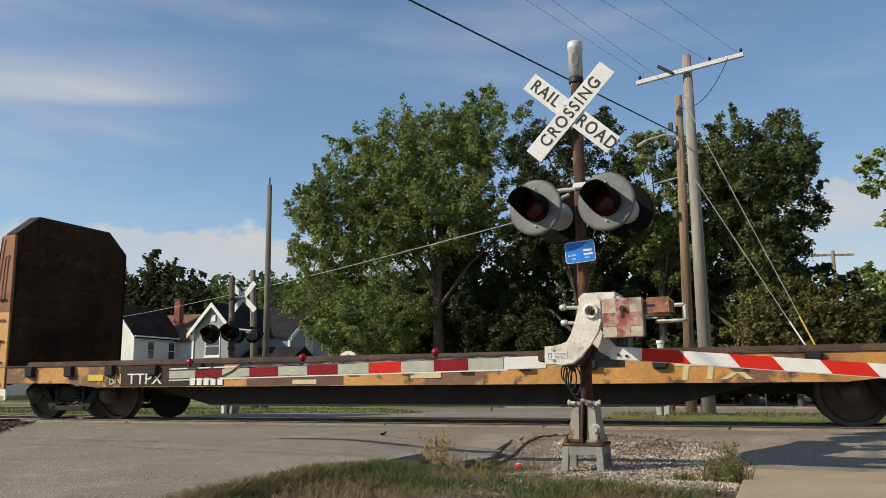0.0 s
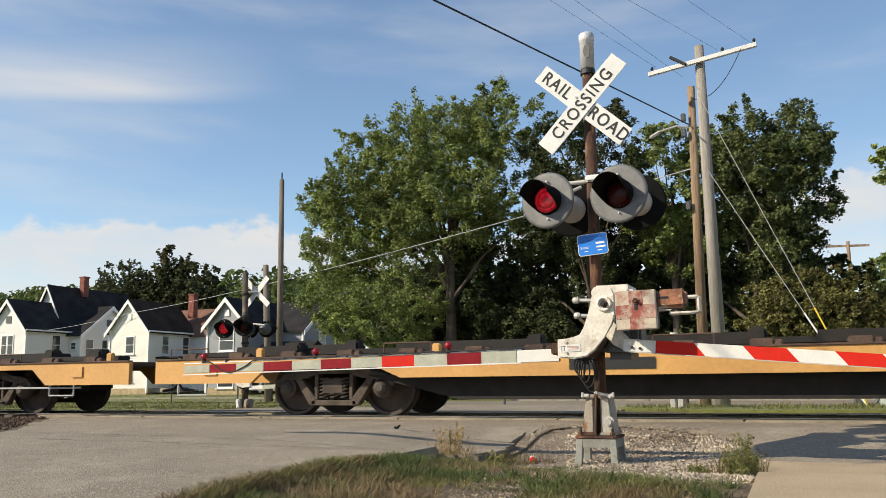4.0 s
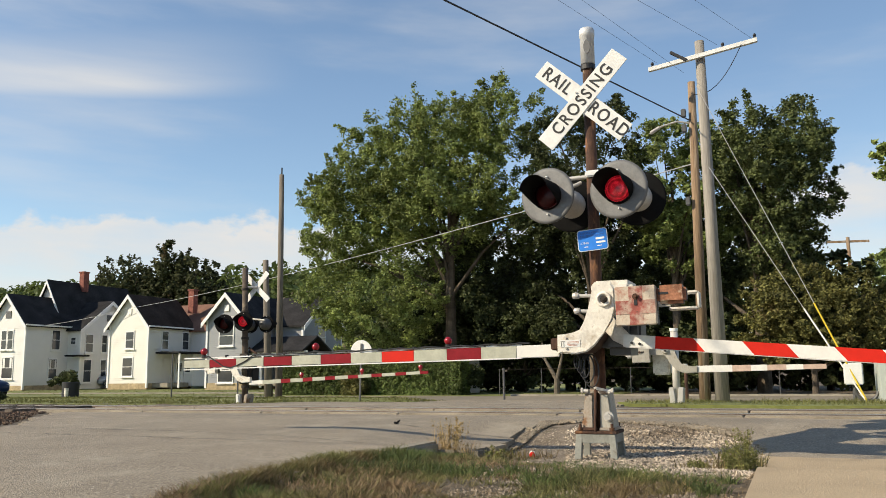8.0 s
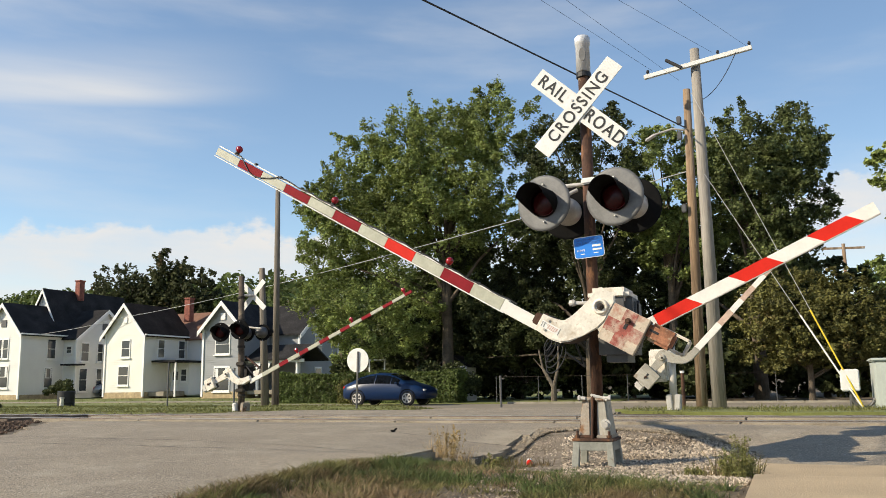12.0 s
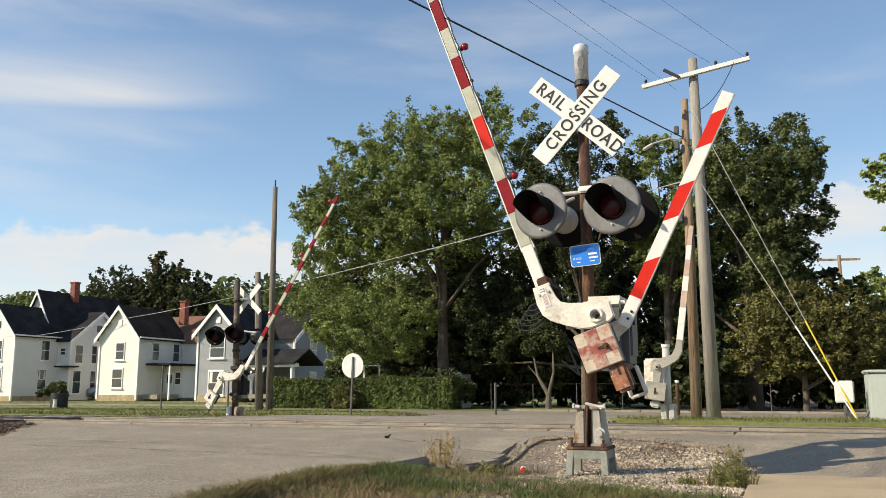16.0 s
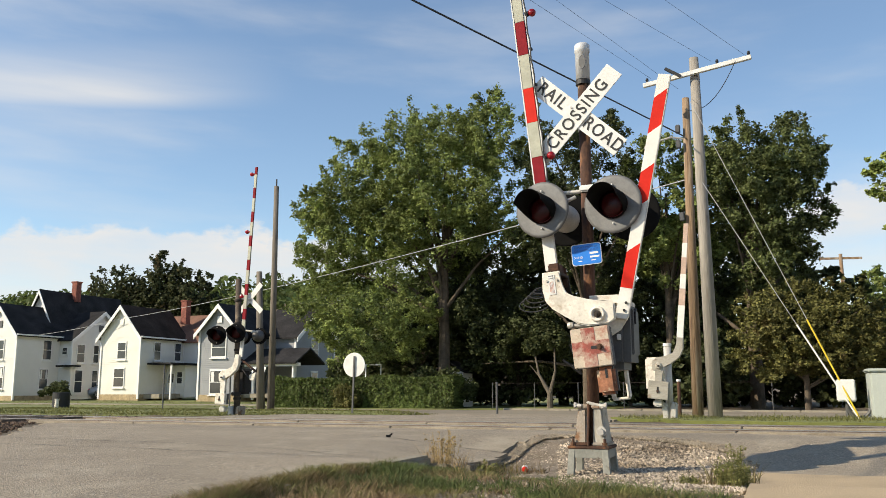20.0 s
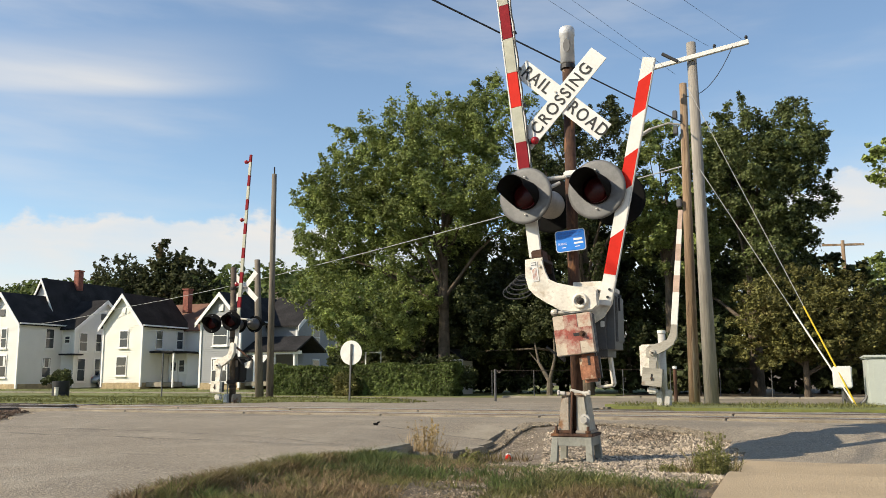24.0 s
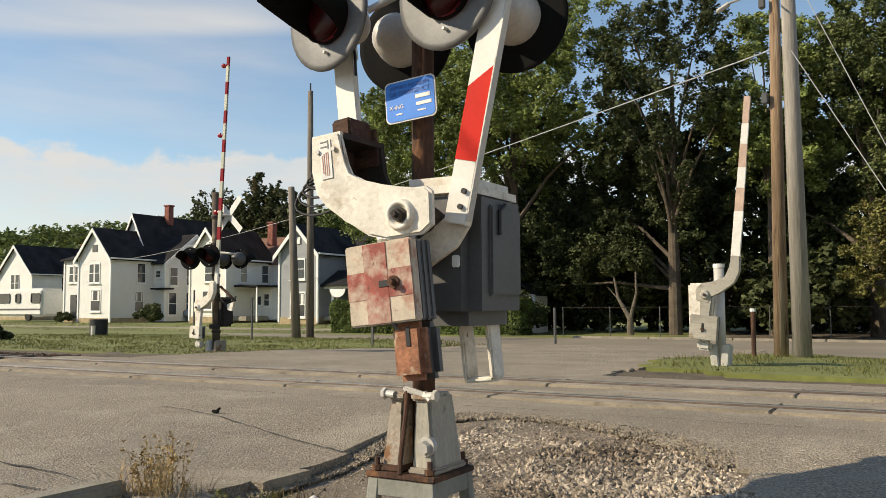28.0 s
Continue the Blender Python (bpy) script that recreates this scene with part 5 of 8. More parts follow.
def gate_elbow(signal):
    """The swinging arm: a yoke of two cheeks with its pivot at the origin; counterweights and the long striped arm ride on it."""
    pts = [(-0.088, 0.176), (-0.116, 0.146), (-0.128, -0.005), (-0.165, -0.086), (-0.213, -0.213), (-0.25, -0.295), (-0.313, -0.318), (-0.487, -0.325), (-0.492, -0.504), (-0.313, -0.522), (-0.197, -0.504), (-0.116, -0.446), (-0.023, -0.33), (0.07, -0.202), (0.104, -0.097), (0.108, 0.1), (0.07, 0.165)]
    b = B()
    plate(b, pts, -0.075, -0.03)
    bmesh.ops.bevel(b, geom=[e for e in b.edges if abs(e.verts[0].co.y - e.verts[1].co.y) < 0.01], offset=0.012, segments=2, affect="EDGES")
    g = part("gate_arm", b, M_WHITE, signal, "chipped white swinging gate arm casting", pose(0.175, -0.41, 1.575))
    # rear cheek and web: near-black colour stands in for shade inside the yoke
    b = B()
    plate(b, [(-0.14, -0.21), (-0.213, -0.213), (-0.25, -0.295), (-0.313, -0.318), (-0.487, -0.325), (-0.492, -0.504), (-0.313, -0.522), (-0.197, -0.504), (-0.116, -0.446), (-0.05, -0.36)], 0.29, 0.325)
    part("rear_cheek", b, M_DARKSTEEL, g, "rusty rear cheek, shade put into its near-black colour")
    b = B()
    plate(b, [(-0.487, -0.325), (-0.492, -0.504), (-0.313, -0.522), (-0.313, -0.49), (-0.46, -0.475), (-0.455, -0.325)], -0.03, 0.29)
    plate(b, [(-0.313, -0.522), (-0.197, -0.504), (-0.116, -0.446), (-0.023, -0.33), (-0.05, -0.31), (-0.135, -0.42), (-0.205, -0.475), (-0.313, -0.49)], -0.03, 0.29)
    part("web", b, M_DARKSTEEL, g)
    for z in (-0.36, -0.46):
        part("bolt", cyl(B(), (-0.4, -0.075, z), (-0.4, -0.09, z), 0.012, n=8), M_SILVER, g)
    b = lathe(B(), [(0.0, 0.004), (0.044, 0.004), (0.05, -0.012), (0.06, -0.02), (0.072, -0.014), (0.08, 0.01), (0.082, 0.03)], 32, Matrix.Translation((0, -0.085, 0)))
    part("pivot_hub", b, M_WHITE, g, smooth=True)
    b = B()
    cyl(b, (0, -0.1, 0), (0.0, -0.145, 0), 0.014, n=12)
    cyl(b, (0, -0.105, 0), (0.0, -0.125, 0), 0.026, n=6)
    cyl(b, (0, -0.078, 0), (0.0, -0.09, 0), 0.036, n=20)
    cyl(b, (0, -0.08, 0), (0, -0.11, 0), 0.024, n=6)
    part("pivot_bolt", b, M_TRUCK, g)
    part("maker_plate", box(B(), (-0.355, -0.0785, -0.415), (0.2, 0.003, 0.07)), M_CLEANWHITE, g)
    for z, wd in ((0.016, 0.12), (0.004, 0.12), (-0.009, 0.11), (-0.02, 0.09)):
        part("writing_bar", box(B(), (-0.33, -0.081, -0.415 + z), (wd, 0.002, 0.005)), M_PALERED, g)
    for c, sz in (((-0.43, -0.081, -0.395), (0.045, 0.002, 0.006)), ((-0.445, -0.081, -0.42), (0.006, 0.002, 0.045)), ((-0.42, -0.081, -0.42), (0.006, 0.002, 0.045))):
        part("plate_mark", box(B(), c, sz), M_DISC, g)
    # counterweights
    w = part("counterweight", box(B(), (0.32, -0.15, -0.085), (0.385, 0.06, 0.375), bev=0.008), M_REDWHITE, g, "counterweight plate with faded red cross")
    for c, sz in (((0.325, -0.1805, -0.085), (0.13, 0.004, 0.365)), ((0.32, -0.182, -0.1), (0.375, 0.004, 0.13))):
        part("red_paint", box(B(), c, sz), M_REDPATCH, w)
    for k in range(3):
        part("weight_plate", box(B(), (0.32, -0.1 + k * 0.045, -0.085), (0.38, 0.038, 0.365), bev=0.006), M_GREYBOX, w)
    part("weight_slot", box(B(), (0.325, -0.1855, -0.035), (0.03, 0.004, 0.1)), M_BLACK, w)
    b = B()
    cyl(b, (0.325, -0.18, 0.0), (0.325, -0.225, 0.0), 0.016, n=6)
    cyl(b, (0.325, -0.18, 0.0), (0.325, -0.194, 0.0), 0.03, n=16)
    part("weight_bolt", b, M_RUSTPIPE, w)
    b = box(B(), (0.65, -0.1, 0.01), (0.27, 0.08, 0.18), bev=0.03)
    part("tail_weight", b, M_RUSTBOX, g, "rust-streaked tail weight")
    part("tail_weight", box(B(), (0.65, 0.0, 0.01), (0.27, 0.09, 0.18), bev=0.03), M_GREYBOX, g)
    part("weight_slot", box(B(), (0.58, -0.142, 0.02), (0.09, 0.004, 0.022)), M_BLACK, g)
    b = box(B(), (0.68, 0.6, 0.08), (0.3, 0.13, 0.03), bev=0.01)
    box(b, (0.68, 0.6, -0.08), (0.3, 0.13, 0.03), bev=0.01)
    box(b, (0.83, 0.6, 0.0), (0.03, 0.13, 0.17), bev=0.01)
    box(b, (0.3, 0.62, 0.0), (0.5, 0.03, 0.1), bev=0.01)
    part("tail_bracket", b, M_WHITE, g)
    b = box(B(), (-0.53, 0.16, -0.41), (0.13, 0.2, 0.12), bev=0.012)
    box(b, (-0.46, 0.27, -0.41), (0.2, 0.025, 0.16), bev=0.005)
    part("shear_bracket", b, M_RUSTPIPE, g, "rusty shear bracket")
    for k in range(5):
        # slack cable loops hanging behind the foot of the casting
        r, d = 0.03 + 0.012 * k, 0.07 + 0.024 * k
        run = [(-0.34 + 0.03 * k + r * math.sin(u * math.tau), 0.1 + 0.02 * k, -0.52 - d + d * math.cos(u * math.tau)) for u in [i / 16 for i in range(17)]]
        part("slack_cable", tube(B(), run, 0.007), M_BLACK, g, "loop of slack black cable")
    # the long arm
    arm = part("arm_blade", box(B(), (-0.02, 0, 0), (0.46, 0.045, 0.13), bev=0.006), M_WREF, g, "white end of the arm", pose(-0.76, 0.235, -0.47))
    x = -0.25
    for i in range(11):
        wd = 0.395
        h0 = 0.128 - 0.0035 * i
        c = M_WOLD if i % 2 == 0 else (M_REDREF if i == 3 else M_REDOLD)
        part("stripe", box(B(), (x - wd / 2, 0, 0), (wd, 0.045, h0), bev=0.003), c, arm)
        x -= wd
    part("arm_bottom_strip", box(B(), ((x - 0.2) / 2, 0.0, -0.066), (-x - 0.2, 0.048, 0.012)), M_CLEANWHITE, arm)
    for k in range(9):
        part("cable_clip", box(B(), (-0.6 - k * 0.42, 0, 0.085), (0.02, 0.05, 0.03)), M_BLACK, arm)
    part("arm_top_strip", box(B(), ((x - 0.2) / 2, 0.0, 0.072), (-x - 0.2, 0.03, 0.014)), M_CLEANWHITE, arm)
    for lx in (-1.03, -2.7, -4.3):
        b = B()
        cyl(b, (lx, 0, 0.07), (lx, 0, 0.11), 0.03, n=10)
        lamp = part("arm_lamp", b, M_BLACK, arm)
        b = lathe(B(), [(0, -0.04), (0.035, -0.028), (0.045, 0.0), (0.035, 0.028), (0, 0.04)], 16, Matrix.Translation((lx, 0, 0.15)))
        part("arm_lamp_lens", b, M_ARMLAMP, lamp, smooth=True)
    b = B()
    run = []
    for i in range(40):
        p = Vector((-0.1 - i * 0.108, -0.03, 0.085 + 0.008 * math.sin(i * 1.9)))
        if 32 < i < 38:
            p.z -= 0.14 * math.sin((i - 32) / 6 * math.pi)
        run.append(p)
    tube(b, run, 0.008)
    part("lamp_cable", b, M_BLACK, arm)
    return g


def side_gate(signal):
    """The short footway arm with red and white slanted panels."""
    b = B()
    plate(b, [(-0.06, 0.05), (0.05, 0.06), (0.12, -0.02), (0.24, -0.14), (0.38, -0.15), (0.38, -0.24), (0.2, -0.25), (0.08, -0.2), (-0.05, -0.06)], 0.027, 0.055)
    bmesh.ops.bevel(b, geom=b.edges[:], offset=0.006, segments=1, affect="EDGES")
    g = part("side_arm", b, M_WHITE, signal, "short footway gate arm bracket", pose(0.14, -0.29, 1.389))
    blade = part("side_blade", box(B(), (0.155, 0, 0), (0.31, 0.05, 0.122), bev=0.004), M_WREF, g, "white bolted arm root", pose(0.193, 0, -0.195))
    stripes(blade, 0.31, [0.41, 0.44, 0.38, 0.4, 0.38, 0.2], 0.12, 0.055, (M_REDREF, M_WREF), 0.05, 0.97)
    part("blade_edge", box(B(), (1.27, 0, -0.064), (2.5, 0.054, 0.007)), M_SILVER, blade)
    for x, z in ((0.085, -0.02), (0.162, -0.025)):
        b = B()
        cyl(b, (x, -0.025, z), (x, -0.04, z), 0.014, n=8)
        part("bolt", b, M_BLACK, blade)
    return g


SIGNAL, FLASH = near_signal()
GATE = gate_elbow(SIGNAL)
SIDE = side_gate(SIGNAL)


def small_gate(signal, at, sgn, panels, mats, lamps, w=0.1, drop=0.36, weight=0.4, near=M_WHITE, low=0.38):
    """Elbow, counterweight and arm of a gate further off; sgn is the side the arm points to. drop: how far out the weight hangs."""
    b = B()
    pts = [(-0.1, 0.12), (0.08, 0.14), (0.17, 0.06), (0.2, -0.12), (0.28, -0.27), (0.42, -0.32), (0.6, -0.32), (0.6, -0.45), (0.36, -0.46), (0.2, -0.4), (0.06, -0.24), (-0.01, -0.08), (-0.12, -0.05)]
    plate(b, [(sgn * x, z) for x, z in pts], -0.06, 0.04)
    bmesh.ops.bevel(b, geom=b.edges[:], offset=0.012, segments=2, affect="EDGES")
    g = part("gate_arm", b, near, signal, "white painted gate arm casting", at)
    plate(b := B(), [(-sgn * 0.05, 0.07), (-sgn * drop, 0.05), (-sgn * drop, -0.07), (-sgn * 0.05, -0.09)], -0.05, 0.02)
    part("weight_bar", b, near, g)
    part("counterweight", box(B(), (-sgn * (drop + 0.12), -0.1, -0.03), (weight * 0.9, 0.1, weight), bev=0.01), near, g, "white counterweight plate")
    for k in range(2):
        part("weight_plate", box(B(), (-sgn * (drop + 0.12), -0.03 + k * 0.05, -0.03), (weight * 0.88, 0.04, weight * 0.96), bev=0.006), M_GREYBOX, g)
    part("weight_slot", box(B(), (-sgn * (drop + 0.12), -0.152, -0.02), (0.13, 0.004, 0.035)), M_BLACK, g)
    b = B()
    cyl(b, (-sgn * (drop + 0.14), -0.15, -0.02), (-sgn * (drop + 0.14), -0.18, -0.02), 0.025, n=6)
    part("weight_bolt", b, M_RUSTPIPE, g)
    part("tail_weight", box(B(), (-sgn * (drop + 0.38), 0.02, -0.03), (0.14, 0.12, 0.2), bev=0.03), M_SILVER, g)
    b = B()
    lathe(b, [(0.0, -0.1), (0.05, -0.1), (0.075, -0.06), (0.08, -0.02)], 16)
    part("pivot_hub", b, near, g)
    part("pivot_bolt", cyl(B(), (0, -0.1, 0), (0, -0.13, 0), 0.022, n=6), M_TRUCK, g)
    blade = part("arm_blade", box(B(), (sgn * 0.75, 0, -low), (0.42, 0.05, w), bev=0.006), M_WREF, g, "", None)
    n = len(panels)
    x = 0.95
    for i in range(n):
        h = w * (1 - 0.35 * i / n)
        part("stripe", box(B(), (sgn * (x + panels[i] / 2), 0, -low), (panels[i], 0.045, h), bev=0.003), mats[i % 2], blade)
        x += panels[i]
    for u in lamps:
        b = lathe(B(), [(0, -0.05), (0.045, -0.035), (0.055, 0.0), (0.045, 0.035), (0, 0.05)], 12, Matrix.Translation((sgn * u, 0, 0.13 - low)))
        cyl(b, (sgn * u, 0, 0.04 - low), (sgn * u, 0, 0.1 - low), 0.03, n=8)
        part("arm_lamp", b, M_ARMLAMP, blade)
    return g


def far_signal():
    t = thing("crossing_signal", "railroad crossing signal with gate across the track", "crossing signal", pose(-12.6, 18.2, -0.1))
    for x, m in ((-0.12, M_CLEANWHITE), (0.12, M_PEDESTAL)):
        part("mast_base", box(B(), (x, -0.02, 0.13), (0.12, 0.3, 0.36), Matrix.Rotation(radians(-6 if x < 0 else 6), 4, "Y"), bev=0.025), m, t, "small cast mast base")
    part("footing", box(B(), (0, 0, 0.0), (0.42, 0.42, 0.06), bev=0.01), M_SILVER, t)
    part("mast", cyl(B(), (0, 0, 0), (-0.1, 0, 3.62), 0.085, 0.075, n=16), M_DARKMAST, t, "dark weathered mast", smooth=True)
    for z in (0.5, 1.75, 2.45, 3.05):
        part("mast_band", lathe(B(), [(0.088, -0.03), (0.1, -0.03), (0.1, 0.03), (0.088, 0.03)], 16, pose(-0.1 * z / 3.62, 0, z, 90)), M_TRUCK, t)
    crossbuck(t, 3.1, 0.14, 2.0, False, 0.17).matrix_basis = pose(0.16, 0.16, 3.1, 0, 0, -2) @ pose(0, 0, 0, 0, -47, 0) @ Matrix.Diagonal((0.86, 1, 0.86, 1))
    b = B()
    cyl(b, (0.0, 0, 3.1), (0.2, 0.16, 3.1), 0.03, n=8)
    part("blade_bracket", b, M_SILVER, t)
    b = B()
    cyl(b, (-0.45, -0.1, 2.32), (0.62, -0.1, 2.2), 0.024, n=10)
    part("cross_arm", b, M_SILVER, t)
    part("junction_clamp", box(B(), (-0.05, -0.06, 2.3), (0.2, 0.2, 0.12), bev=0.02), M_SILVER, t)
    f = [flasher(t, -0.4, -0.42, 2.12, -1, 0.25, 0, 16, dark=True), flasher(t, 0.22, -0.45, 2.16, -1, 0.25, 0, 16, dark=True)]
    flasher(t, -0.14, 0.34, 2.12, 1, 0.22, 0, 12, dark=True)
    flasher(t, 0.4, 0.3, 2.12, 1, 0.22, 0, 10, dark=True)
    part("mechanism_cabinet", box(B(), (0.02, 0.16, 0.92), (0.36, 0.36, 0.62), bev=0.05), M_UNDER, t, "black gate mechanism cabinet")
    part("cabinet_lid", box(B(), (0.02, 0.16, 1.24), (0.38, 0.38, 0.05), bev=0.02), M_GREYBOX, t)
    part("clamp", box(B(), (0.0, -0.07, 0.62), (0.26, 0.12, 0.1), bev=0.02), M_TRUCK, t)
    part("clamp", box(B(), (0.0, -0.07, 1.3), (0.26, 0.12, 0.1), bev=0.02), M_TRUCK, t)
    for k, (r, z) in enumerate(((0.3, 1.16), (0.24, 1.12))):
        b = B()
        tube(b, [(0.12 + 0.5 * u - 0.1 * k * u, -0.06 + 0.05 * k, z + 0.12 - r * 0.9 * math.sin(u * math.pi) * (0.35 + u)) for u in [i / 12 for i in range(13)]], 0.02)
        part("cable", b, M_BLACK, t, "slack black lamp cable")
    b = B()
    cyl(b, (0.05, 0.05, 1.5), (0.55, 0.0, 1.18), 0.03, n=8)
    part("strut", b, M_RUSTPIPE, t)
    plate(b := B(), [(0.42, 1.1), (0.62, 1.16), (0.56, 0.96), (0.44, 0.98)], -0.12, -0.06)
    part("white_cover", b, M_WHITE, t)
    return t, f


FAR, FARFLASH = far_signal()
FARGATE = small_gate(FAR, pose(-0.22, -0.3, 1.04), 1, [0.55] + [0.28, 0.36] * 6 + [0.2], (M_WOLD, M_REDOLD), (2.1, 3.8, 5.35), 0.1, 0.42, 0.3, M_WHITE, 0.47)


def post_gate():
    t = thing("footway_gate", "short white footway gate post beyond the track", "gate", pose(-1.6, 17.5, -0.07))
    for x in (-0.07, 0.08):
        part("mast_base", box(B(), (x, 0, 0.2), (0.12, 0.26, 0.44), Matrix.Rotation(radians(-5 if x < 0 else 5), 4, "Y"), bev=0.02), M_SILVER, t)
    part("mast", cyl(B(), (0, 0, 0), (0, 0, 1.58), 0.075, n=16), M_SILVER, t, "short aluminium post", smooth=True)
    part("post_cap", cyl(B(), (0, 0, 1.55), (0, 0, 1.61), 0.085, n=16), M_CLEANWHITE, t)
    part("mechanism_cabinet", box(B(), (-0.28, 0.12, 1.0), (0.34, 0.32, 0.66), bev=0.03), M_WHITE, t, "white gate mechanism cabinet")
    return t


POST = post_gate()
POSTGATE = small_gate(POST, pose(-0.15, -0.2, 1.15), 1, [0.3, 0.34, 0.3, 0.34, 0.3, 0.4], (M_WREF, mat("peeling_stripe", (0.5, 0.36, 0.28), 0.7, var=0.15, scale=6)), (), w=0.13, near=M_PEDESTAL2)


# ---- poles and wires ----
def utility_pole(at, h, r, material, lean=0.0, label="tall wooden utility pole"):
    t = thing("utility_pole", label, "utility pole", at)
    part("pole", cyl(B(), (0, 0, -0.3), (lean, 0, h), r, r * 0.66, 16), material, t, smooth=True)
    return t


UP1 = utility_pole(pose(-1.12, 22.5, -0.13), 9.65, 0.185, M_POLE2, -0.06, "tall grey utility pole with a crossarm")
arm = part("crossarm", box(B(), (0, 0, 0), (2.85, 0.1, 0.12), Matrix.Rotation(radians(-8), 4, "Y"), bev=0.01), M_CLEANWHITE, UP1, "white crossarm", pose(0.0, -0.2, 9.18))
for x in (-1.3, 0.55, 1.35):
    part("insulator", lathe(B(), [(0.0, 0.14), (0.03, 0.13), (0.045, 0.08), (0.03, 0.05), (0.045, 0.02), (0.02, 0.0)], 10, Matrix.Translation((x, -0.2, 9.23 + x * 0.14)) @ pose(0, 0, 0, 90)), M_BLACK, UP1)
part("cutout", box(B(), (-0.6, -0.25, 9.23), (0.5, 0.08, 0.08), Matrix.Rotation(radians(35), 4, "Y"), bev=0.01), M_BLACK, UP1)
UP2 = utility_pole(pose(-1.62, 23.2, -0.15) @ Matrix.Diagonal((1.08, 1.08, 1.08, 1)), 8.15, 0.14, M_POLE, 0.1, "brown wooden utility pole with a street light")
for z in (7.3, 6.9, 5.0):
    part("bracket", box(B(), (-0.12, -0.15, z), (0.12, 0.12, 0.22), bev=0.02), M_GREYBOX, UP2)
b = B()
cyl(b, (0.08, 0, 7.05), (-0.3, -0.1, 7.12), 0.025, n=8)
cyl(b, (-0.3, -0.1, 7.12), (-0.72, -0.2, 7.0), 0.025, n=8)
lampart = part("lamp_arm", b, M_SILVER, UP2)
part("lamp_head", box(B(), (-0.84, -0.22, 6.92), (0.32, 0.13, 0.08), Matrix.Rotation(radians(-28), 4, "Y"), bev=0.03), M_SILVER, lampart)

LP = utility_pole(pose(-18.6, 28.7, -0.25), 9.25, 0.15, M_POLE3, -0.05, "bare brown wooden pole by the street")
part("pole_top", cyl(B(), (-0.05, 0, 9.2), (-0.05, 0, 9.55), 0.03, n=8), M_BLACK, LP)
utility_pole(pose(-18.3, 27.6, -0.25), 5.5, 0.17, M_POLE3, -0.3, "short grey wooden pole by the street")
FP = utility_pole(pose(4.45, 62.0, -0.3), 9.9, 0.17, M_POLE, 0, "distant wooden pole with a crossarm")
part("crossarm", box(B(), (0, 0, 9.6), (2.6, 0.12, 0.14), Matrix.Rotation(radians(2), 4, "Y")), M_POLE, FP)

wire("cable", (-7.5, 1.4, 6.5), (-1.62, 23.2, 7.57), 0.0, 0.017, M_WIRE, "thick black overhead cable to the pole")


def far_end(a, b, k):
    return tuple(p + (q - p) * k for p, q in zip(a, b))


for top, mid in (((-2.28, 22.1, 8.95), (-4.22, 17.2, 9.37)), ((-0.7, 22.1, 9.2), (-2.58, 17.7, 9.26)), ((0.17, 22.1, 9.22), (-1.3, 17.9, 9.12)), ((-1.6, 22.2, 8.6), (-3.65, 17.4, 9.34))):
    wire("wire", far_end(top, mid, 3.6), top, 0.0, 0.0036, M_WIRE, "thin power line wire from the crossarm", 4)
wire("cable", (-51.0, 54.6, 6.5), (-1.64, 23.2, 6.31), 0.35, 0.014, M_WIREG, "pale service cable from pole to house")
wire("cable", (-60.4, 53.5, 5.2), (-51.0, 54.6, 6.5), 0.15, 0.02, M_WIREG, "pale service cable between two houses")
wire("cable", (-1.55, 23.2, 8.32), (-0.1, 22.1, 9.12), 0.45, 0.01, M_WIRE, "slack jumper wire beside the pole", 10)
for top, g in (((-1.3, 22.2, 8.2), M_GUY), ((-1.1, 22.2, 5.95), M_CLEANWHITE)):
    a, c = Vector((2.15, 21.3, -0.2)), Vector(top)
    wire("guy_wire", a, c, 0.0, 0.008, M_WIREG, "steel guy wire staying the pole", 2, "guy wire")
    d = (c - a).normalized()
    tagged(part("guy_guard", cyl(B(), a, a + d * 2.65, 0.021, n=8), g), "plastic guard sleeve on a guy wire", "guy guard")


# ---- houses ----
def gable_roof(bm, x0, x1, y0, y1, eave, peak, over=0.35, axis="y", thick=0.14):
    """A pitched roof slab pair with its ridge along an axis."""
    def slab(p):
        lo = [bm.verts.new(q) for q in p]
        hi = [bm.verts.new((q[0], q[1], q[2] + thick)) for q in p]
        bm.faces.new(lo)
        bm.faces.new(hi[::-1])
        for i in range(4):
            j = (i + 1) % 4
            bm.faces.new((lo[i], hi[i], hi[j], lo[j]))
    if axis == "y":
        m = (x0 + x1) / 2
        k = (peak - eave) / (m - x0) * over
        slab([(x0 - over, y0 - over, eave - k), (m, y0 - over, peak), (m, y1 + over, peak), (x0 - over, y1 + over, eave - k)])
        slab([(m, y0 - over, peak), (x1 + over, y0 - over, eave - k), (x1 + over, y1 + over, eave - k), (m, y1 + over, peak)])
    else:
        m = (y0 + y1) / 2
        k = (peak - eave) / (m - y0) * over
        slab([(x0 - over, y0 - over, eave - k), (x1 + over, y0 - over, eave - k), (x1 + over, m, peak), (x0 - over, m, peak)])
        slab([(x0 - over, m, peak), (x1 + over, m, peak), (x1 + over, y1 + over, eave - k), (x0 - over, y1 + over, eave - k)])
    return bm


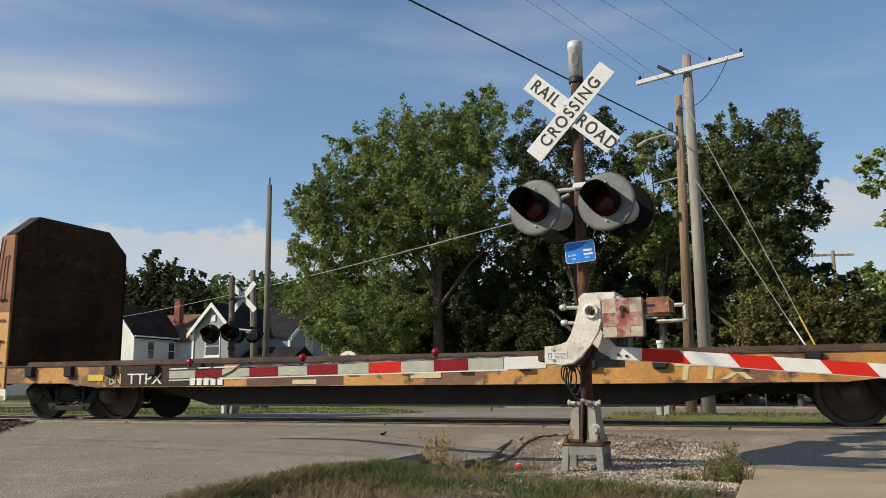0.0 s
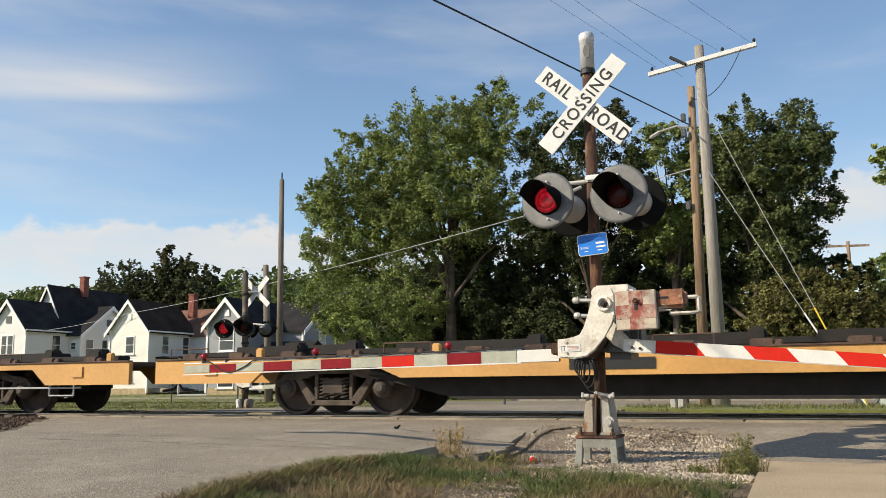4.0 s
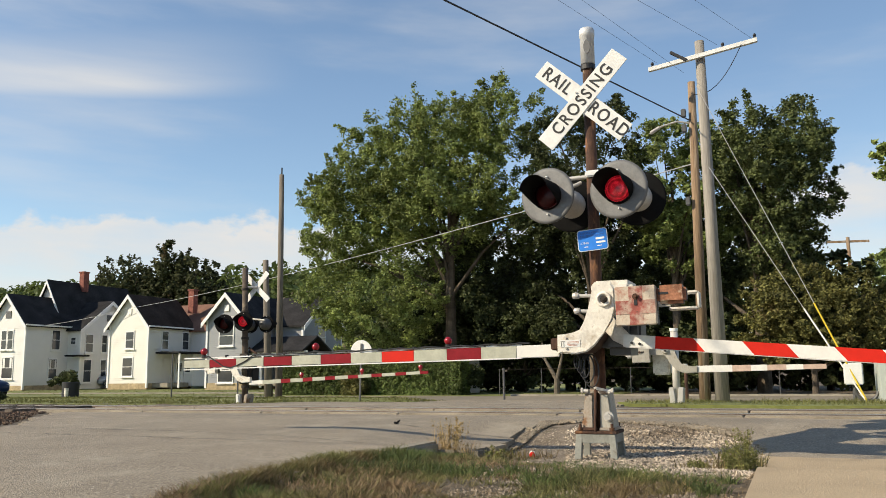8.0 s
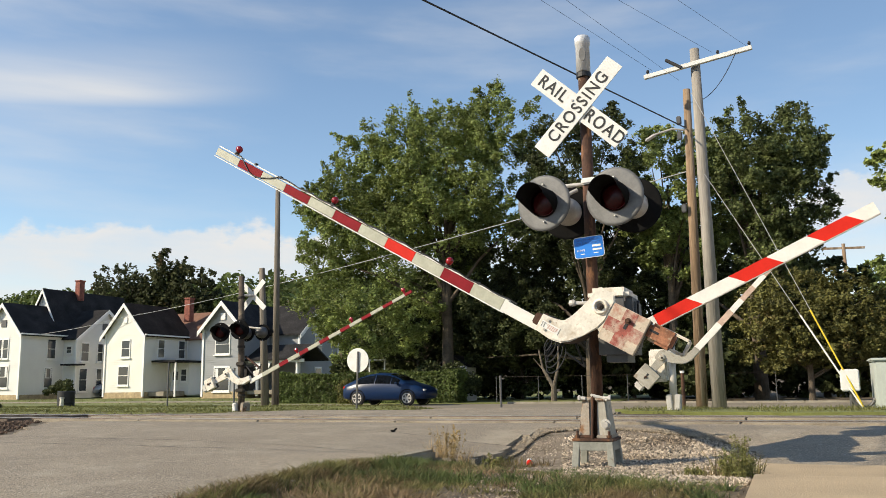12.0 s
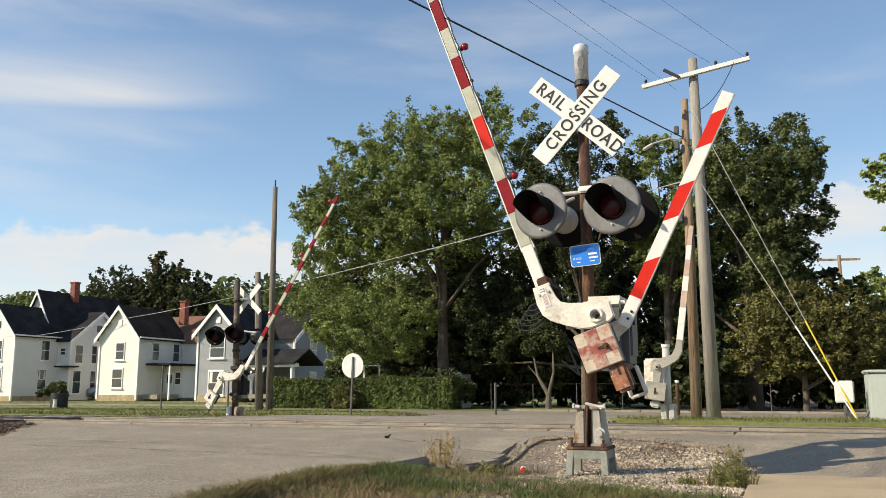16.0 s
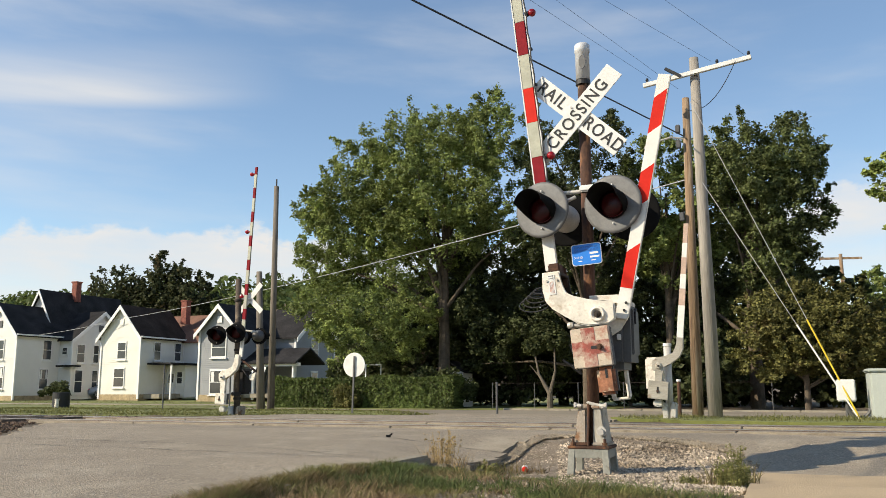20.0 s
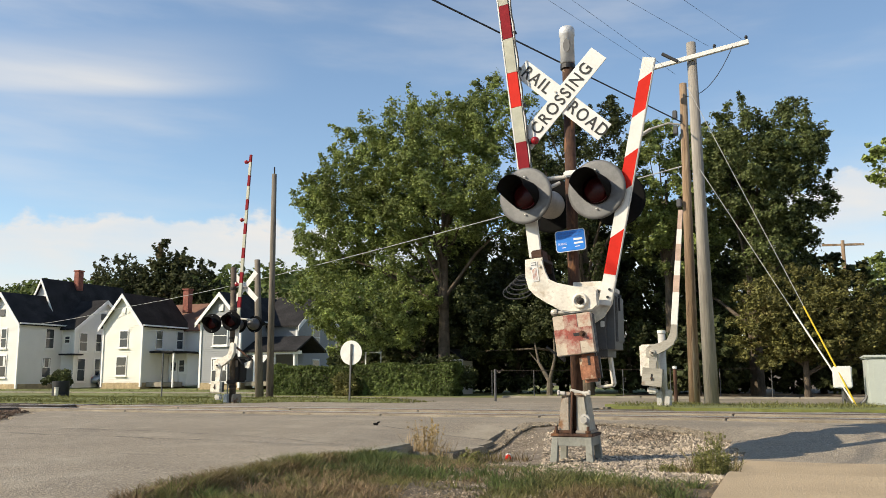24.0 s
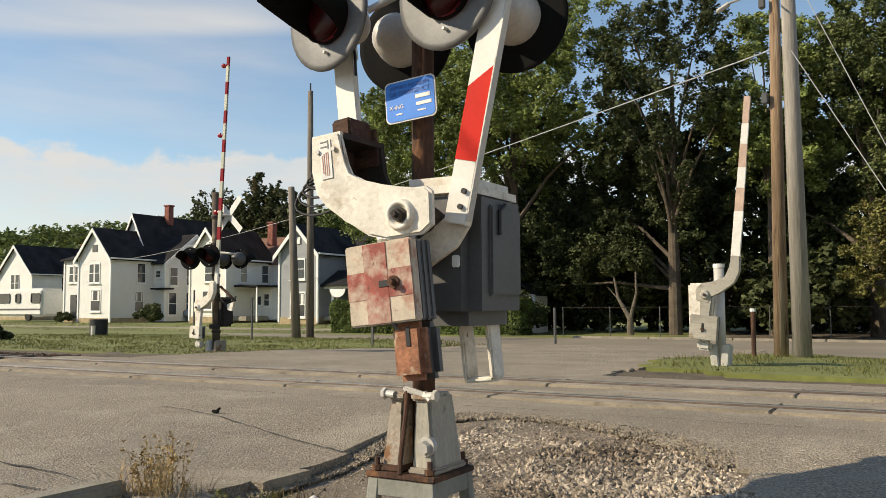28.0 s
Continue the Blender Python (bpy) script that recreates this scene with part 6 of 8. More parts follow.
def block(house, x0, x1, y0, y1, eave, peak, axis, wall, roof, siding=True, base=None, trim=True):
    """One gabled block of a house: walls with clapboards, roof and white barge boards."""
    b = B()
    if axis == "y":
        m = (x0 + x1) / 2
        sec = [(x0, 0), (x1, 0), (x1, eave), (m, peak), (x0, eave)]
        plate(b, sec, y0, y1)
    else:
        m = (y0 + y1) / 2
        sec = [(y0, 0), (y1, 0), (y1, eave), (m, peak), (y0, eave)]
        a = [b.verts.new((x0, q, z)) for q, z in sec]
        c = [b.verts.new((x1, q, z)) for q, z in sec]
        b.faces.new(a)
        b.faces.new(c[::-1])
        for i in range(5):
            j = (i + 1) % 5
            b.faces.new((a[i], c[i], c[j], a[j]))
    w = part("wall", b, wall, house)
    if siding:
        n = int(eave / 0.16)
        b = B()
        for i in range(3, n):
            z = i * 0.16
            box(b, ((x0 + x1) / 2, y0 - 0.008, z), (x1 - x0, 0.016, 0.012))
            box(b, (x1 + 0.008, (y0 + y1) / 2, z), (0.016, y1 - y0, 0.012))
        tagged(part("clapboard", b, wall, w), kind="stuff")
        for x, y in ((x0, y0), (x1, y0), (x1, y1)):
            part("corner_board", box(B(), (x, y, eave / 2), (0.16, 0.16, eave)), M_TRIM, w)
    if base:
        part("foundation", box(B(), ((x0 + x1) / 2, (y0 + y1) / 2, 0.12), (x1 - x0 + 0.08, y1 - y0 + 0.08, 0.5)), base, house)
    b = B()
    gable_roof(b, x0, x1, y0, y1, eave, peak, 0.32, axis)
    r = part("roof", b, roof, house)
    if trim:
        t = B()
        if axis == "y":
            gable_trim(t, x0, x1, y0 - 0.34, eave, peak)
        else:
            t2 = B()
            gable_trim(t2, y0, y1, 0, eave, peak)
            bmesh.ops.transform(t2, matrix=Matrix.Translation((x1 + 0.34, 0, 0)) @ Matrix.Rotation(radians(90), 4, "Z"), verts=t2.verts)
            part("barge_board", t2, M_TRIM, r)
        if axis == "y":
            part("barge_board", t, M_TRIM, r)
            part("gutter", box(B(), (x1 + 0.36, (y0 + y1) / 2, eave - 0.2), (0.1, y1 - y0 + 0.6, 0.12)), M_TRIM, r)
    return w


def gable_trim(b, x0, x1, y, eave, peak, over=0.36, h=0.26):
    m = (x0 + x1) / 2
    k = (peak - eave) / (m - x0) * over
    plate(b, [(x0 - over, eave - k - h), (m, peak - h), (m, peak + 0.1), (x0 - over, eave - k + 0.1)], y - 0.04, y + 0.02)
    plate(b, [(m, peak - h), (x1 + over, eave - k - h), (x1 + over, eave - k + 0.1), (m, peak + 0.1)], y - 0.04, y + 0.02)


def window(house, x, y, z, w, h, face="front", curtain=False):
    """A sash window with frame, rail and two panes; face front looks to -y, side to +x."""
    m = pose(x, y, z) if face == "front" else pose(x, y, z, 0, 0, 90)
    o = part("window", box(B(), (0, -0.03, 0), (w + 0.18, 0.06, h + 0.2), bev=0.01), M_TRIM, house, at=m)
    for s in (-1, 1):
        part("pane", box(B(), (0, -0.05 - 0.008 * (s < 0), s * h / 4), (w, 0.03, h / 2 - 0.05)), M_PANE, o)
    if curtain:
        for s in (-1, 1):
            part("curtain", box(B(), (s * w * 0.34, -0.069, -0.0), (w * 0.2, 0.004, h * 0.92)), M_SIDING, o)
    part("sill", box(B(), (0, -0.08, -h / 2 - 0.14), (w + 0.34, 0.16, 0.06)), M_TRIM, o)


def chimney(house, x, y, z, h):
    c = part("chimney", box(B(), (x, y, z + h / 2), (0.6, 0.6, h), bev=0.01), M_BRICK, house, "red brick chimney")
    part("chimney_cap", box(B(), (x, y, z + h), (0.74, 0.74, 0.14), bev=0.02), M_BRICK, c)


def white_house():
    h = thing("house", "white two-storey clapboard house with black roofs and a brick chimney", "house", pose(-60.3, 52.4, -0.25))
    block(h, -4.3, 0, 0, 7.0, 5.75, 8.2, "y", M_SIDING, M_SHINGLE, base=M_STONEF)
    block(h, -7.0, -4.3, 0.5, 7.0, 5.6, 6.6, "x", M_SIDING, M_SHINGLE, trim=False, base=M_STONEF)
    block(h, -4.7, -0.4, 4.5, 14.0, 5.9, 9.9, "y", M_SIDING, M_SHINGLE, siding=False)
    block(h, -4.0, 1.5, 4.6, 11.4, 5.4, 8.0, "x", M_SIDING, M_SHINGLE)
    chimney(h, -2.2, 8.2, 9.2, 1.9)
    for x, z in ((-2.5, 4.3), (-1.75, 4.3)):
        window(h, x, 0, z, 0.55, 1.6)
    window(h, -1.9, 0, 1.9, 1.2, 1.8, curtain=True)
    for x in (-6.0, -5.2):
        window(h, x, 0.5, 4.3, 0.5, 1.4)
    part("front_door", box(B(), (-5.6, 0.46, 1.4), (0.9, 0.08, 2.1), bev=0.02), M_PANE, h)
    for y, z in ((3.4, 4.35), (3.2, 1.8)):
        window(h, 0, y - 0.2, z, 0.8, 1.7, "side", z < 3)
    window(h, 1.5, 5.6, 4.1, 0.8, 1.6, "side")
    window(h, 1.5, 7.4, 4.1, 0.55, 1.6, "side")
    window(h, 1.5, 8.2, 4.1, 0.55, 1.6, "side")
    window(h, 1.5, 5.5, 1.6, 0.8, 2.0, "side")
    window(h, 1.5, 7.4, 1.6, 0.55, 2.0, "side")
    window(h, 1.5, 8.2, 1.6, 0.55, 2.0, "side")
    window(h, 0.7, 4.6, 4.3, 0.5, 0.6)
    part("attic_vent", box(B(), (1.53, 7.9, 6.5), (0.06, 0.6, 0.6)), M_GREYBOX, h)
    part("porch_roof", box(B(), (1.4, 4.4, 2.95), (1.6, 1.4, 0.14), bev=0.03), M_SHINGLE, h, "small dark porch roof")
    part("attic_vent", box(B(), (-2.15, -0.03, 6.5), (0.6, 0.06, 0.6)), M_GREYBOX, h)


def cream_house():
    h = thing("house", "cream two-storey house with dark roof and brown rear wing", "house", pose(-49.2, 55.0, -0.15))
    block(h, -4.2, 0, 0, 5.5, 5.3, 7.75, "y", M_SIDING2, M_SHINGLE4, base=M_STONEF)
    block(h, -3.6, 2.2, 5.4, 10.5, 5.1, 7.4, "x", M_SIDING, M_SHINGLE2)
    chimney(h, -0.6, 6.2, 6.6, 2.1)
    window(h, -1.95, 0, 4.0, 0.8, 1.35)
    window(h, -2.1, 0, 1.75, 1.0, 1.5)
    part("attic_vent", box(B(), (-2.1, -0.03, 6.4), (0.4, 0.06, 0.5)), M_TRIM, h)
    window(h, 0, 2.0, 4.0, 0.7, 1.5, "side")
    window(h, 0, 4.6, 4.0, 0.7, 1.5, "side")
    window(h, 2.2, 7.3, 4.0, 0.7, 1.5, "side")
    window(h, 2.2, 6.6, 1.6, 0.6, 1.4, "side")
    part("porch_roof", box(B(), (1.2, 3.2, 2.9), (2.7, 4.6, 0.16), bev=0.03), M_SHINGLE, h, "porch roof on thin posts")
    part("porch_wall", box(B(), (1.0, 4.4, 1.45), (2.0, 2.2, 2.75), bev=0.02), M_SIDING, h, "white clapboard porch room")
    window(h, 1.5, 3.3, 1.75, 0.5, 1.0)
    part("porch_post", box(B(), (2.4, 1.1, 1.4), (0.12, 0.12, 2.9)), M_TRIM, h)
    part("side_door", box(B(), (0.62, 3.27, 1.25), (0.85, 0.08, 2.1), bev=0.02), M_TRIM, h, "white panelled door")
    part("door_pane", box(B(), (0.62, 3.225, 1.7), (0.5, 0.02, 0.7)), M_PANE, h)
    part("porch_step", box(B(), (0.8, 1.9, 0.2), (1.8, 2.6, 0.4), bev=0.04), M_KERB, h)
    part("downspout", cyl(B(), (0.1, 5.3, 0.1), (0.1, 5.3, 5.1), 0.05, n=8), M_TRIM, h)


def grey_house():
    h = thing("house", "grey gabled house with white trim and a columned porch", "house", pose(-36.9, 52.0, -0.15))
    block(h, -3.85, -0.25, 0, 7.5, 5.17, 7.08, "y", M_SIDING3, M_SHINGLE, base=M_STONEF)
    block(h, -1.0, 2.4, 3.6, 9.5, 4.85, 7.1, "x", M_SIDING3, M_SHINGLE)
    window(h, -2.05, 0, 3.9, 1.2, 1.4)
    window(h, -2.05, 0, 1.3, 1.3, 1.7, curtain=True)
    part("attic_window", box(B(), (-2.05, -0.04, 6.0), (0.42, 0.08, 0.5)), M_TRIM, h)
    b = B()
    gable_roof(b, 0, 4.2, 0.6, 4.2, 2.75, 3.7, 0.3, "x")
    part("porch_roof", b, M_SHINGLE, h)
    part("porch_beam", box(B(), (2.3, 0.6, 2.55), (4.8, 0.16, 0.24)), M_TRIM, h)
    for x in (0.6, 2.3, 4.1):
        part("porch_column", cyl(B(), (x, 0.7, 0), (x, 0.7, 2.5), 0.12, n=12), M_TRIM, h)
    part("porch_floor", box(B(), (2.3, 2.0, 0.3), (4.8, 3.0, 0.3)), M_KERB, h)
    b = B()
    for i in range(9):
        a0, a1 = radians(180 + i * 20), radians(200 + i * 20)
        plate(b, [(1.2, 2.4), (1.2 + 0.7 * math.cos(a0), 2.4 + 0.6 * math.sin(a0)), (1.2 + 0.7 * math.cos(a1), 2.4 + 0.6 * math.sin(a1))], 0.44, 0.47)
    part("bunting", b, M_TRIM, h, "half-round pale bunting")
    window(h, 2.4, 6.4, 3.9, 0.9, 1.6, "side")
    window(h, 2.4, 6.4, 1.3, 0.9, 1.6, "side")


def far_house():
    h = thing("house", "small white gabled house with dark roof far along the street", "house", pose(-83.0, 60.0, -0.1))
    block(h, -6, 0, 0, 9, 5.0, 8.0, "y", M_SIDING, M_SHINGLE, siding=False, base=M_STONEF)
    for x in (-3.4, -2.6):
        window(h, x, 0, 3.9, 0.6, 1.8)
    window(h, 0, 4.0, 3.7, 0.9, 1.6, "side")
    chimney(h, -0.8, 7.0, 6.6, 1.8)


white_house()
cream_house()
grey_house()
far_house()


def camper():
    t = thing("motorhome", "long white motorhome parked beside the house", "motorhome", pose(-74.5, 53.5, -0.2))
    part("body", box(B(), (0, 0, 1.75), (9.5, 2.4, 2.6), bev=0.2), M_CLEANWHITE, t)
    for x, w in ((-3.4, 1.4), (-1.0, 1.9), (1.2, 0.8), (3.9, 1.4)):
        part("window", box(B(), (x, -1.21, 2.15), (w, 0.04, 0.9), bev=0.1), M_PANE, t)
    part("stripe", box(B(), (0, -1.21, 1.1), (9.2, 0.02, 0.16)), M_GREYBOX, t)
    for x in (-3, 2.6):
        b = lathe(B(), [(0, -0.1), (0.42, -0.1), (0.45, 0), (0.42, 0.15), (0, 0.15)], 20, Matrix.Translation((x, -1.05, 0.45)))
        part("wheel", b, M_TYRE, t)


camper()


# ---- cars ----
def car(name, at, paint, label, length=4.3):
    """A rounded hatchback lofted from cross-sections along its length."""
    t = thing(name, label, "car", at)
    k = length / 4.3
    # along, underside, shoulder, crest, half width, half width at the crest
    rows = [(-2.15, 0.42, 0.62, 0.74, 0.62, 0.52), (-2.08, 0.3, 0.7, 0.9, 0.76, 0.62), (-1.85, 0.26, 0.78, 0.99, 0.82, 0.6), (-1.45, 0.24, 0.86, 1.16, 0.84, 0.58), (-0.95, 0.22, 0.88, 1.31, 0.85, 0.57), (-0.35, 0.22, 0.88, 1.39, 0.85, 0.56), (0.2, 0.22, 0.87, 1.37, 0.85, 0.56), (0.65, 0.22, 0.86, 1.24, 0.85, 0.58), (1.05, 0.23, 0.85, 1.03, 0.85, 0.64), (1.35, 0.24, 0.82, 0.93, 0.84, 0.7), (1.75, 0.25, 0.74, 0.85, 0.81, 0.68), (2.03, 0.28, 0.64, 0.75, 0.73, 0.6), (2.15, 0.38, 0.54, 0.62, 0.6, 0.5)]
    b = B()
    rings = []
    for x, z0, zs, zc, w, wc in rows:
        half = [(w * 0.86, z0), (w * 0.97, z0 + 0.08), (w, (z0 + zs) / 2), (w * 0.98, zs), (wc + (w - wc) * 0.45, zs + (zc - zs) * 0.55), (wc, zc - 0.05 * (zc - zs + 0.4)), (wc * 0.6, zc)]
        rings.append([b.verts.new((x * k, y, z)) for y, z in half] + [b.verts.new((x * k, -y, z)) for y, z in half[::-1]])
    m = len(rings[0])
    for p, q in zip(rings, rings[1:]):
        for i in range(m):
            b.faces.new((p[i], p[(i + 1) % m], q[(i + 1) % m], q[i]))
    b.faces.new(rings[0])
    b.faces.new(rings[-1][::-1])
    bmesh.ops.recalc_face_normals(b, faces=b.faces)
    body = part("body", b, paint, t, smooth=True)

    def skin(x, f):
        """A point on the glasshouse side at a height share f."""
        for p, q in zip(rows, rows[1:]):
            if p[0] <= x <= q[0]:
                u = (x - p[0]) / (q[0] - p[0])
                z0, zs, zc, w, wc = (p[i] + (q[i] - p[i]) * u for i in range(1, 6))
                y = w * 0.98 + (wc + (w - wc) * 0.45 - w * 0.98) * f / 0.55 if f < 0.55 else wc + (w - wc) * 0.45 * (1 - (f - 0.55) / 0.45)
                return Vector((x * k, y, zs + (zc - zs) * f))

    for s in (-1, 1):
        for x0, x1 in ((-1.3, -0.42), (-0.36, 0.42), (0.46, 0.86)):
            b = B()
            cols = []
            for i in range(5):
                x = x0 + (x1 - x0) * i / 4
                cols.append([b.verts.new((v.x, (v.y + 0.012) * s, v.z)) for v in (skin(x, f) for f in (0.1, 0.45, 0.8))])
            for p, q in zip(cols, cols[1:]):
                for i in range(2):
                    b.faces.new((p[i], q[i], q[i + 1], p[i + 1]))
            bmesh.ops.solidify(b, geom=b.faces[:], thickness=0.006)
            part("side_window", b, M_CARGLASS, t)
        for x in (-1.28, 1.3):
            b = lathe(B(), [(0, -0.09), (0.2, -0.1), (0.29, -0.08), (0.31, -0.03), (0.31, 0.05), (0.29, 0.09), (0, 0.09)], 28, Matrix.Translation((x * k, s * 0.77, 0.31)))
            w = part("wheel", b, M_TYRE, t)
            b = B()
            for i in range(6):
                box(b, (0.1 * math.cos(i * math.pi / 3), s * 0.105, 0.1 * math.sin(i * math.pi / 3)), (0.19, 0.012, 0.05), Matrix.Rotation(-i * math.pi / 3, 4, "Y"))
            lathe(b, [(0.185, -0.008), (0.215, -0.008), (0.215, 0.008), (0.185, 0.008), (0.185, -0.008)], 24, Matrix.Translation((0, s * 0.1, 0)))
            part("rim", b, M_SILVER, w, "", pose(x * k, s * 0.77, 0.31))
            part("wheel_arch", lathe(B(), [(0.33, -0.01), (0.37, -0.01), (0.37, 0.01), (0.33, 0.01), (0.33, -0.01)], 28, Matrix.Translation((x * k, s * 0.842, 0.32))), M_BLACKBACK, body)
        part("tail_light", box(B(), (-2.05 * k, s * 0.62, 0.76), (0.12, 0.22, 0.14), bev=0.03), M_REDREF, t)
        part("headlight", box(B(), (2.02 * k, s * 0.56, 0.63), (0.16, 0.28, 0.11), bev=0.03), M_CLEANWHITE, t)
        part("door_mirror", box(B(), (0.78 * k, s * 0.92, 0.94), (0.12, 0.16, 0.1), bev=0.03), paint, t)
    for name, x0, x1 in (("windscreen", 0.3, 1.02), ("rear_window", -1.75, -1.05)):
        b = B()
        cols = []
        for i in range(4):
            x = x0 + (x1 - x0) * i / 3
            v = skin(x, 0.93)
            cols.append([b.verts.new((v.x, y, v.z + h)) for y, h in ((-v.y * 0.95, 0.012), (-v.y * 0.5, 0.038), (v.y * 0.5, 0.038), (v.y * 0.95, 0.012))])
        for p, q in zip(cols, cols[1:]):
            for i in range(3):
                b.faces.new((p[i], q[i], q[i + 1], p[i + 1]))
        bmesh.ops.solidify(b, geom=b.faces[:], thickness=-0.006)
        part(name, b, M_CARGLASS, t)
    part("bumper", box(B(), (2.06 * k, 0, 0.42), (0.16, 1.3, 0.16), bev=0.05), paint, t)
    return t


BLUE = car("car", pose(-30, 33.0, -0.28), M_CARBLUE, "dark blue hatchback driving along the street", 3.95)
car("car", pose(-57.5, 61.0, -0.15, 0, 0, 40), mat("silver_paint", (0.3, 0.32, 0.34), 0.3, 0.4, var=0.05), "silver car parked between two houses")


# ---- street furniture ----
def round_sign():
    t = thing("road_sign", "round white sign back on a leaning steel post", "sign", pose(-11.95, 23.3, -0.2))
    part("post", box(B(), (0.02, -0.065, 0.9), (0.05, 0.04, 1.9), Matrix.Rotation(radians(1.5), 4, "Y")), M_GREYBOX, t)
    part("disc", lathe(B(), [(0, -0.008), (0.38, -0.008), (0.38, 0.008), (0, 0.008)], 40, Matrix.Translation((0.02, -0.03, 1.58))), M_CLEANWHITE, t, "plain white disc", smooth=False)


round_sign()


def bin_can():
    t = thing("litter_bin", "black litter barrel with a pale post on the grass", "litter bin", pose(-27.25, 26.0, land(-27.25, 26.0)))
    part("barrel", lathe(B(), [(0, 0), (0.32, 0), (0.34, 0.1), (0.33, 0.3), (0.345, 0.32), (0.33, 0.34), (0.34, 0.78), (0.31, 0.8), (0, 0.78)], 24, pose(0.35, 0, 0, 90)), M_BLACK, t)
    part("post", cyl(B(), (0.55, -0.4, 0), (0.55, -0.4, 0.5), 0.08, n=12), M_WHITE, t)
    part("post_cap", cyl(B(), (0.55, -0.4, 0.5), (0.55, -0.4, 0.55), 0.095, n=12), M_SILVER, t)


bin_can()


def cabinet():
    t = thing("utility_cabinet", "pale green metal utility cabinet by the track", "utility cabinet", pose(3.35, 21.7, -0.2) @ Matrix.Diagonal((1.25, 1.25, 1.25, 1)))
    part("body", box(B(), (0, 0, 0.48), (1.6, 0.9, 0.96), bev=0.03), M_BOX, t)
    part("lid", box(B(), (0, 0, 0.98), (1.68, 0.98, 0.06), bev=0.02), M_BOX, t)
    part("door", box(B(), (-0.35, -0.46, 0.46), (0.7, 0.02, 0.8), bev=0.005), M_BOX, t)
    part("door_handle", box(B(), (-0.1, -0.48, 0.5), (0.03, 0.03, 0.14), bev=0.006), M_GREYBOX, t)
    m = thing("meter_box", "small white meter box on a post", "meter box", pose(1.86, 21.5, -0.2) @ Matrix.Diagonal((1.25, 1.25, 1.25, 1)))
    part("box_body", box(B(), (0, 0, 0.62), (0.32, 0.2, 0.4), bev=0.02), M_CLEANWHITE, m)
    part("post", cyl(B(), (0.0, 0.05, 0), (0.0, 0.05, 0.45), 0.03, n=8), M_GREYBOX, m)
    b = B()
    q = None
    for i in range(10):
        a = radians(180 + i * 18)
        p = Vector((0.2 + 0.2 * math.cos(a), 0, 0.38 + 0.26 * math.sin(a)))
        if q:
            cyl(b, q, p, 0.03, n=8)
        q = p
    part("conduit", b, M_GREYBOX, m)


cabinet()
for x, y, hgt, m, lab in ((-1.93, 21.95, 0.95, M_RUSTPIPE, "rusty marker post with a white cap"), (-17.5, 24.5, 1.5, M_GREYBOX, "thin dark post on the verge"), (-21.7, 26.0, 1.85, M_GREYBOX, "thin dark sign post on the verge"), (-9.5, 30.0, 1.2, M_GREYBOX, "thin dark post on the verge")):
    t = thing("marker_post", lab, "post", pose(x, y, land(x, y)))
    part("post", cyl(B(), (0, 0, 0), (0, 0, hgt), 0.045 if hgt < 1.3 else 0.03, n=10), m, t)
    if hgt < 1.16:
        part("cap", cyl(B(), (0, 0, hgt), (0, 0, hgt + 0.06), 0.055, n=10), M_CLEANWHITE, t)

# kerb along the near road edge
for i in range(9):
    y = 7.92 - i * 1.5
    k = part("kerb_stone", box(B(), (-2.83, y - 0.75, 0), (0.17, 1.485, 0.24), bev=0.025), M_KERB)
    k.location.z = land(-3.2, y - 0.75) - 0.078
    tagged(k, "worn concrete kerb length", "kerb", "kerb of the road", "structure")
for i in range(20):
    tagged(part("kerb_stone", box(B(), (-9.5 + i * 3, 35.3, -0.32), (2.98, 0.18, 0.2), bev=0.02), M_KERB), "pale concrete kerb length", "kerb", "kerb of the street", "structure")
tagged(part("footway", box(B(), (-48, 40.5, -0.27), (60, 1.3, 0.06)), M_KERB), kind="structure")
tagged(part("footway", box(B(), (-14.6, 26.2, -0.22), (5.0, 0.9, 0.06), Matrix.Rotation(radians(8), 4, "Z")), M_KERB), kind="structure")

d = thing("debris", "small dark clod lying on the asphalt", "debris", pose(-4.27, 10.04, road_z(-4.27, 10.04)))
b = B()
bmesh.ops.create_icosphere(b, subdivisions=2, radius=0.03)
for v in b.verts:
    v.co = Vector((v.co.x * 1.3, v.co.y * 0.8, v.co.z * 0.55 + 0.015)) * (1 + 0.5 * noise.noise(v.co * 30))
box(b, (0.04, 0, 0.035), (0.05, 0.02, 0.02), Matrix.Rotation(radians(-30), 4, "Y"), bev=0.006)
part("clod", b, M_BLACKBACK, d)


def arbor():
    t = thing("garden_arbor", "slim white garden arch above the hedge", "arbor", pose(-19.8, 40.0, -0.3))
    for x in (-0.45, 0.45):
        part("post", box(B(), (x, 0, 1.1), (0.06, 0.06, 2.2)), M_TRIM, t)
    part("beam", box(B(), (0, 0, 2.2), (1.0, 0.08, 0.07)), M_TRIM, t)
    for x in (-0.15, 0, 0.15):
        part("slat", box(B(), (x, 0, 1.0), (0.05, 0.03, 1.1)), M_TRIM, t)
    g = thing("garden_shed", "white shed half hidden by leaves", "shed", pose(-15.6, 41.0, -0.3))
    part("wall", box(B(), (0, 0, 0.9), (1.6, 1.4, 1.8)), M_SIDING, g)
    part("window", box(B(), (0.3, -0.71, 1.1), (0.4, 0.04, 0.6)), M_PANE, g)
    r = B()
    gable_roof(r, -0.8, 0.8, -0.7, 0.7, 1.8, 2.3, 0.15, "y", 0.06)
    part("roof", r, M_SHINGLE, g)


arbor()


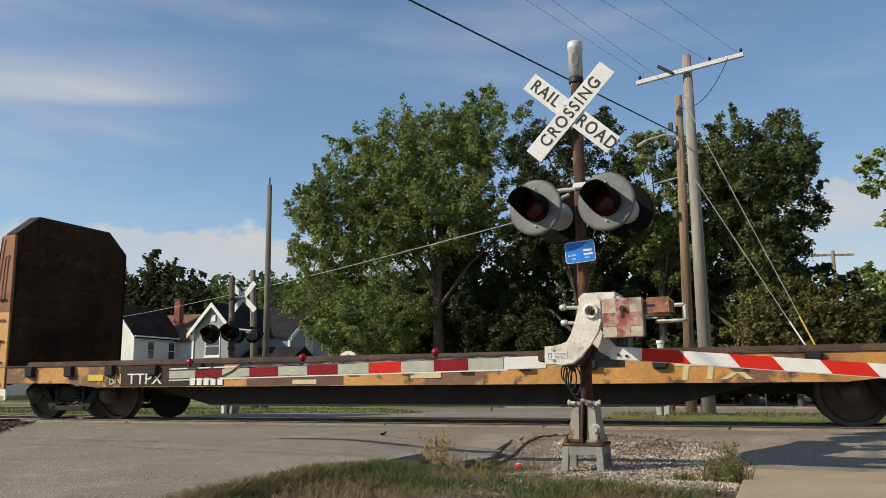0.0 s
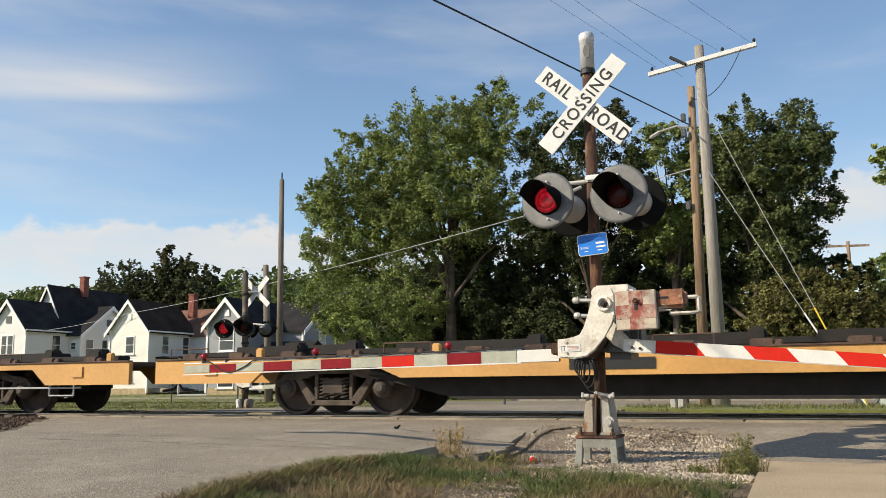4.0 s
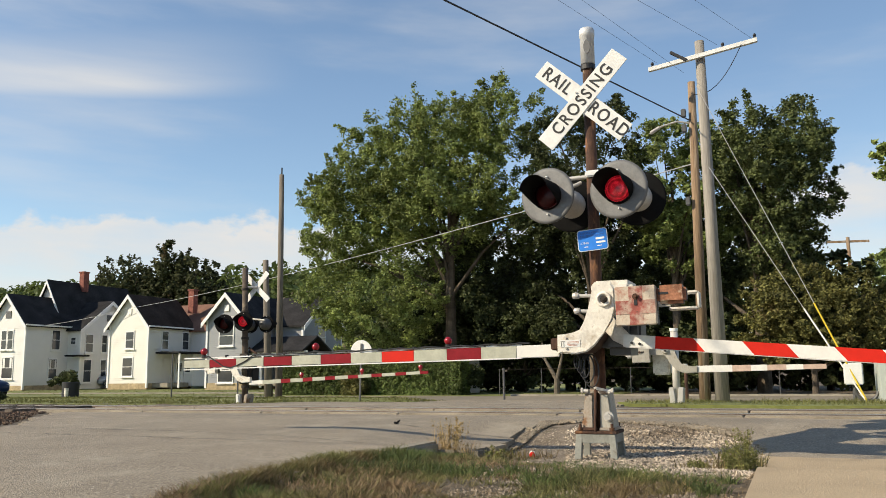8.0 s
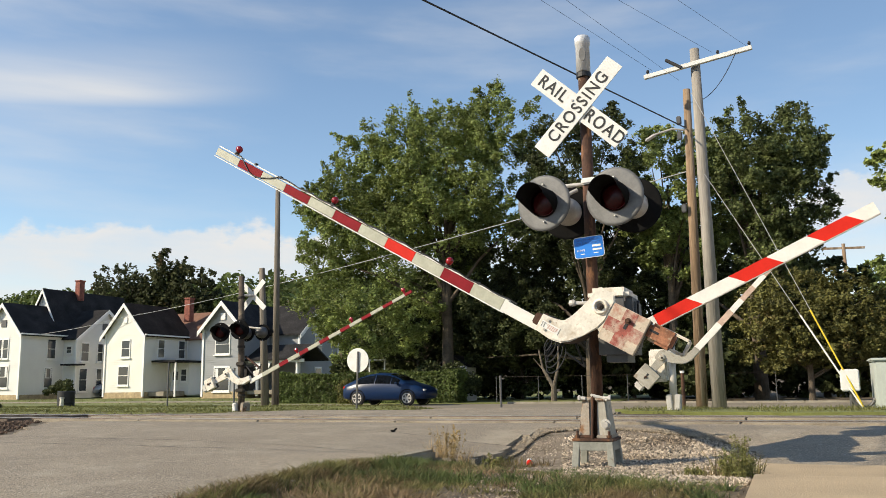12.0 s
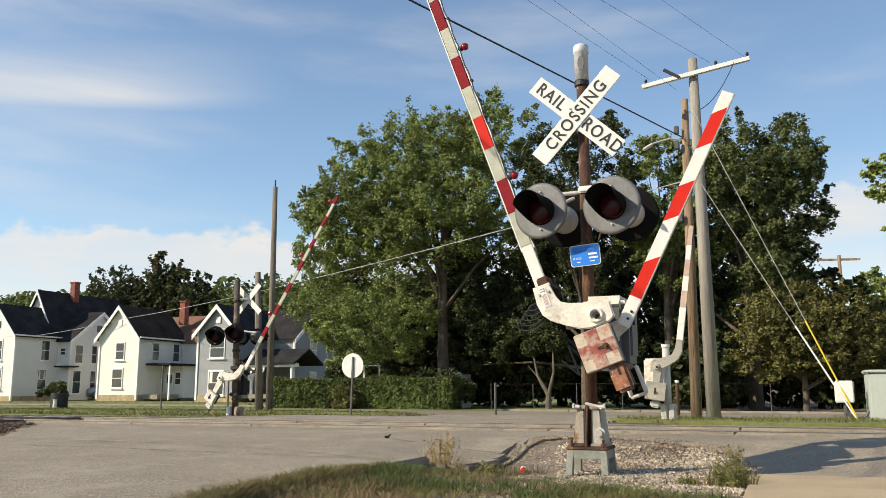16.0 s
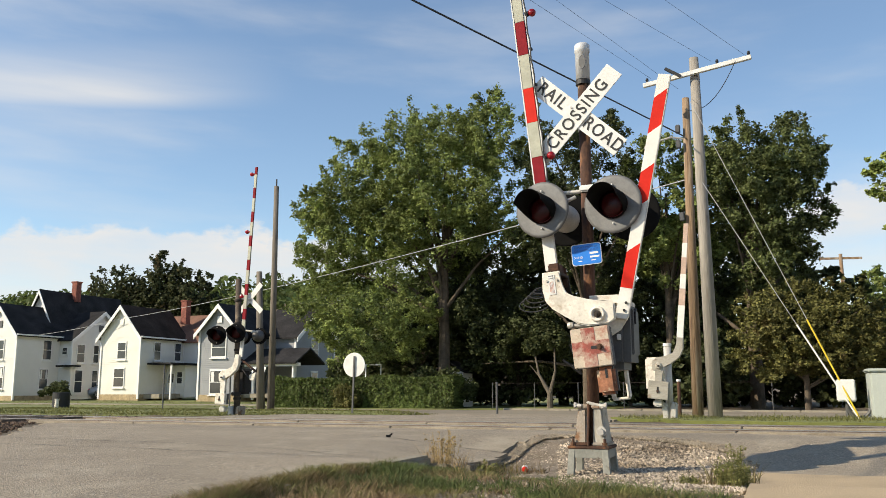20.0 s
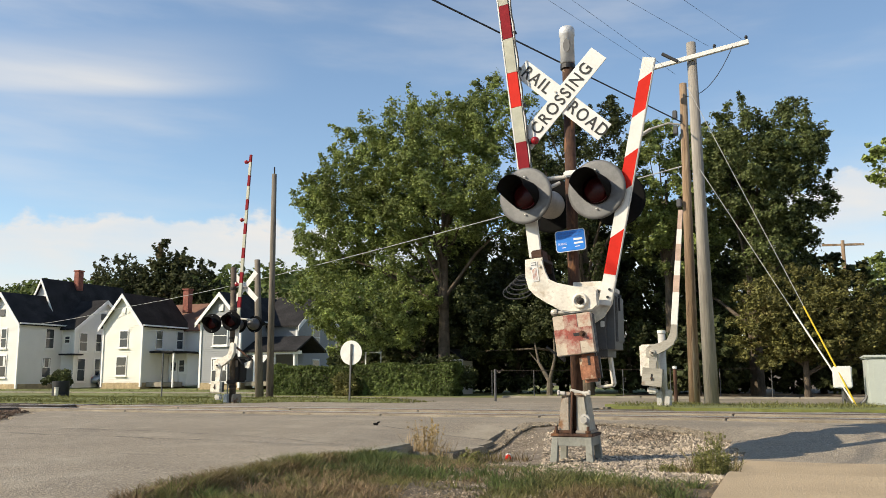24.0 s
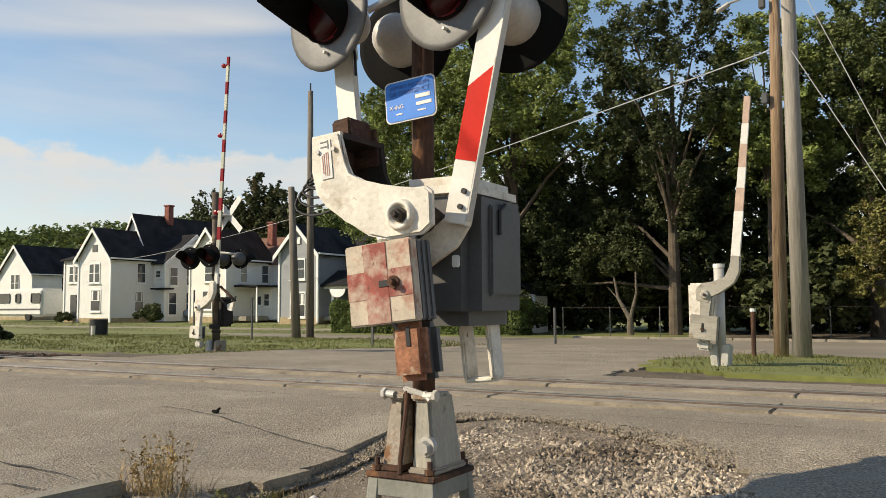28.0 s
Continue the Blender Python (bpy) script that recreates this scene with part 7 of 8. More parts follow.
def chain_fence():
    t = thing("wire_fence", "low wire fence with thin grey posts below the trees", "fence", pose(-12.0, 36.8, -0.35))
    for i in range(7):
        part("post", cyl(B(), (i * 2.0, 0, 0), (i * 2.0, 0, 1.25), 0.02, n=8), M_GREYBOX, t)
    part("rail", cyl(B(), (0, 0, 1.22), (12.0, 0, 1.22), 0.009, n=6), M_DARKSTEEL, t)


chain_fence()


# ---- trees and plants ----
def leaf_cloud(centres, radii, n, size, seed, flat=0.8, inner=0.25):
    """Small bent leaf quads scattered through the outer part of many clumps."""
    rng = np.random.default_rng(seed)
    centres, radii = np.asarray(centres, float), np.asarray(radii, float)
    share = radii**2 / (radii**2).sum()
    pick = rng.choice(len(radii), n, p=share)
    d = rng.normal(size=(n, 3))
    d /= np.linalg.norm(d, axis=1, keepdims=True)
    rr = radii[pick] * (inner + (1 - inner) * rng.random(n) ** 0.45)
    p = centres[pick] + d * rr[:, None] * [1, 1, flat]
    u = rng.normal(size=(n, 3))
    u[:, 2] *= 0.6
    u /= np.linalg.norm(u, axis=1, keepdims=True)
    nrm = d + rng.normal(size=(n, 3)) * 0.7 + [0, 0, 0.5]
    w = np.cross(u, nrm)
    w /= np.linalg.norm(w, axis=1, keepdims=True) + 1e-9
    s = size * rng.uniform(0.6, 1.35, n)[:, None]
    a, b, c, e = p - u * s, p + w * s * 0.6, p + u * s, p - w * s * 0.6
    v = np.stack([a, b, c, e], 1).reshape(-1, 3)
    return v


def quads_mesh(name, v, material):
    n = len(v) // 4
    me = bpy.data.meshes.new(name)
    me.vertices.add(len(v))
    me.vertices.foreach_set("co", np.ascontiguousarray(v, np.float32).ravel())
    me.loops.add(len(v))
    me.loops.foreach_set("vertex_index", np.arange(len(v), dtype=np.int32))
    me.polygons.add(n)
    me.polygons.foreach_set("loop_start", np.arange(0, len(v), 4, dtype=np.int32))
    me.materials.append(material)
    me.update(calc_edges=True)
    return me


def sprays(bases, axes, lengths, widths, n, size, seed):
    """Leaves along many short leafy shoots, thinning towards each tip."""
    rng = np.random.default_rng(seed)
    bases, axes = np.asarray(bases, float), np.asarray(axes, float)
    lengths, widths = np.asarray(lengths, float), np.asarray(widths, float)
    share = lengths * widths
    pick = rng.choice(len(lengths), n, p=share / share.sum())
    m = 9
    # each shoot bears a few tufts of leaves with gaps between them
    where = rng.random((len(lengths), m)) ** 0.8
    shift = rng.normal(size=(len(lengths), m, 3)) * [0.42, 0.42, 0.36]
    tuft = rng.integers(0, m, n)
    k = where[pick, tuft]
    wide = (widths[pick] * (1.05 - 0.6 * k))[:, None]
    off = (shift[pick, tuft] + rng.normal(size=(n, 3)) * [0.27, 0.27, 0.23]) * wide
    p = bases[pick] + axes[pick] * (k * lengths[pick])[:, None] + off
    u = axes[pick] * 0.4 + rng.normal(size=(n, 3)) * [0.8, 0.8, 0.5] - [0, 0, 0.25]
    u /= np.linalg.norm(u, axis=1, keepdims=True)
    side = off / (np.linalg.norm(off, axis=1, keepdims=True) + 1e-9)
    nrm = rng.normal(size=(n, 3)) * 0.42 + side * 0.75 + axes[pick] * 0.35 + [0, 0, 0.2]
    w = np.cross(u, nrm)
    w /= np.linalg.norm(w, axis=1, keepdims=True) + 1e-9
    s = size * rng.uniform(0.6, 1.35, n)[:, None]
    v = np.stack([p - u * s, p + w * s * 0.62, p + u * s, p - w * s * 0.62], 1)
    return v.reshape(-1, 3)


def tree(at, lobes, seed, material, label, leaves=30000, leaf=0.1, clump=(0.7, 1.0), trunk=0.28, density=1.0, low=0.4):
    """A tapered trunk, limbs, and a crown of leafy shoots over a few lobes.
    lobes: (x, y, z, rx, ry, rz) round the trunk's foot; clump: width and length of the shoots."""
    rng = random.Random(seed)
    t = thing("tree", label, "tree", at)
    cs, ax, le, wi = [], [], [], []
    for lx, ly, lz, rx, ry, rz in lobes:
        n = int(density * 4.2 * (rx * rz + ry * rz + rx * ry) / (clump[0] * clump[1]) * 0.62) + 8
        for _ in range(n):
            d = Vector((rng.gauss(0, 1), rng.gauss(0, 1), rng.gauss(0, 1))).normalized()
            k = rng.uniform(0.74, 0.98) if rng.random() < 0.78 else rng.uniform(0.3, 0.74)
            k *= 1 + 0.22 * noise.noise((lx + d.x * 2.6, ly + d.y * 2.6 + seed, lz + d.z * 2.6))
            z = lz + d.z * rz * k
            if z < low:
                continue
            cs.append((lx + d.x * rx * k, ly + d.y * ry * k, z))
            v = Vector((d.x * 0.65 + rng.gauss(0, 0.22), d.y * 0.65 + rng.gauss(0, 0.22), 0.42 + 0.4 * d.z))
            ax.append(v.normalized())
            big = rng.uniform(0.6, 1.15) if rng.random() < 0.88 else rng.uniform(1.2, 1.6)
            le.append(clump[1] * big)
            wi.append(clump[0] * rng.uniform(0.55, 1.0))
    part("crown", quads_mesh("crown", sprays(cs, ax, le, wi, leaves, leaf, seed), material), None, t, "crown of many small green leaves")
    top = max(l[2] + l[5] for l in lobes)
    b = B()
    cyl(b, (0, 0, -0.3), (0, 0, top * 0.35), trunk, trunk * 0.7, 12)
    cyl(b, (0, 0, top * 0.35), (0.1, 0, top * 0.8), trunk * 0.7, trunk * 0.2, 10)
    part("trunk", b, M_BARK, t)
    for i in range(min(18, len(cs))):
        c = Vector(cs[(i * 37) % len(cs)])
        z0 = min(top * 0.7, max(top * 0.14, c.z * 0.55))
        b = B()
        mid = Vector((c.x * 0.45, c.y * 0.45, (z0 + c.z) / 2 + 0.2))
        cyl(b, (0, 0, z0), mid, trunk * 0.32, trunk * 0.2, 7)
        cyl(b, mid, c, trunk * 0.2, trunk * 0.06, 7)
        part("limb", b, M_BARK, t)
    return t


tree(pose(-15.5, 39.5, -0.35), [(-5.9, 0.2, 9.2, 2.5, 2.8, 3.3), (-4.5, 0, 10.8, 2.6, 3.0, 3.1), (-2.2, 0, 11.2, 2.8, 3.2, 4.2), (-0.3, -0.3, 10.8, 3.2, 3.4, 4.7), (2.8, 0.3, 11.2, 2.6, 3.0, 4.6), (-4.0, -1.0, 5.0, 3.6, 2.8, 3.2)], 3, M_LEAF2, "broad leafy maple with yellowing green crown", 205000, 0.07, (0.72, 0.95), 0.34, 1.15, 1.0)
# this crown's shade sits in its leaf colour, beside the brighter maple
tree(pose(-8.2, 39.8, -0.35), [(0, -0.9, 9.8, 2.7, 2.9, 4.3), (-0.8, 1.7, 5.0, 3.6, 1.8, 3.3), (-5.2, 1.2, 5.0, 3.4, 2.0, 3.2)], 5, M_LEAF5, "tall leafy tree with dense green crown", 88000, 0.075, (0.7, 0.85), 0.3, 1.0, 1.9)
tree(pose(-0.7, 41.0, -0.35), [(0.1, -0.9, 10.3, 1.7, 2.2, 2.8), (2.0, 0, 11.3, 1.3, 2.0, 2.0), (2.1, 0, 9.0, 1.3, 2.2, 2.4), (1.2, 0, 6.9, 1.5, 2.2, 1.9), (-1.1, 0.3, 9.6, 1.4, 2.2, 3.0), (-1.8, 2.4, 5.0, 2.9, 1.8, 3.4)], 11, M_LEAF3, "tall dark green leafy tree behind the poles", 112000, 0.072, (0.62, 0.8), 0.34, 1.2, 1.6)
tree(pose(-4.4, 40.6, -0.35), [(0, -0.9, 9.8, 2.0, 2.0, 3.1), (0.6, 0, 7.4, 1.8, 1.8, 1.8)], 13, M_LEAF2, "leafy yellow-green tree in the grove", 42000, 0.075, (0.62, 0.8), 0.25)
tree(pose(1.3, 36.0, -0.35), [(-0.4, 0, 3.3, 2.2, 1.9, 1.9), (1.5, 0.2, 3.2, 1.5, 1.7, 1.75), (-1.0, 0, 2.6, 1.7, 1.6, 1.5), (0.6, -0.2, 2.6, 2.2, 1.7, 1.4)], 17, M_LEAFB, "rounded olive brown bushy tree", 55000, 0.06, (0.3, 0.4), 0.14, 1.0, 1.2)
tree(pose(8.2, 38.0, -0.35), [(0, 0, 3.4, 2.8, 2.4, 2.8)], 19, M_LEAF, "bushy green tree by the lane", 20000, 0.1, (0.5, 0.7), 0.16)
tree(pose(7.2, 34.0, -0.35), [(0, 0, 7.8, 3.0, 2.6, 2.0)], 23, M_LEAF2, "leafy tree beside the lane", 26000, 0.09, (0.5, 0.8), 0.2)
tree(pose(6.2, 67.0, -0.35), [(0, 0, 5.6, 3.4, 2.6, 3.4), (3.2, 0, 5.0, 2.6, 2.2, 3.2)], 24, M_LEAF2, "distant olive green tree along the lane", 20000, 0.16, (0.7, 0.9), 0.2)
# a bare forked trunk under the crowns
fork = thing("tree", "small gnarled tree with a forked pale trunk", "tree", pose(-9.9, 39.0, -0.35))
b = B()
cyl(b, (0, 0, -0.2), (0.02, 0, 0.75), 0.17, 0.13, 10)
cyl(b, (0.02, 0, 0.72), (-0.5, 0.05, 1.6), 0.12, 0.07, 9)
cyl(b, (-0.5, 0.05, 1.58), (-0.75, 0.1, 2.8), 0.07, 0.03, 8)
cyl(b, (0.02, 0, 0.72), (0.3, 0, 1.8), 0.1, 0.06, 9)
cyl(b, (0.3, 0, 1.78), (0.25, 0.1, 3.2), 0.06, 0.03, 8)
cyl(b, (-0.45, 0.05, 1.5), (-0.95, 0, 2.1), 0.04, 0.015, 7)
part("trunk", b, mat("pale_bark", (0.13, 0.108, 0.08), 0.95, var=0.3, scale=4, fine=25, bump=0.6), fork)
part("crown", quads_mesh("crown", leaf_cloud([(-0.8, 0.2, 3.0), (0.3, 0.2, 3.3), (-0.3, 0.3, 3.6)], [0.6, 0.7, 0.7], 2600, 0.09, 71), M_DARKLEAF), None, fork)
# added back rows that close the grove; shade is put into their leaf colour
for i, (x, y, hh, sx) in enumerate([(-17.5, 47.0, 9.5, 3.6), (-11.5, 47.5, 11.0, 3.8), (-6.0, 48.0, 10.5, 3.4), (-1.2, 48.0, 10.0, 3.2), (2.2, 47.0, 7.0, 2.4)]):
    tree(pose(x, y, -0.35), [(0, 0, hh * 0.52, sx, 2.2, hh * 0.5)], 131 + i, M_DARKLEAF, "back tree of the grove, shade put into its leaf colour", 13000, 0.19, (0.8, 1.0), 0.2)
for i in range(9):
    tree(pose(-19.5 + i * 2.9, 45.6 + (i % 2) * 0.6, -0.35), [(0, 0, 1.4, 1.9, 1.2, 1.5)], 151 + i, M_DARKLEAF, "undergrowth thicket below the trees, shade put into its leaf colour", 4500, 0.14, (0.5, 0.6), 0.06, 1.0, 0.1)
# low undergrowth between the trunks, its shade put into the dark leaf colour
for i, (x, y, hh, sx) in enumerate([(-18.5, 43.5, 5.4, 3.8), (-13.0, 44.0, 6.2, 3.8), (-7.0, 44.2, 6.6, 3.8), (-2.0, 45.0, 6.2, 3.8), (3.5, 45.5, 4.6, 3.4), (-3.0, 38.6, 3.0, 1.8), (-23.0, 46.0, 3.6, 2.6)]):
    tree(pose(x, y, -0.35), [(0, 0, hh * 0.5, sx, 2.0, hh * 0.52)], 31 + i, M_DARKLEAF, "undergrowth thicket below the trees, shade put into its leaf colour", 10000, 0.16, (0.5, 0.7), 0.1)
for i, (x, y, lobes, m) in enumerate((
        (-79.0, 84, [(-0.6, 0, 13.2, 3.6, 3.4, 3.3), (-2.0, 0, 10.0, 3.8, 3.2, 3.4), (2.4, 0, 11.6, 3.0, 3.0, 3.6)], M_FARLEAF),
        (-73.0, 85, [(0, 0, 15.8, 2.0, 2.2, 2.4), (-1.2, 0, 12.2, 2.8, 2.8, 3.2), (1.4, 0, 11.0, 3.0, 2.8, 3.8)], M_FARLEAF),
        (-68.5, 85, [(0.2, 0, 12.8, 3.0, 3.0, 2.9), (0, 0, 9.4, 3.6, 3.0, 3.6)], M_FARLEAF),
        (-61.6, 86, [(-0.8, 0, 9.6, 3.2, 3.2, 3.0), (2.0, 0, 8.0, 2.8, 3.0, 2.6)], M_LEAF),
        (-53.0, 88, [(0, 0, 7.6, 4.0, 3.4, 2.8), (-4.0, 0, 6.6, 2.4, 2.6, 2.6)], M_LEAF),
        (-46.0, 88, [(0, 0, 7.0, 4.4, 3.4, 3.0)], M_LEAF),
        (-33.0, 82, [(0, 0, 5.6, 4.5, 3.4, 3.6)], M_LEAF),
        (-88.0, 90, [(0, 0, 9.0, 4.6, 3.6, 3.2)], M_LEAF),
        (12.0, 72, [(0, 0, 5.4, 4.6, 3.6, 3.6)], M_LEAF),
        (19.0, 68, [(0, 0, 5.0, 4.0, 3.4, 3.4)], M_LEAF2))):
    tree(pose(x, y, -0.3), lobes, 51 + i, m, "distant dark rounded tree behind the houses" if x < 0 else "distant green tree along the lane", 9000, 0.22, (0.8, 0.8), 0.3)


def shrub(at, size, seed, material, label, leaves=5000, leaf=0.07):
    rng = random.Random(seed)
    cs, rs = [], []
    for _ in range(22):
        cs.append((rng.uniform(-size[0], size[0]), rng.uniform(-size[1], size[1]), rng.uniform(0.15, 0.85) * size[2]))
        rs.append(rng.uniform(0.2, 0.36) * size[2])
    t = thing("shrub", label, "shrub", at)
    part("foliage", quads_mesh("foliage", leaf_cloud(cs, rs, leaves, leaf, seed), material), None, t)
    return t


# clipped hedge and chain-link line beyond the street
def hedge(at, size, leaves, leaf, seed, material, label):
    """A clipped hedge: leaves thick on the faces of a long block with slightly wavy sides."""
    rng = np.random.default_rng(seed)
    lx, ly, lz = size
    area = np.array([lx * lz, lx * lz * 0.4, lx * ly * 1.4, ly * lz, ly * lz])
    face = rng.choice(5, leaves, p=area / area.sum())
    u, v = rng.random(leaves), rng.random(leaves)
    p = np.stack([(u - 0.5) * lx, (v - 0.5) * ly, v * lz], 1)
    d = np.zeros((leaves, 3))
    for f, axis, sgn in ((0, 1, -1), (1, 1, 1), (2, 2, 1), (3, 0, -1), (4, 0, 1)):
        q = face == f
        p[q, axis] = (lz if axis == 2 else sgn * size[axis] / 2)
        if axis == 2:
            p[q, 1] = (v[q] - 0.5) * ly
        if axis == 0:
            p[q, 1] = (u[q] - 0.5) * ly
        d[q, axis] = sgn
    wave = np.array([0.16 * noise.noise((a * 0.9, c * 0.9, seed)) + 0.1 * noise.noise((a * 3.1, c * 3.1, b * 2)) for a, b, c in p])
    p += d * (wave - 0.12 * rng.random(leaves) ** 2)[:, None]
    a = rng.normal(size=(leaves, 3))
    a /= np.linalg.norm(a, axis=1, keepdims=True)
    w = np.cross(a, d + rng.normal(size=(leaves, 3)) * 0.55 + [0, 0, 0.35])
    w /= np.linalg.norm(w, axis=1, keepdims=True) + 1e-9
    h = leaf * rng.uniform(0.6, 1.35, leaves)[:, None]
    t = thing("hedge", label, "hedge", at)
    part("foliage", quads_mesh("foliage", np.stack([p - a * h, p + w * h * 0.65, p + a * h, p - w * h * 0.65], 1).reshape(-1, 3), material), None, t)
    b = B()
    box(b, (0, 0, lz * 0.48), (lx - 0.5, ly - 0.45, lz * 0.92), bev=0.1)
    part("woody_core", b, M_BARK, t, "dense brown twigs inside")
    return t


hedge(pose(-18.9, 37.3, -0.4), (10.0, 1.2, 1.55), 30000, 0.07, 80, M_LEAF, "long clipped green hedge beside the street")
shrub(pose(-19.4, 36.4, -0.4), (0.6, 0.35, 1.2), 81, M_LEAFB, "brownish round shrub against the hedge", 4500, 0.06)
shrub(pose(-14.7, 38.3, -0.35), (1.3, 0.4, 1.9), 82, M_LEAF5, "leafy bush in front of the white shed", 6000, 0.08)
shrub(pose(-56.8, 53.8, -0.2), (1.2, 0.6, 1.5), 95, M_DARKLEAF, "round shrub at the house wall", 3000, 0.14)
shrub(pose(-66.0, 52.0, -0.2), (0.8, 0.5, 0.8), 96, M_DARKLEAF, "small shrub at the house wall", 1500, 0.12)
shrub(pose(-25.6, 20.4, -0.2), (1.0, 0.6, 0.8), 97, M_DARKLEAF, "weedy bush beside the track", 3000, 0.07)
shrub(pose(4.6, 33.5, -0.35), (0.8, 0.5, 0.7), 98, M_LEAF, "weedy clump at the kerb", 2000, 0.08)


def blades(name, area, n, h, seed, material, keep=None, w=0.012, lean=0.5, ground=land, tussock=0):
    """Grass: bent two-part blades over an area of the ground."""
    rng = np.random.default_rng(seed)
    x = rng.uniform(area[0], area[1], n)
    y = rng.uniform(area[2], area[3], n)
    la = rng.uniform(0, 2 * np.pi, n)
    if tussock:
        # blades spring from many small tussocks and lean outwards
        of = rng.integers(0, n // tussock, n)
        r = np.abs(rng.normal(size=n)) * 0.03
        x, y = x[of] + np.cos(la) * r, y[of] + np.sin(la) * r
    hh = h * rng.uniform(0.35, 1.3, n)
    patch = np.array([noise.noise((a * 0.9, c * 0.9, seed)) for a, c in zip(x, y)])
    ok = np.array([keep is None or keep(a, c, q) for a, c, q in zip(x, y, patch)])
    x, y, la, hh, patch = x[ok], y[ok], la[ok], hh[ok] * (1 + 0.8 * patch[ok]), patch[ok]
    z = np.array([ground(a, c) for a, c in zip(x, y)])
    ang = rng.uniform(0, 2 * np.pi, len(x))
    dx, dy = np.cos(ang) * w, np.sin(ang) * w
    lx, ly = np.cos(la) * hh * lean * rng.random(len(x)), np.sin(la) * hh * lean * rng.random(len(x))
    base = np.stack([x, y, z - 0.02], 1)
    d = np.stack([dx, dy, 0 * dx], 1)
    mid = base + np.stack([lx * 0.35, ly * 0.35, hh * 0.6], 1)
    top = base + np.stack([lx, ly, hh], 1)
    v = np.stack([base - d, base + d, mid + d * 0.7, mid - d * 0.7, mid - d * 0.7, mid + d * 0.7, top + d * 0.12, top - d * 0.12], 1).reshape(-1, 3)
    ob = new(name, quads_mesh(name, v, material))
    return tagged(ob, kind="stuff")


def verge(x, y, q):
    """Thick grass near the kerb and towards the eye, thinning out over dirt towards the gravel."""
    edge = 5.5 + 2.5 * smooth(-1.7, -2.6, x) + q * 1.6
    return x > -2.84 - 0.1 * q and y < edge


def spill(x, y, q):
    """Grass creeping over the kerb, raggedly, up to its bare end."""
    return x > -2.93 - 0.22 * q + 0.25 * smooth(6.4, 7.6, y)


def kerb_top(x, y):
    return land(-3.2, y) + (0.04 if -2.92 < x < -2.74 else 0.02)


M_FRESH = mat("fresh_green_blades", (0.095, 0.125, 0.035), 0.8, var=0.3, scale=1.5, fine=9, rnd=0.4, trans=0.3)
M_REDSTRAW = mat("reddish_seed_straw", (0.24, 0.165, 0.09), 0.9, var=0.3, rnd=0.5)
M_STRAW = mat("dead_straw", (0.24, 0.175, 0.095), 0.9, var=0.3, rnd=0.4)
M_GREENBLADE = mat("green_blades", (0.15, 0.152, 0.045), 0.85, var=0.3, scale=1.0, fine=8, rnd=0.45, trans=0.25)
blades("grass", (-2.95, 0.3, 3.2, 8.0), 84000, 0.058, 5, M_BLADE, verge, 0.0038, 1.5, tussock=26)
blades("grass", (-2.76, 0.3, 4.2, 8.0), 22000, 0.04, 15, M_STRAW, lambda x, y, q: q > -0.35, 0.003, 2.4, tussock=10)
blades("grass", (-2.86, -1.9, 2.6, 7.7), 20000, 0.09, 6, M_BLADE, lambda x, y, q: q > -0.2, 0.004, 1.3, tussock=30)
blades("grass", (-2.9, -1.6, 3.0, 7.5), 12000, 0.075, 16, M_REDSTRAW, lambda x, y, q: q > -0.15, 0.003, 1.5, tussock=14)
blades("grass", (-2.7, 0.2, 3.2, 6.4), 26000, 0.075, 17, M_FRESH, lambda x, y, q: q > 0.0, 0.0045, 1.3, tussock=30)
blades("grass", (-3.22, -2.7, 3.4, 7.6), 17000, 0.07, 18, M_BLADE, spill, 0.004, 1.6, kerb_top, tussock=22)
blades("grass", (-3.22, -2.7, 3.4, 7.4), 9000, 0.075, 19, M_REDSTRAW, spill, 0.003, 1.7, kerb_top, tussock=14)
blades("grass", (-2.75, -2.4, 6.4, 7.85), 5000, 0.13, 20, M_FRESH, None, 0.0045, 1.0, tussock=24)
blades("grass", (-2.4, -0.9, 6.6, 8.1), 3200, 0.05, 21, M_FRESH, lambda x, y, q: q > -0.1, 0.0035, 1.4, tussock=30)
blades("grass", (-2.4, -0.6, 5.6, 8.0), 4500, 0.03, 22, M_STRAW, None, 0.003, 2.6, tussock=6)
blades("grass", (-2.5, 0.2, 5.4, 8.4), 14000, 0.045, 7, M_BLADE, lambda x, y, q: q > 0.02, 0.004, 1.5, tussock=24)
blades("grass", (-3.6, 3.5, 15.9, 26.2), 22000, 0.11, 8, M_GREENBLADE, lambda x, y, q: inside(x, y, ISLAND), 0.008, 0.8)
blades("grass", (-30, -11.2, 16.4, 28.6), 24000, 0.065, 9, M_GREENBLADE, None, 0.018, 1.1, bank)
blades("grass", (-80, -20, 34.9, 53), 14000, 0.08, 10, M_GREENBLADE, None, 0.035)
# weeds by the concrete and dry stalks at the end of the kerb
blades("weeds", (-0.02, 0.36, 7.2, 8.2), 130, 0.24, 11, M_BLADE, None, 0.004, 0.9)
blades("weeds", (-0.3, 0.36, 7.0, 8.5), 500, 0.1, 13, M_BLADE, None, 0.006, 1.0)
blades("weeds", (-2.85, -2.4, 7.85, 8.25), 260, 0.26, 12, mat("dry_stalks", (0.36, 0.25, 0.12), 0.9, var=0.3, rnd=0.3), None, 0.003, 0.9)
blades("weeds", (-2.3, -1.7, 8.2, 8.6), 200, 0.1, 14, M_BLADE, None, 0.005, 0.9)


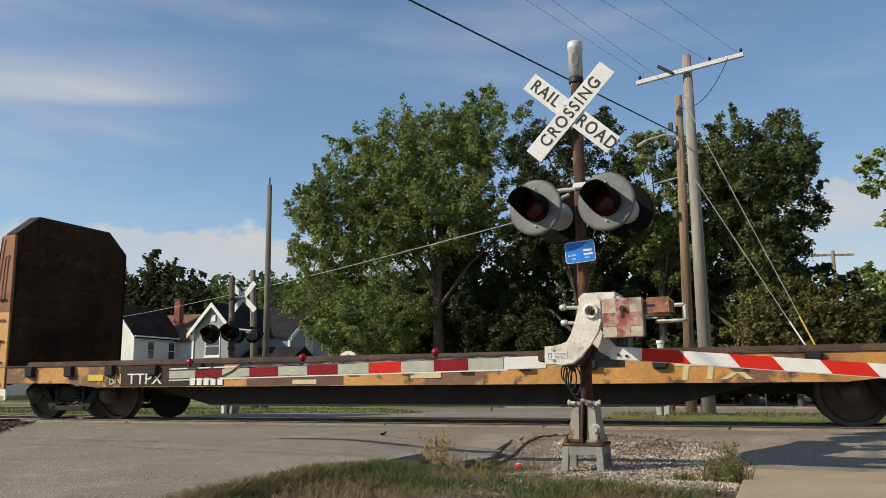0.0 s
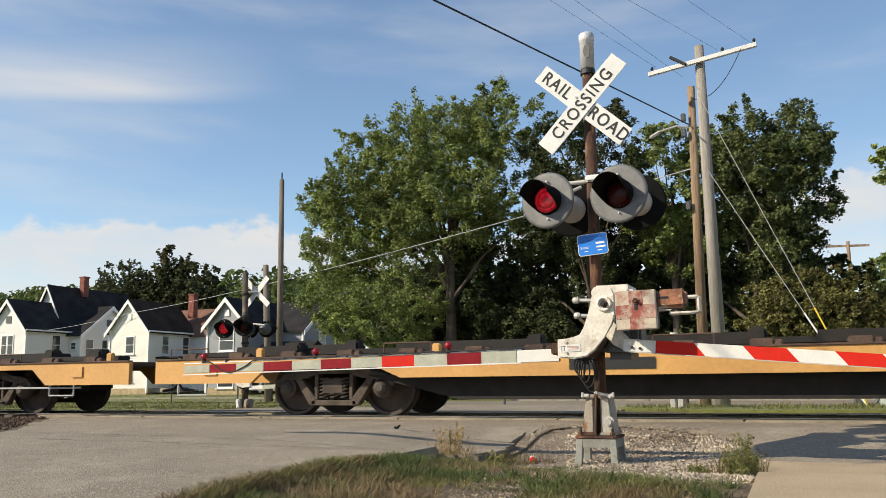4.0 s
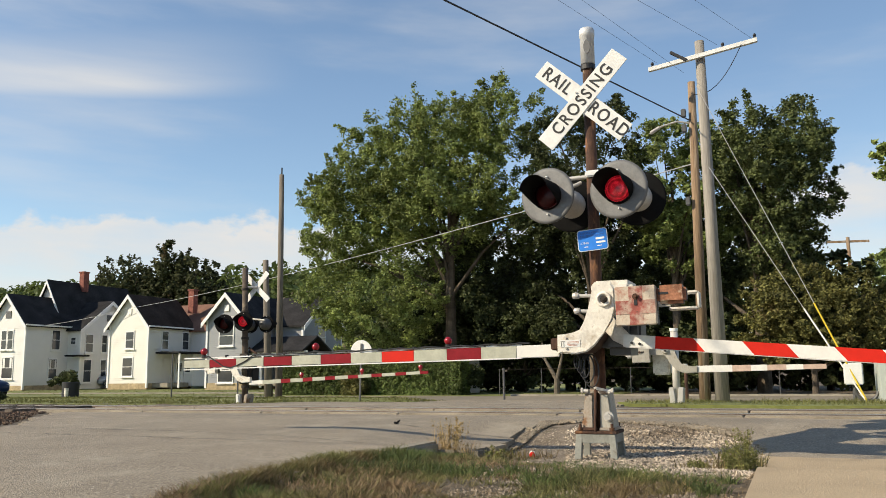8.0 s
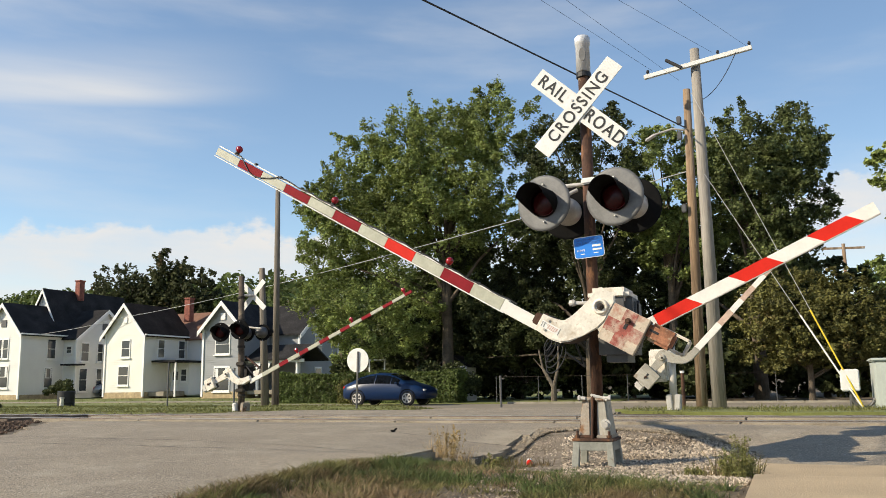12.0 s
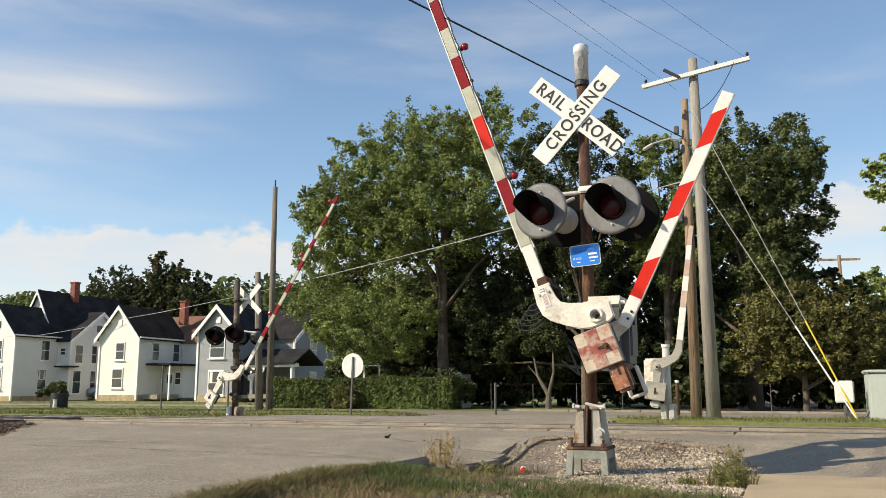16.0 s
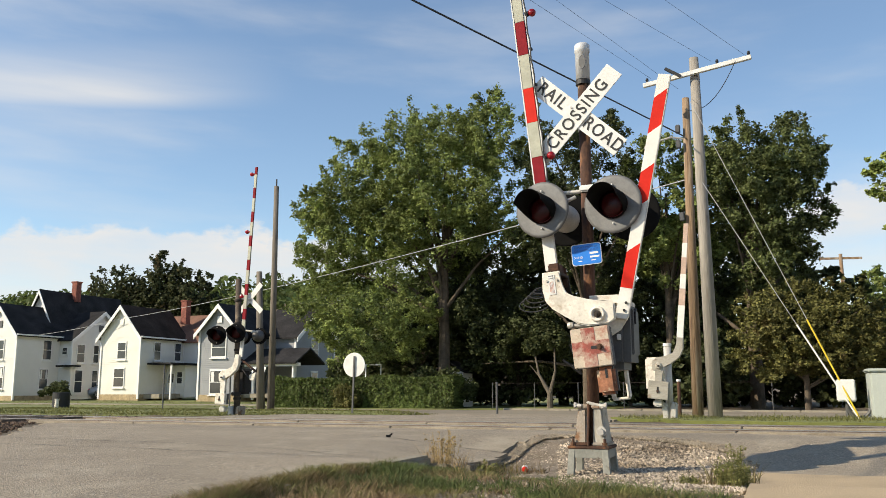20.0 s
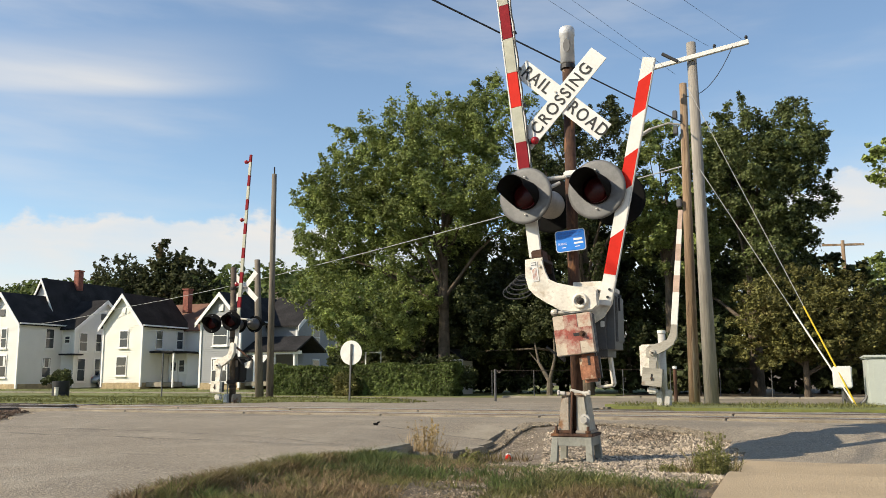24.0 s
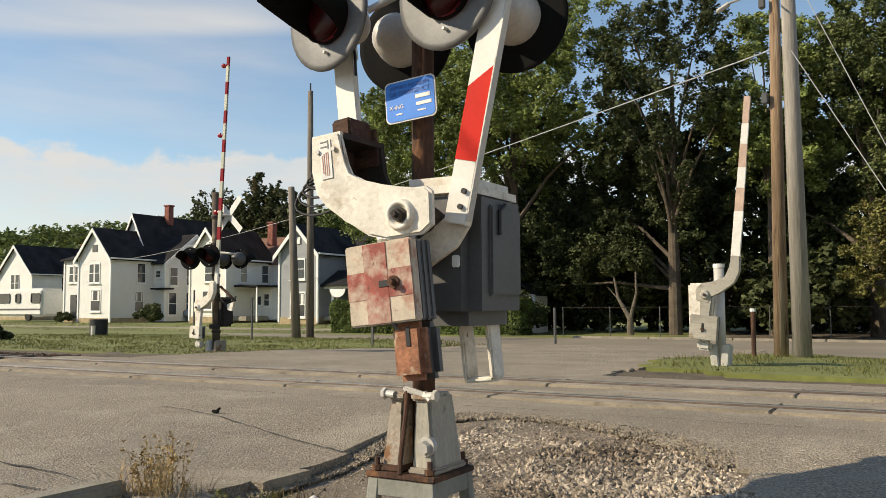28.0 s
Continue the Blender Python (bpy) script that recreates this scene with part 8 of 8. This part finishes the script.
def weed(at, label, h, spread, stems, seed, stalk, leafmat, leaf=0.012):
    """A rank weed: thin leaning stems with many tiny leaves along them."""
    rng = random.Random(seed)
    t = thing("weed", label, "weed", at)
    b = B()
    bases, axes, le, wi = [], [], [], []
    for _ in range(stems):
        a = rng.uniform(0, math.tau)
        r0, r1 = rng.uniform(0, spread * 0.5), rng.uniform(0.2, 1.0) * spread
        p0 = Vector((math.cos(a) * r0, math.sin(a) * r0, -0.02))
        p1 = Vector((math.cos(a + 0.4) * r1, math.sin(a + 0.4) * r1, h * rng.uniform(0.5, 1.0)))
        m = (p0 + p1) / 2 + Vector((0, 0, 0.1 * h))
        cyl(b, p0, m, 0.0022, 0.0018, 5)
        cyl(b, m, p1, 0.0018, 0.0008, 5)
        d = p1 - p0
        bases.append(p0 + d * 0.25)
        axes.append(d.normalized())
        le.append(d.length * 0.75)
        wi.append(0.045)
    tagged(part("stalk", b, stalk, t), kind="stuff")
    part("foliage", quads_mesh("foliage", sprays(bases, axes, le, wi, stems * 42, leaf, seed), leafmat), None, t)
    return t


M_DRYWEED = mat("dry_weed", (0.42, 0.3, 0.13), 0.9, var=0.3, rnd=0.4)
M_WEEDLEAF = mat("weed_leaves", (0.2, 0.2, 0.06), 0.8, var=0.3, rnd=0.4, trans=0.25)
weed(pose(-2.66, 8.05, land(-2.5, 8.05)), "tall dry tan weed at the end of the kerb", 0.45, 0.22, 30, 41, M_DRYWEED, M_DRYWEED, 0.009)
weed(pose(-2.2, 8.05, land(-2.2, 8.05)), "low dry weed tuft beside the gravel", 0.16, 0.16, 18, 42, M_DRYWEED, M_WEEDLEAF, 0.01)
for i, (x, y, h) in enumerate(((0.24, 6.95, 0.36), (0.14, 7.0, 0.26), (0.27, 7.2, 0.24), (-0.14, 7.13, 0.1))):
    weed(pose(x, y, land(x, y)), "yellow-green weed growing between gravel and concrete", h, 0.09, 26, 43 + i, M_WEEDLEAF, M_WEEDLEAF, 0.0075)


def litter_can():
    t = thing("drink_can", "crumpled red and white drink can on the gravel", "can", pose(-1.94, 8.5, land(-1.94, 8.5) + 0.035, 20, 75, 35))
    b = lathe(B(), [(0, -0.06), (0.024, -0.06), (0.032, -0.05), (0.03, -0.01), (0.022, 0.005)], 16)
    part("can_body", b, M_REDREF, t, "red end", smooth=True)
    b = lathe(B(), [(0.022, 0.005), (0.031, 0.02), (0.032, 0.05), (0.025, 0.06), (0, 0.058)], 16)
    part("can_end", b, M_CLEANWHITE, t, smooth=True)


litter_can()


def gravel(name, poly, n, r, seed, lift=0.0, material=None):
    """Loose angular stones in a patch."""
    rng = np.random.default_rng(seed)
    base = np.array([(1, 0, 0), (-1, 0, 0), (0, 1, 0), (0, -1, 0), (0, 0, 1), (0, 0, -1)], float)
    fs = [(0, 2, 4), (2, 1, 4), (1, 3, 4), (3, 0, 4), (2, 0, 5), (1, 2, 5), (3, 1, 5), (0, 3, 5)]
    xs, ys = [p[0] for p in poly], [p[1] for p in poly]
    verts, faces = [], []
    while len(verts) < n * 6:
        x, y = rng.uniform(min(xs), max(xs)), rng.uniform(min(ys), max(ys))
        if not inside(x, y, poly):
            continue
        s = r * rng.uniform(0.45, 1.4, 3) * [1, 1, 0.7]
        q, _ = np.linalg.qr(rng.normal(size=(3, 3)))
        v = (base * s * rng.uniform(0.75, 1.2, (6, 1))) @ q.T + [x, y, land(x, y) + lift + r * 0.25]
        k = len(verts)
        verts.extend(v.tolist())
        faces.extend([(a + k, b + k, c + k) for a, b, c in fs])
    return tagged(new(name, from_np(name, verts, faces, material or M_STONE)), kind="stuff")


PATCH = [(-2.35, 8.0), (-2.4, 9.6), (-2.4, 10.4), (-1.95, 10.9), (-1.35, 10.85), (-0.55, 10.55), (0.05, 10.15), (0.3, 9.7), (0.36, 6.6), (-0.3, 6.2), (-1.1, 6.9), (-1.9, 7.3)]
# pale stones round the mast, fine grit with a few stones towards the kerb
gravel("gravel", [(-1.25, 7.0), (-1.45, 8.0), (-1.8, 9.3), (-2.05, 10.3), (-1.9, 10.85), (-1.35, 10.85), (-0.55, 10.55), (0.05, 10.15), (0.3, 9.7), (0.36, 6.6), (-0.3, 6.2)], 13000, 0.021, 21)
gravel("gravel", [(-2.35, 7.7), (-2.42, 10.3), (-1.95, 10.8), (-1.75, 9.3), (-1.35, 8.0), (-0.9, 6.6), (-1.9, 6.7)], 12000, 0.009, 31, 0.0, M_STONE2)
gravel("gravel", [(-2.3, 7.9), (-2.35, 10.3), (-1.95, 10.8), (-1.7, 9.3), (-1.3, 8.0), (-0.9, 6.6), (-1.9, 7.0)], 700, 0.016, 32)
gravel("gravel", [(-1.0, 7.2), (0.3, 6.5), (0.3, 9.6), (-0.2, 10.2), (-1.3, 10.5)], 9000, 0.024, 22, 0.01)
gravel("ballast", [(-20, 8.2), (-10.0, 8.2), (-10.3, 9.2), (-12.1, 11.3), (-13.1, 12.6), (-13.1, 15.2), (-20, 15.2)], 8000, 0.03, 23, 0.015, M_BALLAST)
gravel("gravel", [(-2.6, 4.6), (0.34, 4.2), (0.34, 7.4), (-0.8, 7.2), (-2.4, 8.1)], 9000, 0.011, 26, 0.0, M_STONE2)
gravel("gravel", [(-2.3, 6.2), (-0.2, 5.0), (0.3, 5.0), (0.3, 7.0), (-1.2, 7.4), (-2.3, 8.0)], 900, 0.018, 27, 0.0, M_STONE)
EDGE = [(-2.56, 7.9), (-2.5, 8.6), (-2.6, 9.5), (-2.6, 10.3), (-2.46, 10.85), (-2.0, 11.1), (-1.4, 11.05), (-0.6, 10.75), (0.05, 10.35), (0.0, 10.1), (-0.6, 10.5), (-1.4, 10.8), (-1.95, 10.85), (-2.3, 10.6), (-2.38, 10.2), (-2.36, 9.4), (-2.3, 8.6), (-2.34, 7.9)]
gravel("rubble", EDGE, 3800, 0.012, 25, 0.03, M_ASPHALT)
gravel("rubble", EDGE, 3000, 0.019, 28, 0.02, M_STONE2)
sheet("gravel_bed", PATCH, 0.12, 0.012, M_GRIT, 0.1, 0.03)


def hill_woods():
    """Woods on the far rise: many leaf clumps in one mesh."""
    rng = random.Random(9)
    cs, rs = [], []
    for _ in range(900):
        y = rng.uniform(120, 300)
        x = rng.uniform(-330, -30) - (y - 120) * 0.3
        h = rng.uniform(5, 10)
        for k in range(3):
            cs.append((x + rng.uniform(-2, 2), y + rng.uniform(-2, 2), land(x, y) + h * (0.4 + 0.25 * k)))
            rs.append(rng.uniform(2.0, 3.6) * (1.1 - 0.22 * k))
    ob = new("far_woods", quads_mesh("far_woods", leaf_cloud(cs, rs, 36000, 0.98, 9), M_LEAF))
    tagged(ob, kind="stuff")


hill_woods()


# ---- what moves ----
def motions():
    for c in CARS:
        x0 = c.location.x
        walk(c, [(t, pose(x0 - V * t, TRAIN_Y, RAIL_Z)) for t in (0, 2, 4, 6, 10, 16, 22, 28)])
    long_rows = [(0, -0.9), (9.8, -0.9), (10.2, 0.6), (10.5, 6.2), (11, 13.7), (11.5, 22.6), (12, 29.7), (12.5, 36), (14.5, 58), (15, 61.8), (15.5, 66), (16, 70.2), (16.5, 73.2), (17, 75.8), (17.5, 79.0), (18, 81.9), (18.5, 83.4), (19.2, 83.9), (28, 83.9)]
    side_rows = [(0, -5), (9.8, -5), (10.2, -3.5), (10.5, 1.5), (11, 8.8), (11.5, 17.5), (12, 25.2), (12.5, 32), (14.5, 50.2), (15, 54.8), (15.5, 59.4), (16, 63.8), (16.5, 68.2), (17, 71.2), (17.5, 74.5), (18, 77.1), (18.5, 77.8), (19.2, 77.9), (28, 77.9)]
    far_rows = [(0, 2.5), (9.8, 2.5), (10.2, 3.2), (10.5, 6), (11, 12.4), (12, 24.5), (12.5, 30.2), (14.5, 48.6), (15, 52), (17, 66.7), (18, 77), (18.5, 82.2), (19.2, 86), (20, 86.8), (28, 86.8)]
    post_rows = [(0, 0.6), (9.8, 0.6), (10.2, 2.5), (10.5, 9), (11, 22), (12, 46), (12.5, 56), (14.5, 76), (15.5, 80), (17, 84), (18, 84.3), (28, 84.3)]
    for g, k, rows in ((GATE, 1, long_rows), (SIDE, -1, side_rows), (FARGATE, -1, far_rows), (POSTGATE, -1, post_rows)):
        home = g.matrix_basis.copy()
        walk(g, [(t, home @ pose(0, 0, 0, 0, k * a, 0)) for t, a in rows])
    drive = [(0, -92), (4, -66), (8, -38.9), (8.3, -36.8), (8.6, -34.8), (8.9, -32.5), (9.5, -28.9), (10, -26.2), (10.5, -23.6), (11, -20.7), (11.5, -17.9), (12, -14.6), (12.5, -11), (13, -7.2), (14, 1.2), (14.5, 5.8), (16, 20), (20, 60), (28, 140)]
    walk(BLUE, [(t, pose(0.65 + (x - 0.65) * 1.064, 33.0, -0.28)) for t, x in drive])
    # the two lamps of each pair take turns, half a beat each, until the gates lift
    for pair in (FLASH, FARFLASH):
        for side, unit in enumerate(pair):
            lens = next(o for o in unit.children if o.name.startswith("lens") and "rim" not in o.name)
            home, rows = lens.matrix_basis.copy(), []
            state = side == 0
            rows += [(0.0, 0), (0.03, 60), (0.06, 120), (0.09, 180)] if state else [(0.0, 0)]
            k = 1
            while k < 16:
                t = 1.22 + (k - 2) * 0.608
                a0, a1 = (180, 0) if state else (0, 180)
                rows += [(t - 0.07, a0), (t - 0.035, a0 + (a1 - a0) * 0.34), (t, a0 + (a1 - a0) * 0.67), (t + 0.035, a1)]
                state = not state
                k += 1
            if state:
                rows += [(9.83, 180), (9.87, 120), (9.9, 60), (9.94, 0)]
            rows.append((28.0, 0))
            walk(lens, [(q, home @ pose(0, 0, 0, 0, 0, a)) for q, a in rows])


motions()
